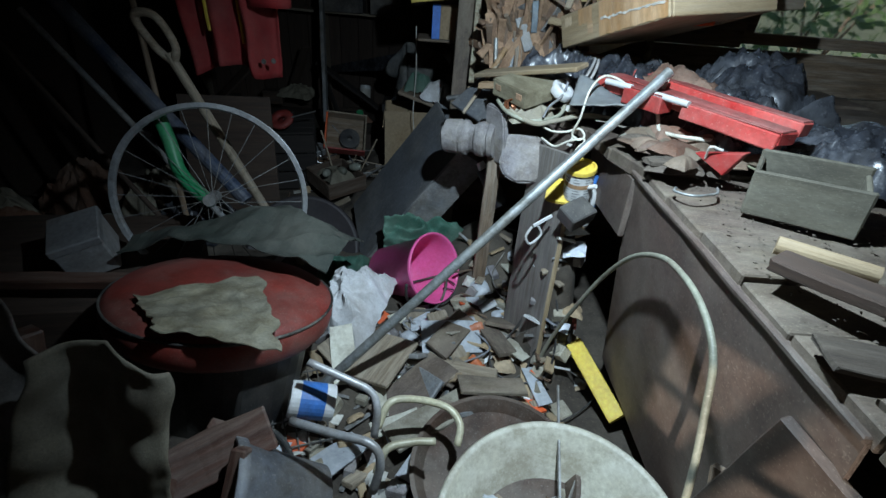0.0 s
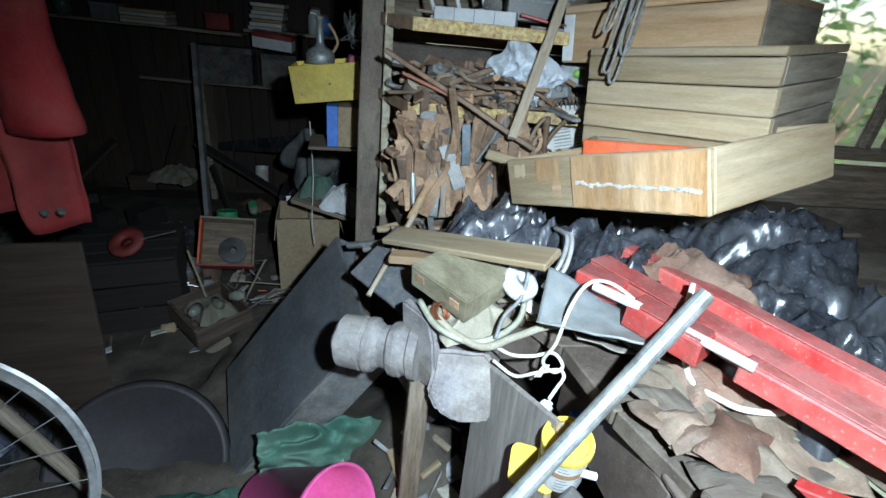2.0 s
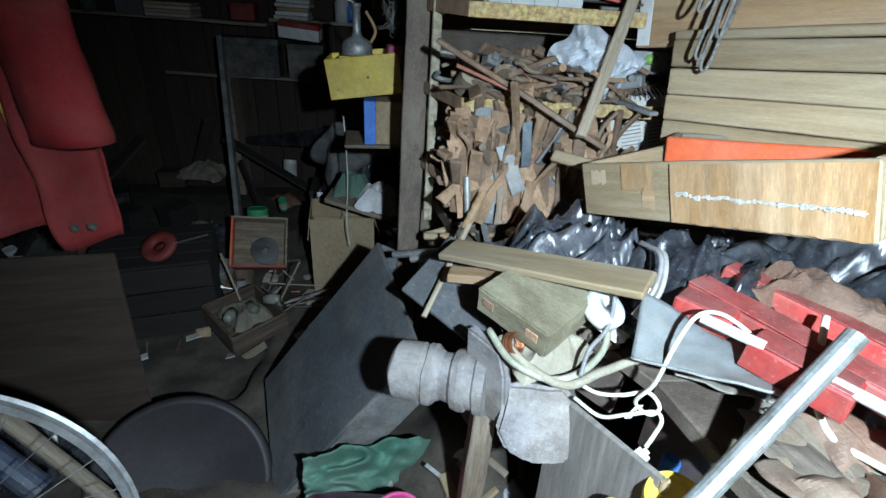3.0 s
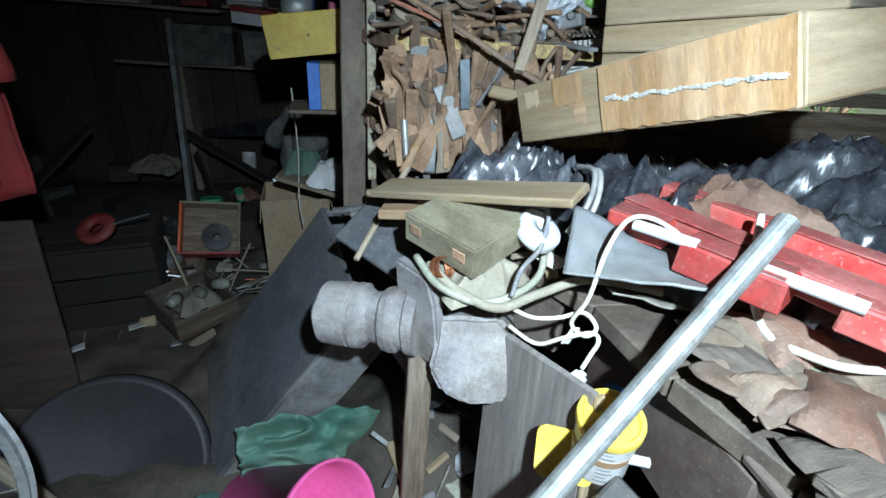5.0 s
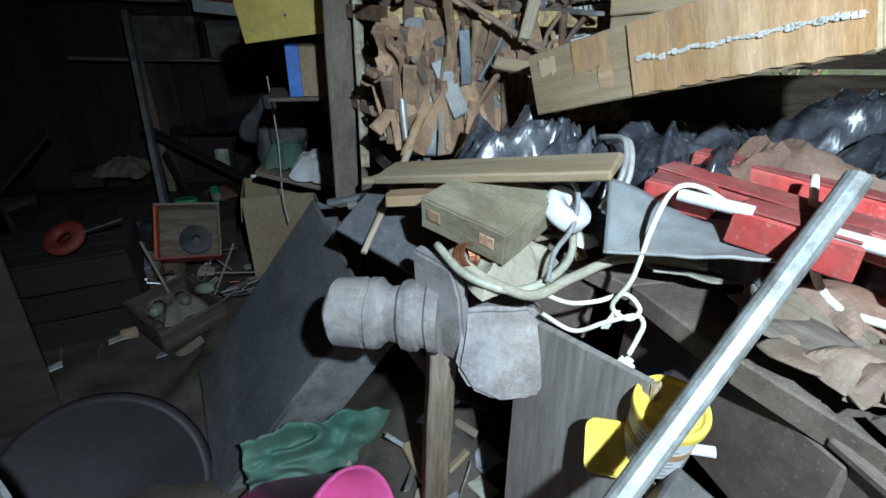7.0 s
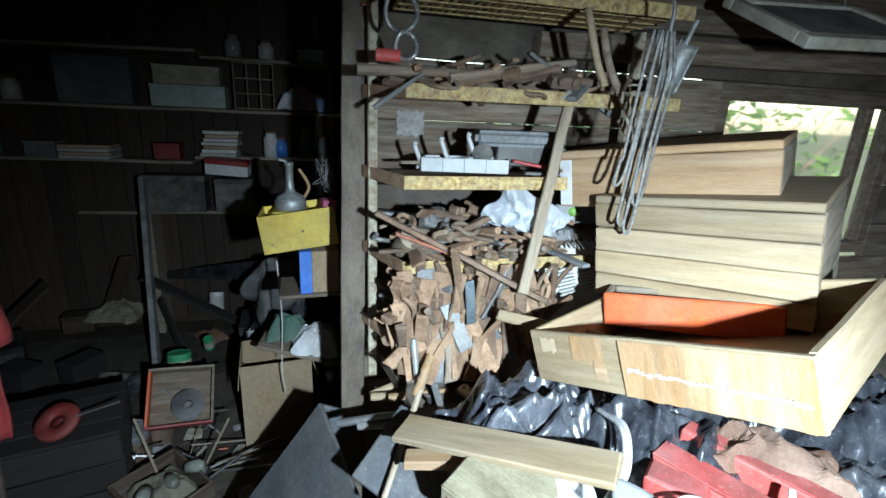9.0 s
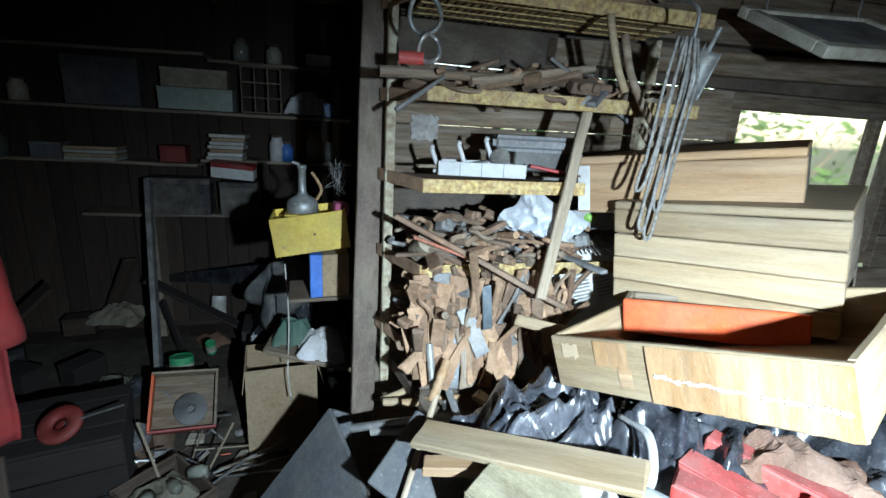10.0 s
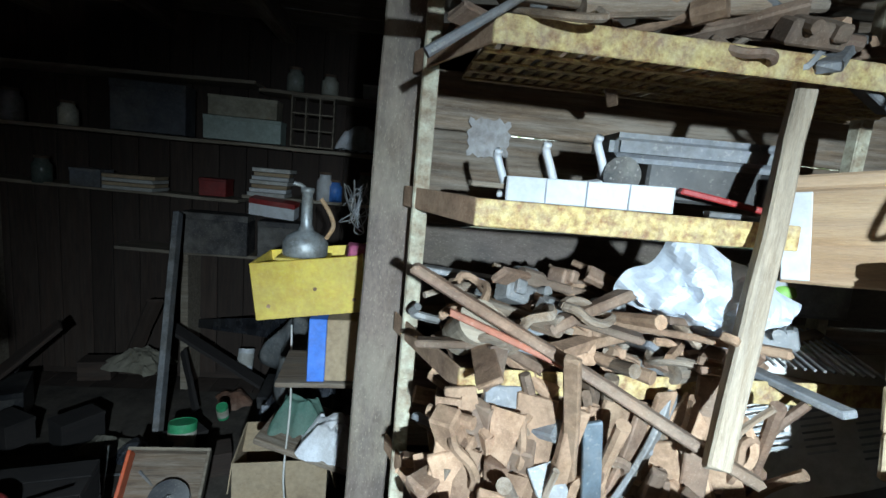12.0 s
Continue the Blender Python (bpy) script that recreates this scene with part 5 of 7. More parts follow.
flat_cloth("leather_offcut", "brown creased leather offcut on the bench", 0.16, 0.10, 0.026, 14, hide, pose(0.76, 1.11, TOP + 0.012, 0, 5, -25))
flat_cloth("leather_offcut", "grey-brown leather offcut curling on the bench", 0.16, 0.11, 0.02, 17, hide_grey, pose(0.62, 1.40, TOP + 0.010, 0, 0, -30))

# grey wire-mesh sheet lying under the red boards, its lower edge turned up
gauze = mat("mesh_grey", (0.24, 0.255, 0.26), (0.17, 0.18, 0.185), 0.6, 0.25, scale=14, fine=420, bump=0.7, dust=0.2)


def gauze_shape(u, v):
    """A sheet that narrows to one end, curling up along its lower edge."""
    a, b = u + 0.5, v + 0.5
    low = V((0.430, 1.388, 1.200)).lerp(V((0.590, 1.256, 1.222)), a)
    top = V((0.462, 1.458, 1.268)).lerp(V((0.628, 1.375, 1.232)), a)
    p = low.lerp(top, b)
    p.z += 0.014 * math.sin(a * 5 + 1) * b * (1 - a) + 0.022 * (1 - b) ** 4 * a + 0.004 * noise.noise(V((a * 5, b * 4, 2)))
    return p


gz = thing("mesh_sheet", "grey fine wire-mesh sheet under the red boards", "mesh sheet")
part("gauze", cloth(0, 0, 30, 16, gauze_shape, 0.003), gauze, gz, smooth=True)
part("hem", tube([gauze_shape(u / 10 - 0.5, -0.5) for u in range(11)], 0.0028, 6, 3), gauze, gz, smooth=True)
grey = thing("wooden_tray", "open dull grey-green wooden box on the bench", "box", pose(0.83, 0.845, TOP + 0.012, 4, -3, -34))
tray_wood = mat("tray_wood", (0.115, 0.105, 0.078), (0.075, 0.068, 0.052), 0.8, scale=6, stretch=(1, 3, 3), bump=0.3, dust=0.2, dust_col=(0.27, 0.25, 0.19))
for nm, sz, at in (("side", (0.20, 0.010, 0.100), (0, -0.07, 0.050)), ("side", (0.20, 0.010, 0.100), (0, 0.07, 0.050)), ("end", (0.010, 0.13, 0.085), (-0.095, 0, 0.043)), ("end", (0.010, 0.13, 0.085), (0.095, 0, 0.043)), ("bottom", (0.18, 0.13, 0.006), (0, 0, 0.004))):
    part(nm, worn(*sz, 560 + int(100 * abs(at[0] + at[1])), 0.0015), tray_wood, grey, m=Matrix.Translation(at))
solo("wood_dowel", rod(0.017, 0.15, 16, 0.014, m=pose(0, 0, 0, 0, 90, 0)), wood_pale, "pale round wooden handle piece", "dowel", along((0.67, 0.665, 1.155), (0.80, 0.575, 1.158)))
solo("wire_hook", tube([(0.60, 0.93, 1.142), (0.585, 0.90, 1.145), (0.61, 0.87, 1.15), (0.65, 0.88, 1.15), (0.68, 0.90, 1.148), (0.70, 0.94, 1.145)], 0.003, 8, 5), galv, "bent white wire hook on the bench", "hook", smooth=True)

# white flex with its plug
flex = thing("power_flex", "dirty white flex with a two-pin plug, knotted", "cable")
part("cord", tube([(0.62, 1.36, 1.25), (0.56, 1.385, 1.285), (0.51, 1.38, 1.29), (0.475, 1.36, 1.25), (0.465, 1.36, 1.17), (0.455, 1.375, 1.115), (0.475, 1.36, 1.10), (0.49, 1.36, 1.115), (0.475, 1.38, 1.13),
                   (0.44, 1.39, 1.115), (0.40, 1.40, 1.11), (0.37, 1.42, 1.115)], 0.0036, 8, 8), mat("flex_white", (0.66, 0.64, 0.55), (0.54, 0.52, 0.43), 0.5, scale=15, bump=0.1, dust=0.2), flex, smooth=True)
part("cord_end", tube([(0.37, 1.42, 1.08), (0.41, 1.39, 1.065), (0.445, 1.37, 1.09), (0.485, 1.36, 1.105), (0.490, 1.345, 1.10), (0.472, 1.328, 1.09), (0.458, 1.320, 1.070)], 0.0036, 8, 8), MATS["flex_white"], flex, smooth=True)
plug = part("plug", box(0.032, 0.022, 0.046, 0.006, cut=2), white_plastic, flex, m=pose(0.452, 1.318, 1.044, 14, -18, 25))
for s in (-0.0075, 0.0075):
    part("pin", rod(0.0022, 0.02, 8), steel, plug, m=Matrix.Translation((s, 0, -0.032)))
part("strap", box(0.018, 0.003, 0.035, 0.001), paper, flex, m=pose(0.458, 1.375, 1.09, 10, 20, 20))
for k, pts in enumerate(([(0.69, 1.35, 1.31), (0.66, 1.30, 1.25), (0.665, 1.275, 1.20), (0.66, 1.235, 1.185), (0.68, 1.20, 1.185), (0.70, 1.17, 1.19), (0.75, 1.16, 1.19), (0.81, 1.17, 1.185)],
                         [(0.40, 1.62, 1.20), (0.44, 1.52, 1.25), (0.42, 1.46, 1.21), (0.38, 1.43, 1.18), (0.36, 1.40, 1.15)],
                         [(0.22, 1.50, 1.17), (0.25, 1.44, 1.15), (0.31, 1.41, 1.135), (0.37, 1.42, 1.14), (0.43, 1.47, 1.15), (0.45, 1.52, 1.2)],
                         [(0.24, 1.49, 1.16), (0.28, 1.43, 1.145), (0.34, 1.40, 1.13), (0.41, 1.42, 1.14), (0.50, 1.43, 1.16), (0.60, 1.38, 1.165)],
                         [(0.52, 1.60, 1.30), (0.515, 1.52, 1.315), (0.49, 1.47, 1.28), (0.46, 1.46, 1.23)],
                         [(0.53, 1.60, 1.29), (0.53, 1.53, 1.31), (0.505, 1.475, 1.27), (0.47, 1.465, 1.22)])):
    solo("flex_cable", tube(pts, (0.0055, 0.004, 0.0065, 0.008, 0.005, 0.005)[k], 8, 8), (MATS["flex_white"], grey_plastic, hose_mat, cloth_khaki, tube_grey, tube_grey)[k],
         ("dirty white loop of flex on the bench", "grey flex over the block", "pale hose curled round the block", "dusty brown hose on the bench", "grey flex behind the pale board", "grey flex behind the pale board")[k], "cable", smooth=True)
coil = thing("copper_coil", "small coil of copper wire", "coil", pose(0.255, 1.475, 1.16, 60, 20, 30))
for k in range(7):
    part("turn", tube([(0.018 * math.cos(j), 0.018 * math.sin(j), 0.003 * k) for j in [i * 0.7 for i in range(10)]], 0.0015, 6, 3), copper, coil)
solo("white_roll", lathe([(0.012, -0.014), (0.036, -0.016), (0.04, -0.01), (0.04, 0.01), (0.036, 0.016), (0.012, 0.014), (0.012, -0.014)], 32), white_plastic, "white plastic roll beside the block", "roll", pose(0.425, 1.50, 1.215, 20, 25, 0), smooth=True)

leather_wood = mat("dirty_wood", (0.20, 0.155, 0.11), (0.12, 0.092, 0.068), 0.85, scale=6, stretch=GRAIN, bump=0.6, dust=0.28)
# old broken boards and dirt on the bench
rnd = random.Random(31)
for k in range(7):
    x, y = rnd.uniform(0.54, 1.15), rnd.uniform(0.25, 1.35)
    L = rnd.uniform(0.10, 0.34)
    solo("board_scrap", worn(L, rnd.uniform(0.03, 0.08), rnd.uniform(0.008, 0.022), 300 + k, 0.005, (6, 2, 1)), (bench_wood, bench_wood, leather_wood, wood_dark, bench_wood)[k % 5],
         "broken dusty board scrap on the bench", "board", pose(max(x, 0.62 + L * 0.3), y, TOP + 0.012 + 0.012 * (k % 4), rnd.gauss(0, 5), rnd.gauss(0, 5), rnd.uniform(-70, 10)), "bench scraps")
scatter(40, 0.25, 0.55, 1.5, 1.9, lambda x, y: 1.14, 6)
leather = mat("leather", (0.16, 0.115, 0.08), (0.10, 0.072, 0.052), 0.75, scale=9, fine=120, bump=0.4, dust=0.25, dust_col=(0.27, 0.23, 0.175))
for k in range(20):
    x, y = rnd.uniform(0.58, 0.86), rnd.uniform(0.98, 1.36)
    s = rnd.uniform(0.07, 0.15)
    solo("leather_scrap", crumple(s, s * 0.7, 0.022, 400 + k, 16, 14, 3, 0.32, 0.12, 0.003), (leather, hide, leather, bench_wood, leather, cloth_brown)[k % 6],
         "curled dusty scrap of leather on the bench", "scrap", pose(max(x, 0.56 + s * 0.5), y, TOP + 0.012 + 0.012 * (k % 3), rnd.gauss(0, 8), rnd.gauss(0, 8), rnd.uniform(0, 360)), "bench leather")
bm = bmesh.new()
rr = random.Random(77)
for k in range(1500):
    x, y = rr.uniform(0.62, 1.2), rr.uniform(0.2, 1.5)
    s = rr.uniform(0.0015, 0.006)
    c = V((x, y, TOP + 0.004 + s * 0.4))
    q = [bm.verts.new(c + s * V((rr.uniform(-1, 1), rr.uniform(-1, 1), rr.uniform(-0.5, 0.6)))) for _ in range(4)]
    for f in ((0, 1, 2), (0, 2, 3), (0, 3, 1), (1, 3, 2)):
        bm.faces.new([q[i] for i in f])
solo("bench_grit", bm, dirt, "grit, chips and dust on the bench", "grit", kind="stuff")
# leaning boards under the open end of the bench
for k, (a, b, w, mt) in enumerate((((0.60, 0.30, 1.02), (0.66, 0.48, 0.30), 0.16, brown_sheet), ((0.64, 0.16, 1.0), (0.72, 0.34, 0.30), 0.10, wood_warm), ((0.66, 0.05, 0.95), (0.80, 0.16, 0.30), 0.09, mahog),
                                   ((0.62, 0.44, 0.80), (0.60, 0.20, 0.30), 0.07, wood_old))):
    solo("leaning_board", worn((V(b) - V(a)).length, w, 0.02, 500 + k, 0.003), mt, ("dark brown board leaning under the bench", "raw brown board leaning under the bench", "dark red-brown board leaning under the bench", "old batten leaning under the bench")[k],
         "board", along(a, b, (-1, -0.4, 0.2)))
box_end = thing("cardboard_tray", "torn flat cardboard tray on the floor", "tray", pose(0.72, 0.28, 0.36, 6, -10, 20))
for nm, s, at in (("bottom", (0.26, 0.18, 0.004), (0, 0, 0)), ("side", (0.26, 0.004, 0.05), (0, -0.09, 0.027)), ("side", (0.26, 0.004, 0.05), (0, 0.09, 0.027)), ("side", (0.004, 0.172, 0.05), (-0.128, 0, 0.027))):
    part(nm, box(*s, 0.001), cardboard, box_end, m=Matrix.Translation(at))


# ---- tools on the metal shelf ----
def iron_piece(k):
    r = random.Random(900 + k)
    kind = k % 6
    if kind == 0:
        return "iron_bar", worn(r.uniform(0.14, 0.28), r.uniform(0.014, 0.032), r.uniform(0.005, 0.011), k, 0.004, (8, 1, 1)), "rusty flat iron bar"
    if kind == 1:
        return "strap_hinge", tube([(-0.08, 0, 0), (-0.03, 0.008 * r.uniform(-1, 1), 0.006), (0.03, 0.01 * r.uniform(-1, 1), 0.003), (0.07, 0.0, 0.01), (0.085, 0.012, 0.02), (0.07, 0.02, 0.03)], r.uniform(0.004, 0.008), 6, 4), "old rusty bent iron strap"
    if kind == 2:
        bm = worn(r.uniform(0.10, 0.16), 0.030, 0.014, k, 0.004, (6, 1, 1))
        for v in bm.verts:
            v.co.y *= 0.6 + 5.0 * abs(v.co.x)
        return "wedge_iron", bm, "old rusty tapered iron wedge"
    if kind == 3:
        bm = rod(0.009, 0.14, 9, 0.006, m=pose(0, 0, 0, 0, 90, 0))
        rod(0.014, 0.035, 9, bm=bm, m=pose(0.065, 0, 0, 0, 90, 0))
        return "iron_bolt", bm, "large rusty iron bolt"
    if kind == 4:
        bm = box(0.075, 0.032, 0.028, 0.003)
        box(0.018, 0.05, 0.02, 0.003, bm, (0.02, 0, 0.006))
        rod(0.008, 0.06, 9, bm=bm, m=pose(-0.02, 0, 0.01, 90, 0, 0))
        return "iron_fitting", bm, "rusty cast iron fitting"
    bm = tube([(0.035 * math.cos(a), 0.022 * math.sin(a), 0.004 * math.sin(3 * a)) for a in [2 * math.pi * j / 10 for j in range(11)]], 0.006, 6, 3)
    return "chain_link", bm, "old rusty bent iron ring"


irons = {}


def iron(k, m, material=None):
    key = (k % 24, material)
    if key not in irons:
        nm, bm, lab = iron_piece(k % 24)
        irons[key] = solo(nm, bm, material or (rust, rust, rust_dark, wood_old)[k % 4], lab, "iron", m, "old iron on the shelf")
        return irons[key]
    return copy_thing(irons[key], m)


rnd = random.Random(12)
for zz, n, x1, hang in ((1.25, 230, 0.42, True), (1.465, 120, 0.42, False), (1.87, 46, 0.62, False), (2.08, 34, 0.62, False)):
    for k in range(n):
        x = 0.21 + x1 * rnd.random()
        y = rnd.uniform(1.985, 2.20)
        if hang and k % 2:
            y = rnd.uniform(1.93, 2.02)
            m = pose(x - 0.02, y, zz + rnd.uniform(0.01, 0.17), rnd.gauss(0, 14), 82 + rnd.gauss(0, 20), rnd.gauss(70, 40))
        else:
            layer = rnd.random()
            m = pose(x, y, zz + 0.012 + layer * (0.15 if hang else 0.085 if zz < 1.5 else 0.05), rnd.gauss(0, 16), rnd.gauss(0, 14), rnd.uniform(-50, 230))
        iron(rnd.randrange(24), m, (None, None, None, rust_dark, steel_grey, None)[k % 6])
# large rusty hinge plates and straps hanging over the front of the lower shelf
plates = {}
rnd = random.Random(44)
for k in range(54):
    key = k % 9
    x = 0.20 + 0.34 * (k % 18) / 17 + rnd.gauss(0, 0.008)
    z = (1.385, 1.325, 1.26)[k // 18] + rnd.gauss(0, 0.012)
    a = radians((x - 0.36) * 70 + rnd.gauss(0, 20))
    m = axes((x, 1.960 - 0.012 * (k // 18) + rnd.gauss(0, 0.006), z), (math.sin(a), -0.15, -math.cos(a)), (math.cos(a), rnd.gauss(0, 0.3), math.sin(a)))
    if key not in plates:
        bm = worn(rnd.uniform(0.11, 0.17), rnd.uniform(0.036, 0.058), 0.007, 660 + key, 0.004, (8, 1, 1))
        for v in bm.verts:
            v.co.y *= 0.55 + 0.45 * abs(math.sin(9 * v.co.x + key)) + 2.2 * abs(v.co.x)
            v.co.z += 0.9 * v.co.x ** 2 * (1 if key % 2 else -1)
        plates[key] = solo("hinge_plate", bm, (rust, rust, rust_dark, rust, steel_grey, rust, wood_old, rust, rust)[key], "old rusty iron hinge plate hanging on the shelf", "hinge", m, "hinge plates")
    else:
        copy_thing(plates[key], m)
# a few pieces that stand out
solo("long_iron", worn(0.46, 0.018, 0.012, 610, 0.003), rust_dark, "long rusty angle iron lying aslant across the tools", "iron", along((0.18, 1.955, 1.585), (0.505, 1.895, 1.42)))
# a thin orange-brown stick lying among the tools
solo("flat_file", worn(0.15, 0.008, 0.008, 611, 0.002), mat("orange_rust", (0.50, 0.13, 0.06), (0.36, 0.12, 0.06), 0.6, dust=0.2), "thin orange painted stick", "file", along((0.192, 1.965, 1.553), (0.318, 1.935, 1.508)))
solo("blue_steel", worn(0.11, 0.024, 0.006, 612, 0.002), mat("blue_steel", (0.13, 0.17, 0.20), (0.10, 0.12, 0.14), 0.5, 0.5, scale=14, bump=0.15, dust=0.2), "blue-grey steel blade among the rust", "blade", along((0.36, 1.935, 1.44), (0.37, 1.93, 1.335), (0, -1, 0.2)))
for k, (a, b, mt) in enumerate((((0.21, 1.96, 1.39), (0.235, 1.94, 1.22), rust), ((0.18, 2.0, 1.36), (0.21, 1.96, 1.21), rust), ((0.31, 1.945, 1.38), (0.36, 1.92, 1.27), steel_grey))):
    solo("iron_plate", worn((V(b) - V(a)).length, 0.038, 0.007, 620 + k, 0.003), mt, "rusty iron plate hanging over the shelf edge", "iron", along(a, b, (0, -1, 0.3)))
solo("grey_padlock", box(0.045, 0.022, 0.04, 0.005, cut=2), steel, "bright steel fitting among the rusty tools", "fitting", pose(0.325, 2.02, 1.545, 10, 15, 20))
solo("wood_mallet", rod(0.028, 0.075, 20), wood_grey, "worn wooden mallet head", "mallet", pose(0.225, 2.03, 1.515, 55, 15, 0))
# white hook rack and tray
rack = thing("hook_rack", "white plastic coat-hook rack with three hooks", "hook rack", axes((0.345, 2.12, 1.705), (0.16, -0.06, 0.035), (0.2, 0.9, 0.2)))
part("rail", box(0.17, 0.018, 0.008, 0.002), white_plastic, rack)
for x in (-0.07, 0.0, 0.07):
    part("hook", tube([(x, 0, 0.0), (x - 0.004, 0.0, 0.03), (x - 0.008, 0.004, 0.055), (x - 0.004, 0.0, 0.064)], 0.006, 8, 4), white_plastic, rack, smooth=True)
tray = thing("plastic_tray", "white ribbed plastic tray on the shelf", "tray", axes((0.39, 2.115, 1.70), (0.205, -0.075, 0.004), (0.2, 0.6, 0)))
for nm, s, at in (("front", (0.22, 0.003, 0.035), (0, -0.04, 0)), ("side", (0.003, 0.08, 0.035), (-0.11, 0, 0)), ("side", (0.003, 0.08, 0.035), (0.11, 0, 0)), ("back", (0.22, 0.003, 0.035), (0, 0.04, 0)), ("bottom", (0.22, 0.08, 0.003), (0, 0, -0.016))):
    part(nm, box(*s, 0.001), white_plastic, tray, m=Matrix.Translation(at))
for x in (-0.055, 0.0, 0.055):
    part("rib", box(0.002, 0.002, 0.034, 0), grey_plastic, tray, m=Matrix.Translation((x, -0.042, 0)))
hood = mat("grey_hood", (0.24, 0.25, 0.27), (0.19, 0.195, 0.20), 0.6, scale=10, bump=0.15, dust=0.3)
lampx = thing("machine_housing", "grey plastic machine housing on the shelf", "housing", axes((0.53, 2.12, 1.775), (0.9, -0.12, 0.0), (0.1, 0.9, 0.0)))
bm = box(0.24, 0.11, 0.04, 0.012, cut=3)
for v in bm.verts:
    v.co.z += 0.012 if abs(v.co.x) < 0.08 else -0.006
part("cover", bm, hood, lampx)
part("body", box(0.16, 0.08, 0.055, 0.004), black_plastic, lampx, m=Matrix.Translation((0.02, 0.0, -0.048)))
part("wheel", rod(0.026, 0.03, 20, m=pose(0, 0, 0, 90, 0, 0)), rubber, lampx, m=Matrix.Translation((-0.10, -0.04, -0.045)))
part("bracket", box(0.006, 0.05, 0.05, 0.001), steel_grey, lampx, m=Matrix.Translation((0.115, -0.03, -0.05)))
for k, (a, b, mt) in enumerate((((0.50, 2.06, 1.715), (0.66, 2.03, 1.69), red_paint), ((0.52, 2.03, 1.69), (0.68, 2.0, 1.69), steel_grey), ((0.60, 2.0, 1.70), (0.72, 2.05, 1.72), rust_dark), ((0.22, 2.13, 1.70), (0.34, 2.16, 1.70), wood_grey))):
    solo("tool_strip", worn((V(b) - V(a)).length, 0.018, 0.008, 630 + k, 0.002), mt, ("red plastic strip on the shelf", "grey steel strip on the shelf", "rusty strip on the shelf", "grey wooden handle on the shelf")[k], "strip", along(a, b))
solo("white_rag", crumple(0.20, 0.13, 0.05, 31, folds=9, depth=0.7), white_film, "crumpled white plastic sheet among the tools", "plastic sheet", axes((0.530, 2.03, 1.578), (0.24, -0.02, -0.125), (0.08, -0.25, 0.9)))
# paint patch on the partition
solo("paint_smear", cloth(0, 0, 14, 8, lambda u, v: V((u * 0.085 * (1 + 0.3 * noise.noise(V((v * 6, 1, 0)))), 0.0015, v * 0.075 * (1 + 0.4 * noise.noise(V((u * 7, 2, 0)))))), 0.001), mat("chalk", (0.46, 0.44, 0.43), (0.34, 0.31, 0.29), 0.9, scale=40, bump=0.3, dust=0.2),
     "flaking white paint smear on the boards", "paint", Matrix.Translation((0.30, 2.426, 1.79)))
# newspaper and things beside the stick
news = thing("newspaper", "folded old newspaper standing on the heap", "newspaper", axes((0.745, 2.02, 1.405), (0.21, -0.03, 0.055), (0.0, 0.25, 0.9)))
part("sheet", cloth(0, 0, 16, 12, lambda u, v: V((u * 0.30, v * 0.20 * (1 - 0.5 * u), 0.012 * math.sin(u * 7) + 0.008 * noise.noise(V((u * 5, v * 5, 1))))), 0.004), paper, news)
for j in range(3):
    for k in range(9):
        part("text_line", box(0.05 - 0.008 * ((k * 3 + j) % 3), 0.0032, 0.0008, 0), grey_ink, news, m=Matrix.Translation((-0.07 + 0.06 * j, 0.05 - 0.0095 * k - 0.01 * j, 0.0145 + 0.012 * math.sin((-0.07 + 0.06 * j) / 0.24 * 7))))
# a lime green knob, modelled as a small squat ball
solo("green_ball", lathe([(0.0, -0.015), (0.016, -0.01), (0.02, 0.0), (0.016, 0.01), (0.0, 0.015)], 20), mat("lime", (0.30, 0.62, 0.12), None, 0.5, dust=0.15), "lime green plastic knob", "ball", pose(0.70, 2.08, 1.58), smooth=True)
solo("vent_box", box(0.16, 0.10, 0.06, 0.006), hood, "grey-green plastic housing behind the stick", "housing", pose(0.73, 2.12, 1.575, 0, 0, -5))
grille = thing("wire_grille", "dark steel wire grille lying on the shelf", "grille", pose(0.70, 2.03, 1.515, 8, 0, -12))
for k in range(12):
    part("bar", rod(0.002, 0.14, 6, m=pose(0, 0, 0, 90, 0, 0)), steel_grey, grille, m=Matrix.Translation((-0.07 + 0.012 * k, 0, 0)))
solo("stick", worn(0.53, 0.025, 0.02, 640, 0.004), wood_grey, "grey wooden stick leaning on the shelf", "stick", along((0.635, 2.04, 1.91), (0.468, 1.865, 1.42), (-0.3, -1, 0)))
solo("bent_stick", tube([(0.63, 1.93, 2.02), (0.66, 1.93, 1.94), (0.70, 1.92, 1.87), (0.735, 1.90, 1.81), (0.72, 1.90, 1.79), (0.69, 1.91, 1.83)], 0.009, 8, 6), wood_old, "bent brown wooden handle hanging", "handle", smooth=True)
solo("bent_stick", tube([(0.60, 1.95, 2.06), (0.635, 1.95, 1.96), (0.66, 1.94, 1.90)], 0.009, 8, 6), wood_pale, "pale wooden tool handle", "handle", smooth=True)
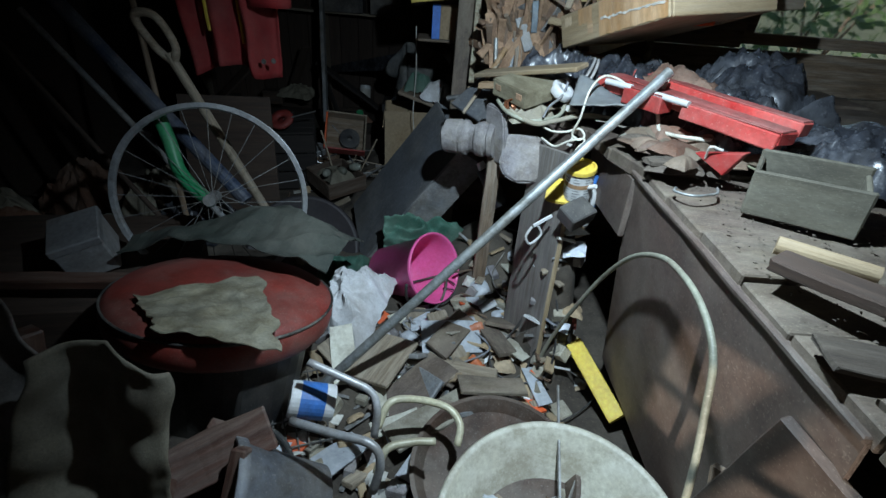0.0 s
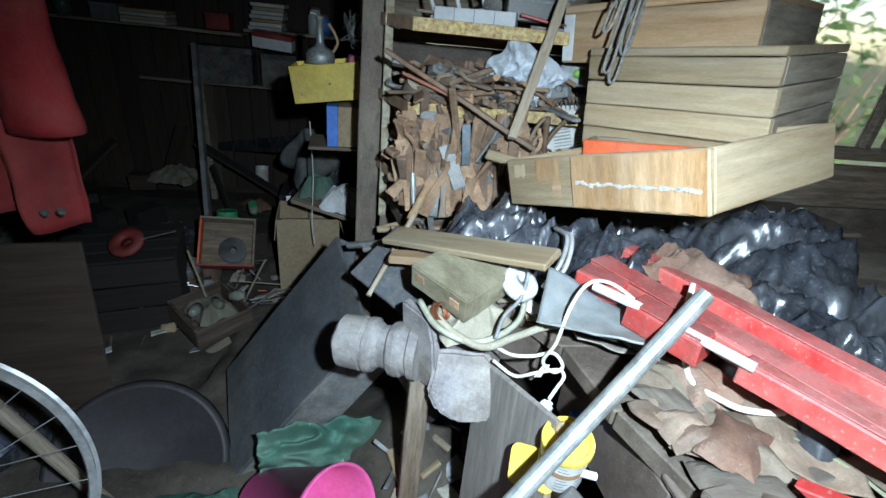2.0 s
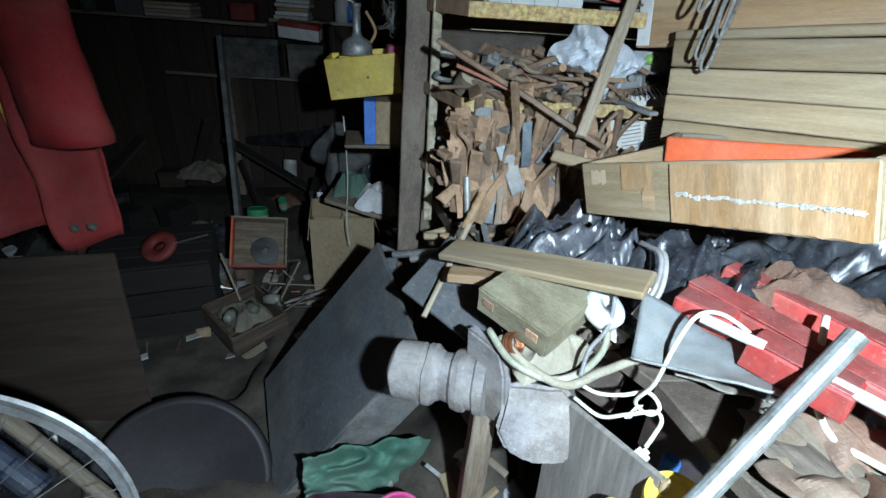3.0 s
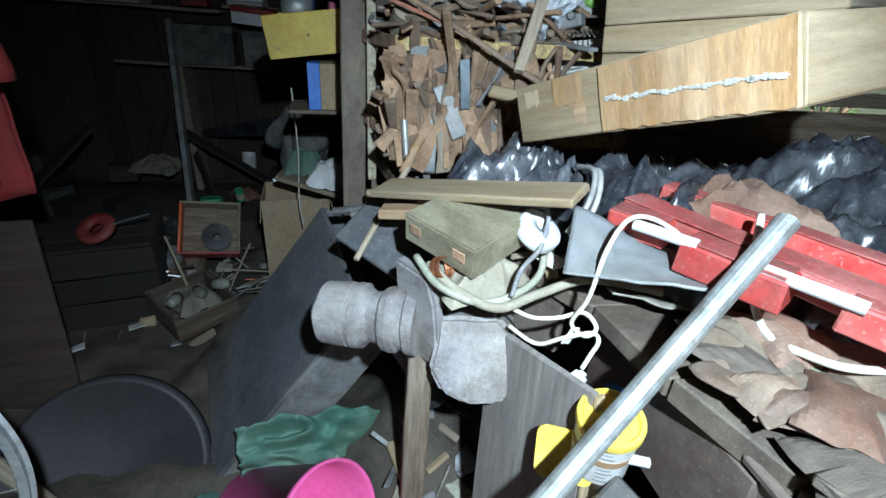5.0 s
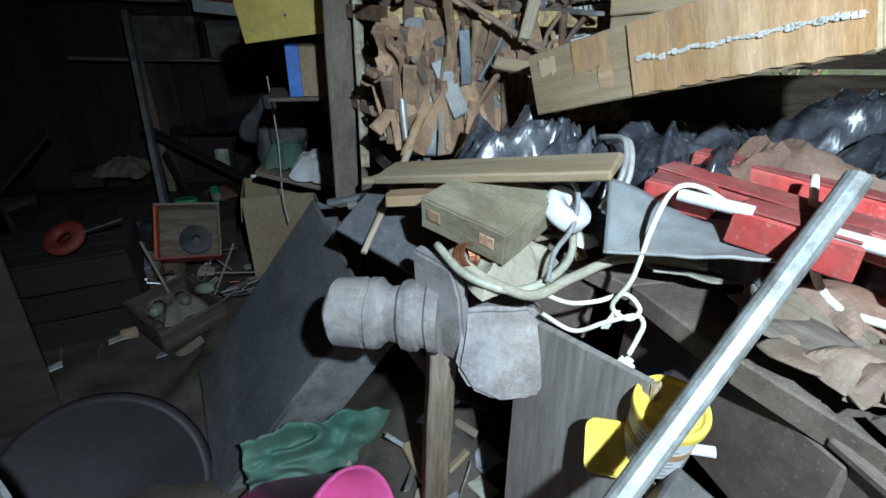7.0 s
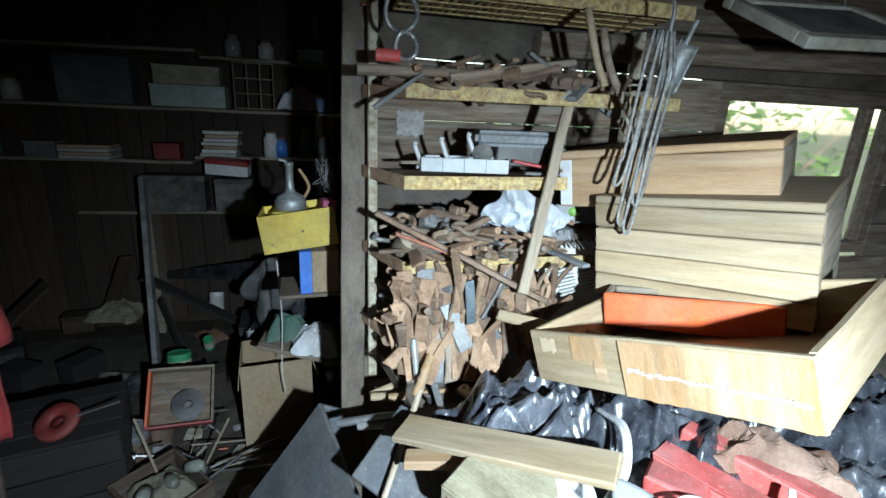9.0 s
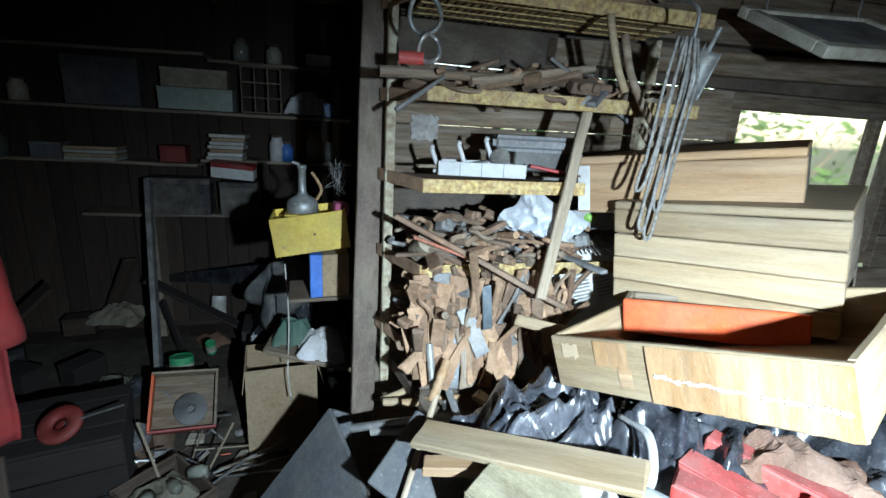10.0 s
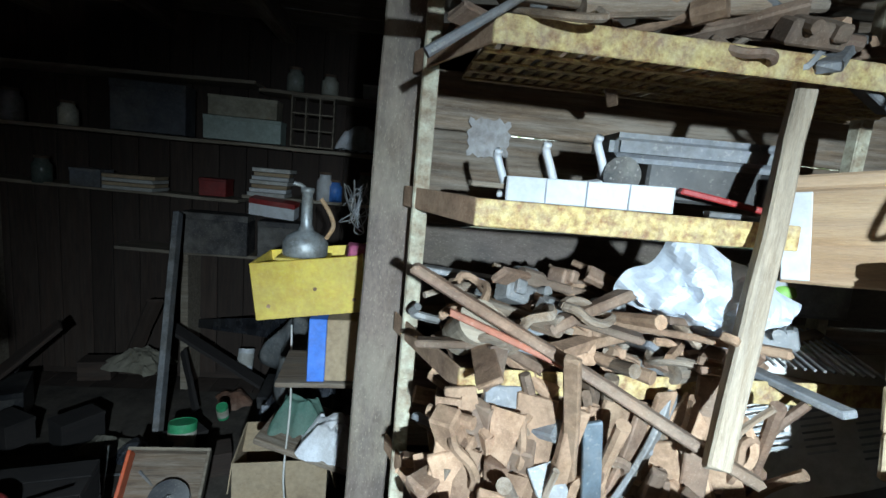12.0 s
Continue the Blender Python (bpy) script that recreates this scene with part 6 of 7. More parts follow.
# flat laths in front of the tools
solo("lath", worn(0.24, 0.026, 0.012, 650, 0.002), wood_pale, "pale lath lying over the drawer edge", "lath", along((0.42, 1.85, 1.385), (0.60, 1.74, 1.37), (-0.3, -1, 0.6)))
for k, (a, b, mt) in enumerate((((0.14, 2.05, 1.075), (0.33, 2.0, 1.10), wood_pale), ((0.18, 2.0, 1.10), (0.34, 1.98, 1.115), wood_warm), ((0.05, 2.0, 1.04), (0.22, 1.95, 1.085), steel), ((0.10, 1.98, 1.04), (0.28, 1.9, 1.08), steel_grey), ((0.14, 2.08, 1.06), (0.30, 2.12, 1.09), wood_pale))):
    solo("hand_tool", rod(0.011, (V(b) - V(a)).length, 12, 0.009, m=pose(0, 0, 0, 0, 90, 0)), mt, ("pale wooden handle on the bench", "brown wooden handle on the bench", "steel tube handle on the bench", "grey steel tool handle", "pale wooden handle on the bench")[k], "handle", along(a, b))
solo("box_panel", worn(0.26, 0.18, 0.014, 655, 0.002), slate, "small slate-grey board under the pale plank", "board", axes((0.22, 1.72, 1.10), (0.35, -0.35, -0.1), (0.4, 0.35, 0.35)))
# hammer with grey grip and turned handle
ham = thing("turned_tool", "long tool with a turned wooden handle and grey grip", "tool")
part("shaft", rod(0.006, 0.30, 10, 0.008, m=pose(0, 0, 0, 0, 90, 0)), wood_grey, ham, m=along((0.125, 1.68, 1.085), (0.24, 1.87, 1.22)))
part("grip", lathe([(0.0, -0.05), (0.009, -0.05), (0.011, -0.03), (0.009, -0.02), (0.012, -0.01), (0.009, 0.0), (0.012, 0.012), (0.010, 0.03), (0.011, 0.05), (0.0, 0.052)], 14), wood_warm, ham, m=along((0.22, 1.85, 1.20), (0.265, 1.90, 1.27)) @ pose(0, 0, 0, 0, 90, 0))
part("steel_grip", rod(0.009, 0.12, 12, 0.007, m=pose(0, 0, 0, 0, 90, 0)), galv, ham, m=along((0.227, 1.93, 1.30), (0.235, 1.90, 1.19)))


# ---- rope, scoop and things under the roof ----
rope_mat = mat("rope", (0.25, 0.24, 0.22), (0.09, 0.088, 0.085), 0.9, scale=90, fine=220, bump=0.8, dust=0.1)
rope = thing("rope_bundle", "grey braided rope hanging in loops", "rope")
for k, (dx, bot) in enumerate(((0.0, 1.62), (0.018, 1.60), (-0.022, 1.70), (0.03, 1.66))):
    part("loop", tube([(0.675 + dx * 0.5, 1.80, 2.0), (0.672 + dx, 1.80, 1.90), (0.655 + dx, 1.795, 1.76), (0.642 + dx * 0.8, 1.79, bot + 0.05), (0.637 + dx, 1.788, bot), (0.652 + dx, 1.785, bot + 0.01), (0.666 + dx, 1.785, 1.78), (0.686 + dx, 1.79, 1.92), (0.69 + dx * 0.5, 1.795, 2.0)], 0.0034, 7, 6), rope_mat, rope, smooth=True)
part("hook", tube([(0.70, 1.80, 2.0), (0.70, 1.80, 2.05), (0.70, 1.84, 2.075), (0.70, 1.9, 2.09)], 0.004, 6, 4), steel_grey, rope)
scoop = thing("metal_scoop", "small galvanised scoop hanging by the rope", "scoop", axes((0.735, 1.80, 1.94), (0.035, 0.0, 0.085), (0, 1, 0)))
bm = cloth(0, 0, 12, 10, lambda u, v: V((v * 0.10, 0.022 * math.cos(u * 3.0) * (1.1 - v * 0.5), 0.024 * math.sin(u * 3.0))), 0.002)
part("bowl", bm, galv, scoop, smooth=True)
part("handle", rod(0.005, 0.05, 8, m=pose(0.07, 0.015, 0, 0, 90, 0)), galv, scoop)
for k, (c, R, mt, lab) in enumerate((((0.19, 1.96, 2.02), 0.032, galv, "coil of grey pipe hanging over the shelf"), ((0.20, 1.955, 1.955), 0.022, steel, "bright steel ring hanging on the shelf"))):
    solo("hanging_ring", tube([(c[0] + R * math.cos(a), c[1] + 0.01 * math.sin(a * 2), c[2] + R * 1.2 * math.sin(a)) for a in [2 * math.pi * j / 14 for j in range(20 if k == 0 else 15)]], 0.005, 8, 4), mt, lab, "ring", smooth=True)
# the red rubber grip of a tool
solo("rubber_bulb", rod(0.013, 0.05, 14, m=pose(0, 0, 0, 0, 90, 0)), red_paint, "faded red rubber tool grip", "grip", pose(0.165, 1.965, 1.935, 0, 0, -10))
for k, (a, b, r0, mt) in enumerate((((0.10, 1.97, 1.905), (0.42, 2.0, 1.915), 0.012, wood_old), ((0.135, 1.96, 1.83), (0.24, 1.97, 1.905), 0.006, steel_grey), ((0.30, 1.98, 1.90), (0.62, 2.02, 1.955), 0.012, wood_old), ((0.40, 2.05, 1.93), (0.66, 2.0, 1.91), 0.014, rust_dark))):
    solo("hand_tool", rod(r0, (V(b) - V(a)).length, 10, r0 * 0.7, m=pose(0, 0, 0, 0, 90, 0)), mt, "long old tool handle on the upper shelf", "handle", along(a, b), "tool handles")
sash = thing("window_sash", "old white framed sash hung under the roof", "window sash", axes((1.17, 1.92, 2.035), (1.0, -0.05, 0.03), (0.1, 1, 0.5)))
for s, at in (((0.45, 0.04, 0.03), (0.225, 0, 0)), ((0.45, 0.04, 0.03), (0.225, 0.30, 0)), ((0.035, 0.26, 0.03), (0.0175, 0.15, 0)), ((0.035, 0.26, 0.03), (0.4325, 0.15, 0))):
    part("rail", box(*s, 0.003), cream_plastic, sash, m=Matrix.Translation(at))
for x in (0.06, 0.39):
    part("hanger", rod(0.003, 0.62, 6, m=Matrix.Translation((0, 0, 0.31))), steel_grey, sash, m=sash.matrix_basis.inverted() @ Matrix.Translation(sash.matrix_basis @ V((x, 0.28, 0.0))))
part("pane", box(0.38, 0.26, 0.004, 0), steel_grey, sash, m=Matrix.Translation((0.225, 0.15, 0.004)))


# ---- far bay ----
def far_box(x, zz, w, h, mt, name, label, d=0.14, y=4.40, cat="box", rz=0):
    b = thing(name, label, cat, pose(x, y, zz, 0, 0, rz))
    part("body", box(w, d, h, 0.003), mt, b, m=Matrix.Translation((0, 0, h / 2)))
    part("lid", box(w + 0.004, d + 0.004, h * 0.16, 0.002), mt, b, m=Matrix.Translation((0, 0, h * 0.94)))
    return b


mint = mat("mint_paint", (0.50, 0.60, 0.53), (0.42, 0.50, 0.44), 0.6, scale=8, bump=0.1, dust=0.15)
far_box(-0.77, 1.79, 0.43, 0.13, mint, "mint_box", "pale mint green box on the far shelf")
far_box(-0.77, 1.925, 0.38, 0.11, mat("cream_box", (0.58, 0.52, 0.38), None, 0.7, dust=0.2), "cream_box", "cream box standing on the mint box")
far_box(-1.28, 1.79, 0.40, 0.27, mat("dark_tin", (0.14, 0.145, 0.16), None, 0.6, 0.3, dust=0.2), "steel_panel_box", "dark steel box with a round hole")
grid = thing("pigeonhole_rack", "small dark wooden pigeonhole rack", "rack", pose(-0.38, 4.38, 1.79))
for k in range(4):
    part("divider", box(0.008, 0.08, 0.29, 0.001), wood_grey, grid, m=Matrix.Translation((-0.12 + 0.08 * k, 0, 0.146)))
    part("divider", box(0.24, 0.075, 0.008, 0.001), wood_grey, grid, m=Matrix.Translation((0, 0, 0.006 + 0.093 * k)))
solo("white_kettle_wrap", crumple(0.28, 0.2, 0.13, 41), cloth_white, "bunched grey-white cloth on the far shelf", "cloth", pose(-0.10, 4.42, 1.79))
far_box(0.03, 1.79, 0.10, 0.09, blue_plastic, "blue_box", "small blue plastic box", 0.08)
far_box(-0.02, 2.11, 0.16, 0.07, white_plastic, "white_carton", "small white carton on the top shelf")
for k in range(7):
    far_box(-0.62 + 0.004 * k, 1.482 + 0.024 * k, 0.22 - 0.01 * (k % 3), 0.022, (paper, white_plastic, cardboard)[k % 3], "book", "old book in a stack on the far shelf", 0.15, 4.40, "book", (k * 37) % 11 - 5)
for k in range(4):
    far_box(-1.38, 1.455 + 0.022 * k, 0.28, 0.02, (paper, cardboard)[k % 2], "book", "old magazine in a stack on the far shelf", 0.18, 4.40, "book", (k * 23) % 9 - 4)
far_box(-1.62, 1.455, 0.16, 0.10, grey_plastic, "grey_carton", "grey carton on the far shelf")
far_box(-0.93, 1.46, 0.15, 0.10, mat("dim_red", (0.22, 0.024, 0.02), None, 0.6, dust=0.05), "red_carton", "dull red carton on the far shelf")
rb = thing("label_box", "white and red carton leaning on the shelf edge", "box", pose(-0.56, 4.26, 1.38, 8, 4, -6))
part("body", box(0.26, 0.09, 0.07, 0.002), white_plastic, rb, m=Matrix.Translation((0, 0, 0.035)))
part("top", box(0.262, 0.092, 0.03, 0.002), red_paint, rb, m=Matrix.Translation((0, 0, 0.082)))
for k, (x, zz, h, r0, mt) in enumerate(((-0.88, 1.66, 0.10, 0.07, steel), (-0.30, 1.48, 0.16, 0.05, white_plastic), (-0.24, 1.48, 0.12, 0.045, blue_plastic), (-0.05, 1.48, 0.18, 0.06, clear_glass), (0.05, 1.48, 0.13, 0.05, steel_grey),
                                        (-1.9, 1.45, 0.14, 0.05, clear_glass), (-2.05, 1.79, 0.16, 0.06, steel_grey), (-1.75, 1.79, 0.12, 0.05, cream_plastic), (-0.5, 2.11, 0.12, 0.05, clear_glass), (-0.3, 2.11, 0.10, 0.05, cream_plastic))):
    if k == 0:
        continue
    j = thing("storage_jar", "dusty jar on the far shelf", "jar", pose(x, 4.42, zz), "far jars")
    part("body", lathe([(0.0, 0.0), (r0, 0.0), (r0, h * 0.75), (r0 * 0.7, h * 0.9), (r0 * 0.7, h), (0.0, h)], 20), mt, j, smooth=True)
    part("lid", lathe([(0.0, h), (r0 * 0.75, h), (r0 * 0.75, h + 0.015), (0.0, h + 0.016)], 20), rust_dark, j)
far_box(-0.92, 1.11, 0.38, 0.24, mat("speaker_black", (0.045, 0.04, 0.042), None, 0.6), "speaker", "dark loudspeaker box on the low shelf", 0.16, 4.42, "speaker")
far_box(-0.55, 1.11, 0.24, 0.22, MATS["speaker_black"], "speaker", "dark loudspeaker box on the low shelf", 0.16, 4.42, "speaker")
solo("steel_prop", box(0.06, 0.03, 1.3, 0.004), steel_grey, "grey steel prop standing in the far bay", "post", along((-0.92, 3.62, 0.2), (-1.0, 4.05, 1.35), (0, 1, 0)) @ pose(0, 0, 0, 0, 90, 0))

# on the yellow box
oil = thing("oil_can", "galvanised oil can with a long neck", "oil can", pose(-0.075, 2.53, 1.50))
part("body", lathe([(0.0, 0.0), (0.048, 0.0), (0.05, 0.004), (0.05, 0.028), (0.042, 0.042), (0.018, 0.056), (0.013, 0.07), (0.012, 0.14), (0.015, 0.142), (0.015, 0.152), (0.0, 0.153)], 28), galv, oil, smooth=True)
part("spout", tube([(0.0, 0, 0.14), (-0.012, 0, 0.155), (-0.03, 0, 0.16)], 0.005, 8, 4), galv, oil)
part("handle", tube([(0.045, 0, 0.04), (0.06, 0, 0.07), (0.05, 0, 0.10), (0.03, 0, 0.13)], 0.005, 8, 4), wood_warm, oil)
part("shelf_plate", box(0.11, 0.10, 0.006, 0.001), yellow_paint, oil, m=Matrix.Translation((0.0, 0.0, -0.004)))
solo("pink_box", box(0.045, 0.04, 0.045, 0.004), mat("dull_pink", (0.60, 0.13, 0.25), None, 0.7, dust=0.1), "small pink cardboard packet", "packet", pose(0.045, 2.50, 1.515, 4, 5, 12))
r = random.Random(6)
for k in range(5):
    solo("wire_tangle", tube([(0.04 + r.gauss(0, 0.02), 2.50 + r.gauss(0, 0.02), 1.60 + 0.09 * r.random() - 0.02 * j * 0.3) for j in range(9)], 0.0014, 5, 5), steel_grey, "thin tangled wire hanging by the post", "wire", group="wire tangle")
solo("white_string", tube([(-0.16, 2.85, 1.22), (-0.15, 2.83, 0.98), (-0.16, 2.82, 0.75), (-0.15, 2.82, 0.62)], 0.003, 6, 6), paper, "white string hanging down to the box", "string", smooth=True)

# wooden box, red box, sticks and dark junk on the far floor
wbx = thing("wooden_box", "shallow wooden box full of glass and rags", "box", pose(-0.62, 2.66, 0.28, 4, -3, 42))
for nm, s, at in (("side", (0.26, 0.012, 0.10), (0, -0.14, 0.05)), ("side", (0.26, 0.012, 0.10), (0, 0.14, 0.05)), ("end", (0.012, 0.268, 0.10), (-0.124, 0, 0.05)), ("end", (0.012, 0.268, 0.10), (0.124, 0, 0.05)), ("bottom", (0.236, 0.268, 0.01), (0, 0, 0.006))):
    part(nm, worn(*s, int(sum(at) * 100) + 700, 0.0015), hardboard, wbx, m=Matrix.Translation(at))
solo("dirty_rag", crumple(0.18, 0.20, 0.06, 51), cloth_khaki, "dirty rag in the wooden box", "rag", pose(-0.62, 2.66, 0.33, 0, 0, 40))
for k in range(3):
    j = thing("glass_jar", "dusty glass jar lying in the box", "jar", pose(-0.66 + 0.06 * k, 2.62 + 0.05 * k, 0.385, 80, 0, 40 * k), "jars in the box")
    part("body", lathe([(0.0, 0.0), (0.025, 0.0), (0.025, 0.05), (0.018, 0.06), (0.018, 0.07), (0.0, 0.07)], 20), clear_glass, j, smooth=True)
rbx = thing("red_box", "open red-edged box with a black reel inside", "box", pose(-0.66, 3.15, 0.44, 50, 6, 10))
for nm, s, at, mt in (("side", (0.28, 0.012, 0.09), (0, -0.13, 0.045), red_paint), ("side", (0.28, 0.012, 0.09), (0, 0.13, 0.045), wood_grey), ("end", (0.012, 0.248, 0.09), (-0.134, 0, 0.045), orange_paint), ("end", (0.012, 0.248, 0.09), (0.134, 0, 0.045), wood_grey), ("bottom", (0.256, 0.248, 0.01), (0, 0, 0.006), wood_old)):
    part(nm, box(*s, 0.002), mt, rbx, m=Matrix.Translation(at))
reel = part("reel", lathe([(0.02, 0.0), (0.07, 0.0), (0.07, 0.012), (0.03, 0.014), (0.03, 0.04), (0.07, 0.042), (0.07, 0.054), (0.02, 0.056), (0.02, 0.0)], 28), black_plastic, rbx, m=pose(0.03, -0.04, 0.014))
rt = thing("red_reel", "red plastic reel lying in the dark", "reel", pose(-0.95, 2.72, 0.66, 30, -10, 0))
# darker red than its plastic, the dim corner put into the colour
part("rim", lathe([(0.025, -0.012), (0.07, -0.014), (0.075, 0.0), (0.07, 0.014), (0.025, 0.012), (0.025, -0.012)], 32), MATS["dim_red"], rt, smooth=True)
part("pin", rod(0.004, 0.22, 8, m=pose(0.12, 0, 0.02, 0, 80, 0)), steel, rt)
# the crate's near-black boards carry the shade of the far bay
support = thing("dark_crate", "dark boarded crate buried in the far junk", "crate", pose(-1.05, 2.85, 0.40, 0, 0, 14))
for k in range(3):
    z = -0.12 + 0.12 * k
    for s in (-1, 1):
        part("side_board", worn(0.5, 0.014, 0.112, 710 + k, 0.002), wood_shaded, support, m=Matrix.Translation((0, 0.193 * s, z)))
        part("end_board", worn(0.37, 0.014, 0.112, 720 + k, 0.002), wood_shaded, support, m=Matrix.Translation((0.243 * s, 0, z)) @ pose(0, 0, 0, 0, 0, 90))
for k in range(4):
    part("lid_board", worn(0.5, 0.097, 0.014, 730 + k, 0.002), wood_shaded, support, m=Matrix.Translation((0, -0.15 + 0.1 * k, 0.187)))
for k in range(26):
    x, y = r.uniform(-1.0, -0.3), r.uniform(2.7, 3.3)
    a = V((x, y, rest(x, y) + 0.03 + 0.05 * r.random()))
    d = V((r.gauss(0, 1), r.gauss(0, 0.7), r.uniform(0.0, 0.7))).normalized() * r.uniform(0.2, 0.42)
    solo("thin_stick", rod(r.uniform(0.003, 0.006), d.length, 6, m=pose(0, 0, 0, 0, 90, 0)), (steel, wood_grey, steel_grey)[k % 3], "thin rod lying in the dark rubbish", "rod", along(a, a + d), "thin rods")
scatter(60, -1.3, -0.1, 2.5, 3.6, rest, 9)
# boxes and boards here are coloured near black in place of shade
for k in range(46):
    x, y = r.uniform(-2.2, 0.1), r.uniform(2.9, 4.4)
    if x > -0.42 and y < 3.3:
        continue
    s = r.uniform(0.08, 0.2)
    z0 = rest(x, y) + (y - 2.9) * 0.18 * r.random()
    kind = k % 4
    if kind == 0:
        solo("old_rag", crumple(s * 1.8, s * 1.5, s * 0.5, 100 + k, 20, 18), (cloth_dkgreen, cloth_khaki, black_film, cloth_brown)[(k // 4) % 4], "dark dusty rag in the far junk", "rags", pose(x, y, z0, 0, 0, k * 40), "far rags")
    elif kind == 1:
        far_box(x, z0 - 0.02, s * 1.5, s, (wood_dark, wood_shaded, black_plastic, wood_shaded)[(k // 4) % 4], "junk_box", "dusty box in the far junk", s, y, "box", k * 33)
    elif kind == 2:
        solo("junk_board", worn(s * 4, s * 0.6, 0.02, 720 + k, 0.004), (wood_shaded, wood_dark, wood_shaded)[k % 3], "old board leaning in the far junk", "board", pose(x, y, z0 + s, r.gauss(0, 25), r.gauss(40, 20), k * 57), "far boards")
    else:
        can("dull tin in the far junk", (steel_grey, white_plastic, green_plastic)[(k // 4) % 3], (rust_dark, paper, cream_plastic)[(k // 4) % 3], pose(x, y, z0, r.gauss(0, 40), 0, 0), s * 0.35, s, None, "far tins")
solo("black_sack", crumple(0.55, 0.5, 0.42, 61, 30, 28), black_film, "large black sack beside the cardboard box", "sack", pose(-0.12, 3.65, 0.42))
solo("grey_cushion", crumple(0.40, 0.30, 0.20, 62, 24, 20, 3), mat("cushion_grey", (0.12, 0.125, 0.125), None, 0.85, dust=0.2), "grey cushion on the sack", "cushion", pose(-0.20, 3.55, 0.82, 20, -20, 30), smooth=True)
shelf_low = solo("low_shelf_board", worn(0.45, 0.30, 0.02, 730, 0.003), wood_old, "brown board over the cardboard box", "board", pose(-0.02, 2.95, 0.79, 0, 14, -8))
solo("folded_cloth", crumple(0.20, 0.16, 0.10, 63), cloth_white, "grey-white cloth bundle on the board", "cloth", pose(-0.03, 2.85, 0.81, 0, 14, 0))
solo("green_rag", crumple(0.16, 0.12, 0.10, 64), cloth_green, "small green rag on the board", "rag", pose(-0.14, 2.92, 0.84))


# ---- left side: bicycle wheel, shovel, tubes ----
wc, wr = V((-0.73, 1.36, 0.80)), 0.31
wheel = thing("bicycle_wheel", "old bicycle wheel with a dull alloy rim", "wheel", axes(wc, (0.93, 0.18, -0.05), (0.0, 0.25, 0.95)))
rim_mat = mat("rim_alloy", (0.40, 0.42, 0.45), (0.30, 0.31, 0.33), 0.45, 0.5, scale=16, bump=0.1, dust=0.25)
bm = bmesh.new()
prof = [(-0.012, 0.006), (-0.012, -0.008), (-0.004, -0.013), (0.004, -0.013), (0.012, -0.008), (0.012, 0.006), (0.008, 0.0), (-0.008, 0.0)]
N = 72
rings = []
for i in range(N):
    a = 2 * math.pi * i / N
    rings.append([bm.verts.new(((wr + dr) * math.cos(a), (wr + dr) * math.sin(a), w)) for w, dr in prof])
for i in range(N):
    A, B = rings[i], rings[(i + 1) % N]
    for j in range(len(prof)):
        q = (j + 1) % len(prof)
        bm.faces.new((A[j], A[q], B[q], B[j]))
part("rim", bm, rim_mat, wheel)
part("hub", rod(0.02, 0.09, 16), steel_grey, wheel)
for k in range(24):
    a, b = 2 * math.pi * k / 24, 2 * math.pi * (k + (1.8 if k % 2 else -1.8)) / 24
    part("spoke", rod(0.0012, (V((wr * math.cos(a), wr * math.sin(a), 0)) - V((0.02 * math.cos(b), 0.02 * math.sin(b), 0.03 * (-1) ** k))).length, 5), steel_grey, wheel,
         m=along((wr * math.cos(a), wr * math.sin(a), 0), (0.02 * math.cos(b), 0.02 * math.sin(b), 0.03 * (-1) ** k)) @ pose(0, 0, 0, 0, 90, 0))
shovel = thing("shovel", "old shovel with a wooden D handle", "shovel")
part("shaft", rod(0.017, 1.0, 12, m=pose(0, 0, 0, 0, 90, 0)), wood_grey, shovel, m=along((-0.90, 1.60, 1.20), (-0.52, 1.62, 0.32)))
part("grip", tube([(-0.90, 1.60, 1.19), (-0.945, 1.59, 1.24), (-0.985, 1.58, 1.33), (-0.92, 1.585, 1.335), (-0.875, 1.59, 1.25), (-0.895, 1.60, 1.19)], 0.014, 8, 5), wood_grey, shovel, smooth=True)
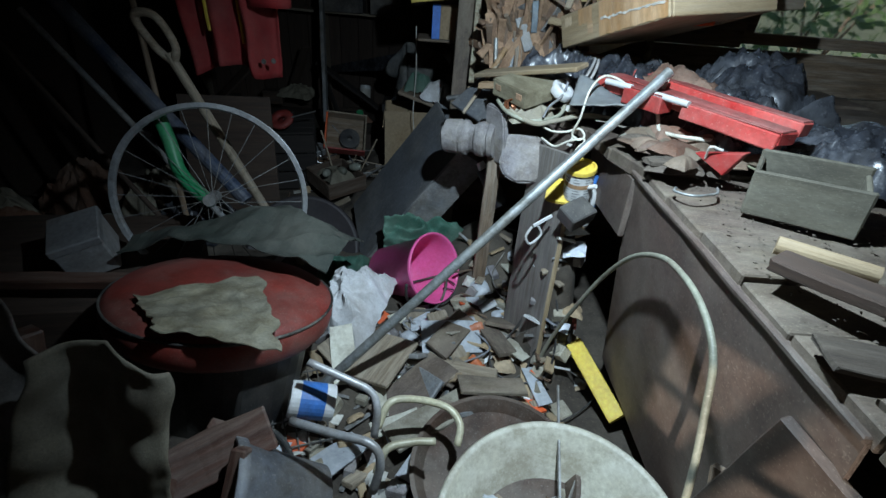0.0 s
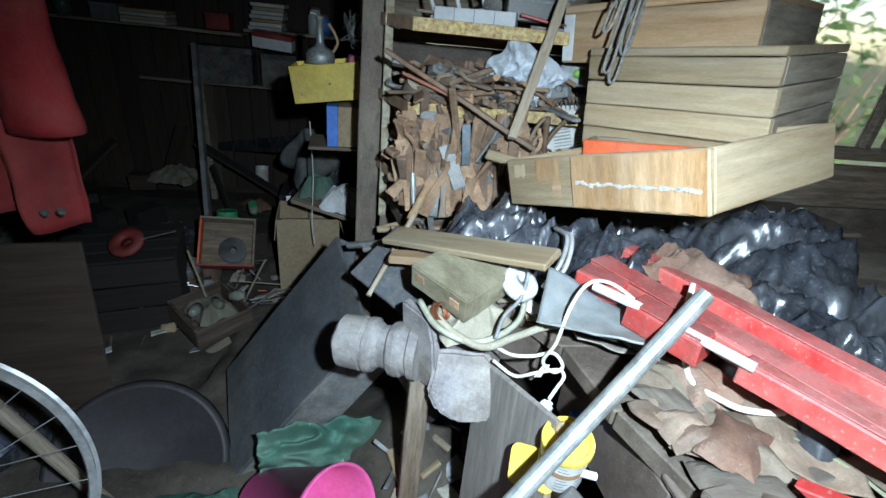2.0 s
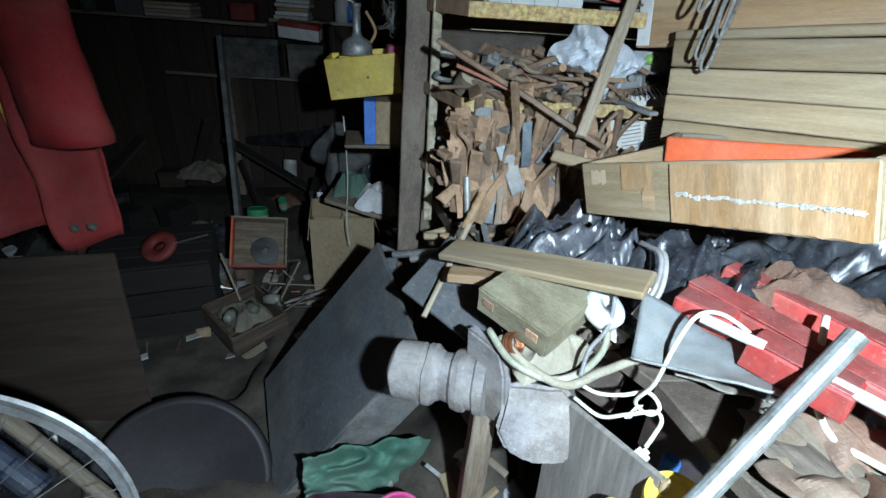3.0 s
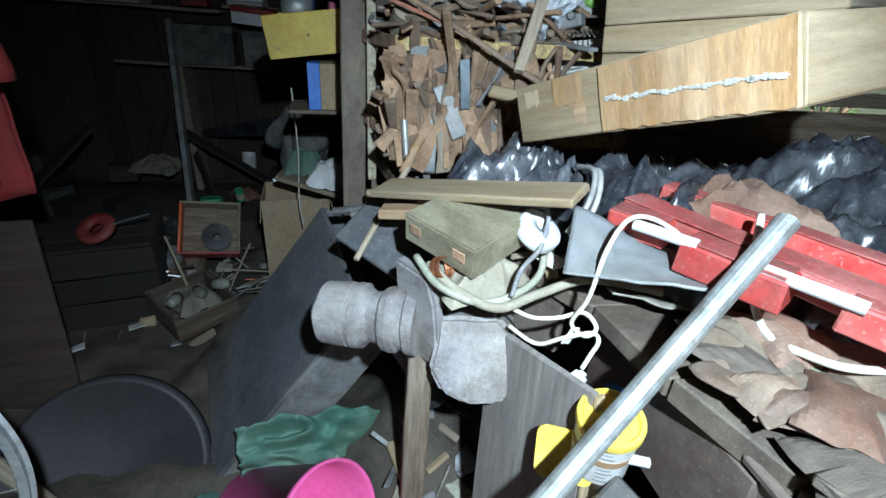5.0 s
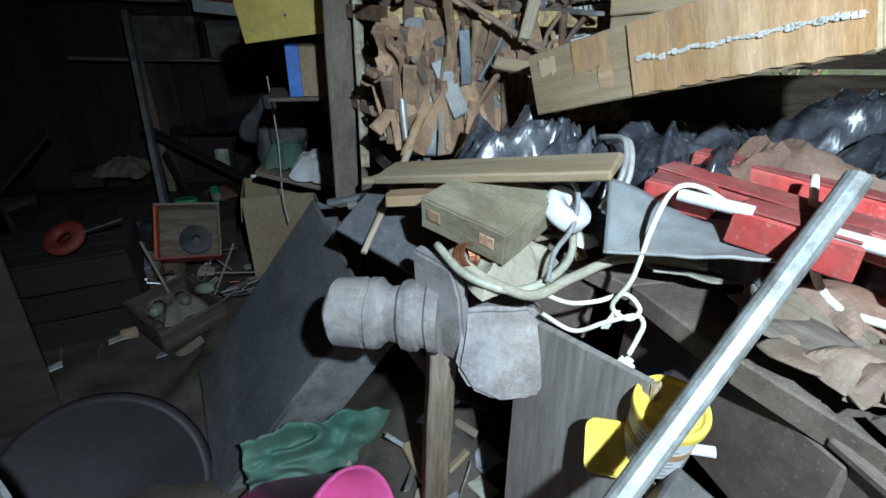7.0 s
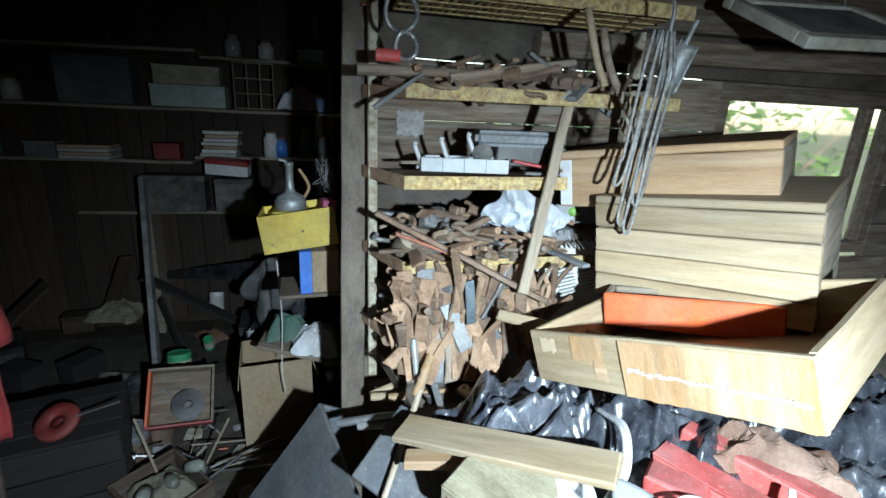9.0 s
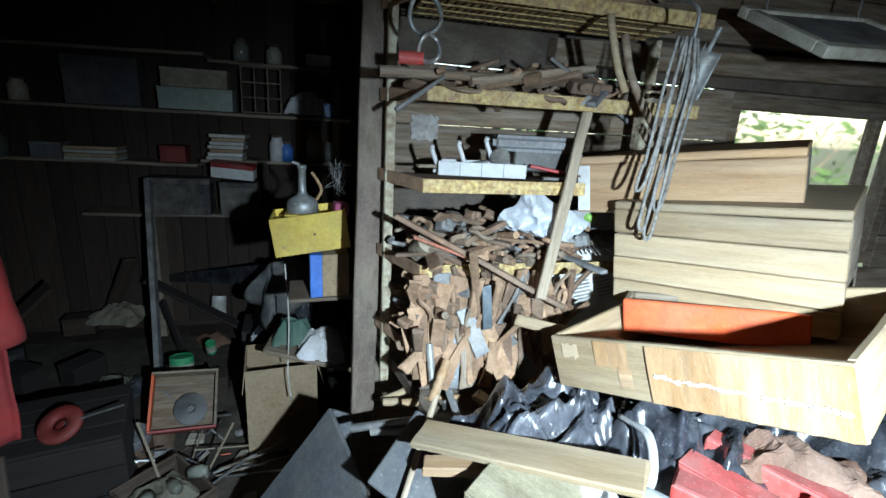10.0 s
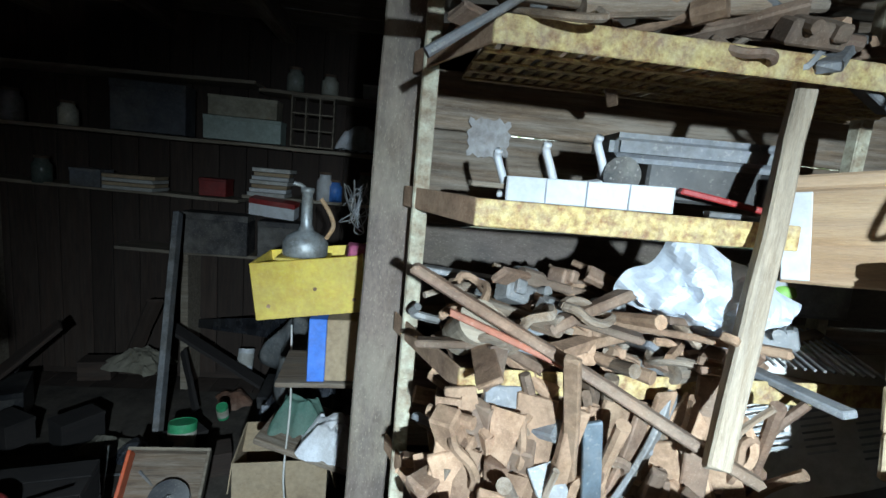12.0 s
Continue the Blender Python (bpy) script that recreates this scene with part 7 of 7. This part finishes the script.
solo("green_sleeve", tube([(-0.935, 1.50, 1.03), (-0.90, 1.47, 0.95), (-0.865, 1.43, 0.86), (-0.80, 1.40, 0.80), (-0.74, 1.38, 0.775)], 0.024, 12, 6), green_plastic, "bright green plastic sleeve of a tool", "sleeve", smooth=True)
for k, (a, b, r0, mt, lab) in enumerate((((-1.42, 1.80, 1.36), (-0.70, 1.55, 0.70), 0.028, mat("navy_tube", (0.05, 0.07, 0.12), None, 0.5, dust=0.2), "dark blue tube leaning in the corner"), ((-1.5, 1.75, 1.30), (-0.78, 1.52, 0.62), 0.012, steel_grey, "thin grey tube leaning in the corner"),
                                         ((-1.6, 1.7, 1.22), (-0.95, 1.5, 0.5), 0.010, wood_dark, "thin pole leaning in the corner"), ((-1.3, 2.1, 1.5), (-1.05, 1.7, 0.4), 0.012, wood_old, "old brown pole leaning in the corner"))):
    solo("leaning_tube", rod(r0, (V(b) - V(a)).length, 14, m=pose(0, 0, 0, 0, 90, 0)), mt, lab, "tube", along(a, b))
silver = thing("silver_box", "silver-grey foil carton in the corner", "box", pose(-1.06, 1.18, 0.64, 12, -12, 30))
part("body", box(0.14, 0.16, 0.13, 0.006), mat("silver", (0.42, 0.43, 0.45), (0.32, 0.32, 0.33), 0.4, 0.4, dust=0.2), silver, m=Matrix.Translation((0, 0, 0.06)))
part("lid", box(0.146, 0.166, 0.03, 0.004), MATS["silver"], silver, m=Matrix.Translation((0, 0, 0.125)))
solo("corner_crate", worn(0.7, 0.6, 0.4, 740, 0.01), wood_dark, "dark crate in the corner", "crate", pose(-1.2, 1.2, 0.42, 0, 0, 10))
solo("dark_plank", worn(0.6, 0.05, 0.03, 741, 0.004), mahog, "dark plank lying over the crate", "plank", along((-1.45, 0.95, 0.68), (-0.85, 1.02, 0.68)))
for k in range(14):
    x, y = r.uniform(-2.1, -1.0), r.uniform(0.6, 2.3)
    solo("old_rag", crumple(0.35, 0.3, 0.2, 200 + k, 18, 16), (cloth_dkgreen, cloth_khaki, black_film, cloth_brown)[k % 4], "dark dusty rag in the corner", "rags", pose(x, y, rest(x, y), 0, 0, k * 40), "corner rags")
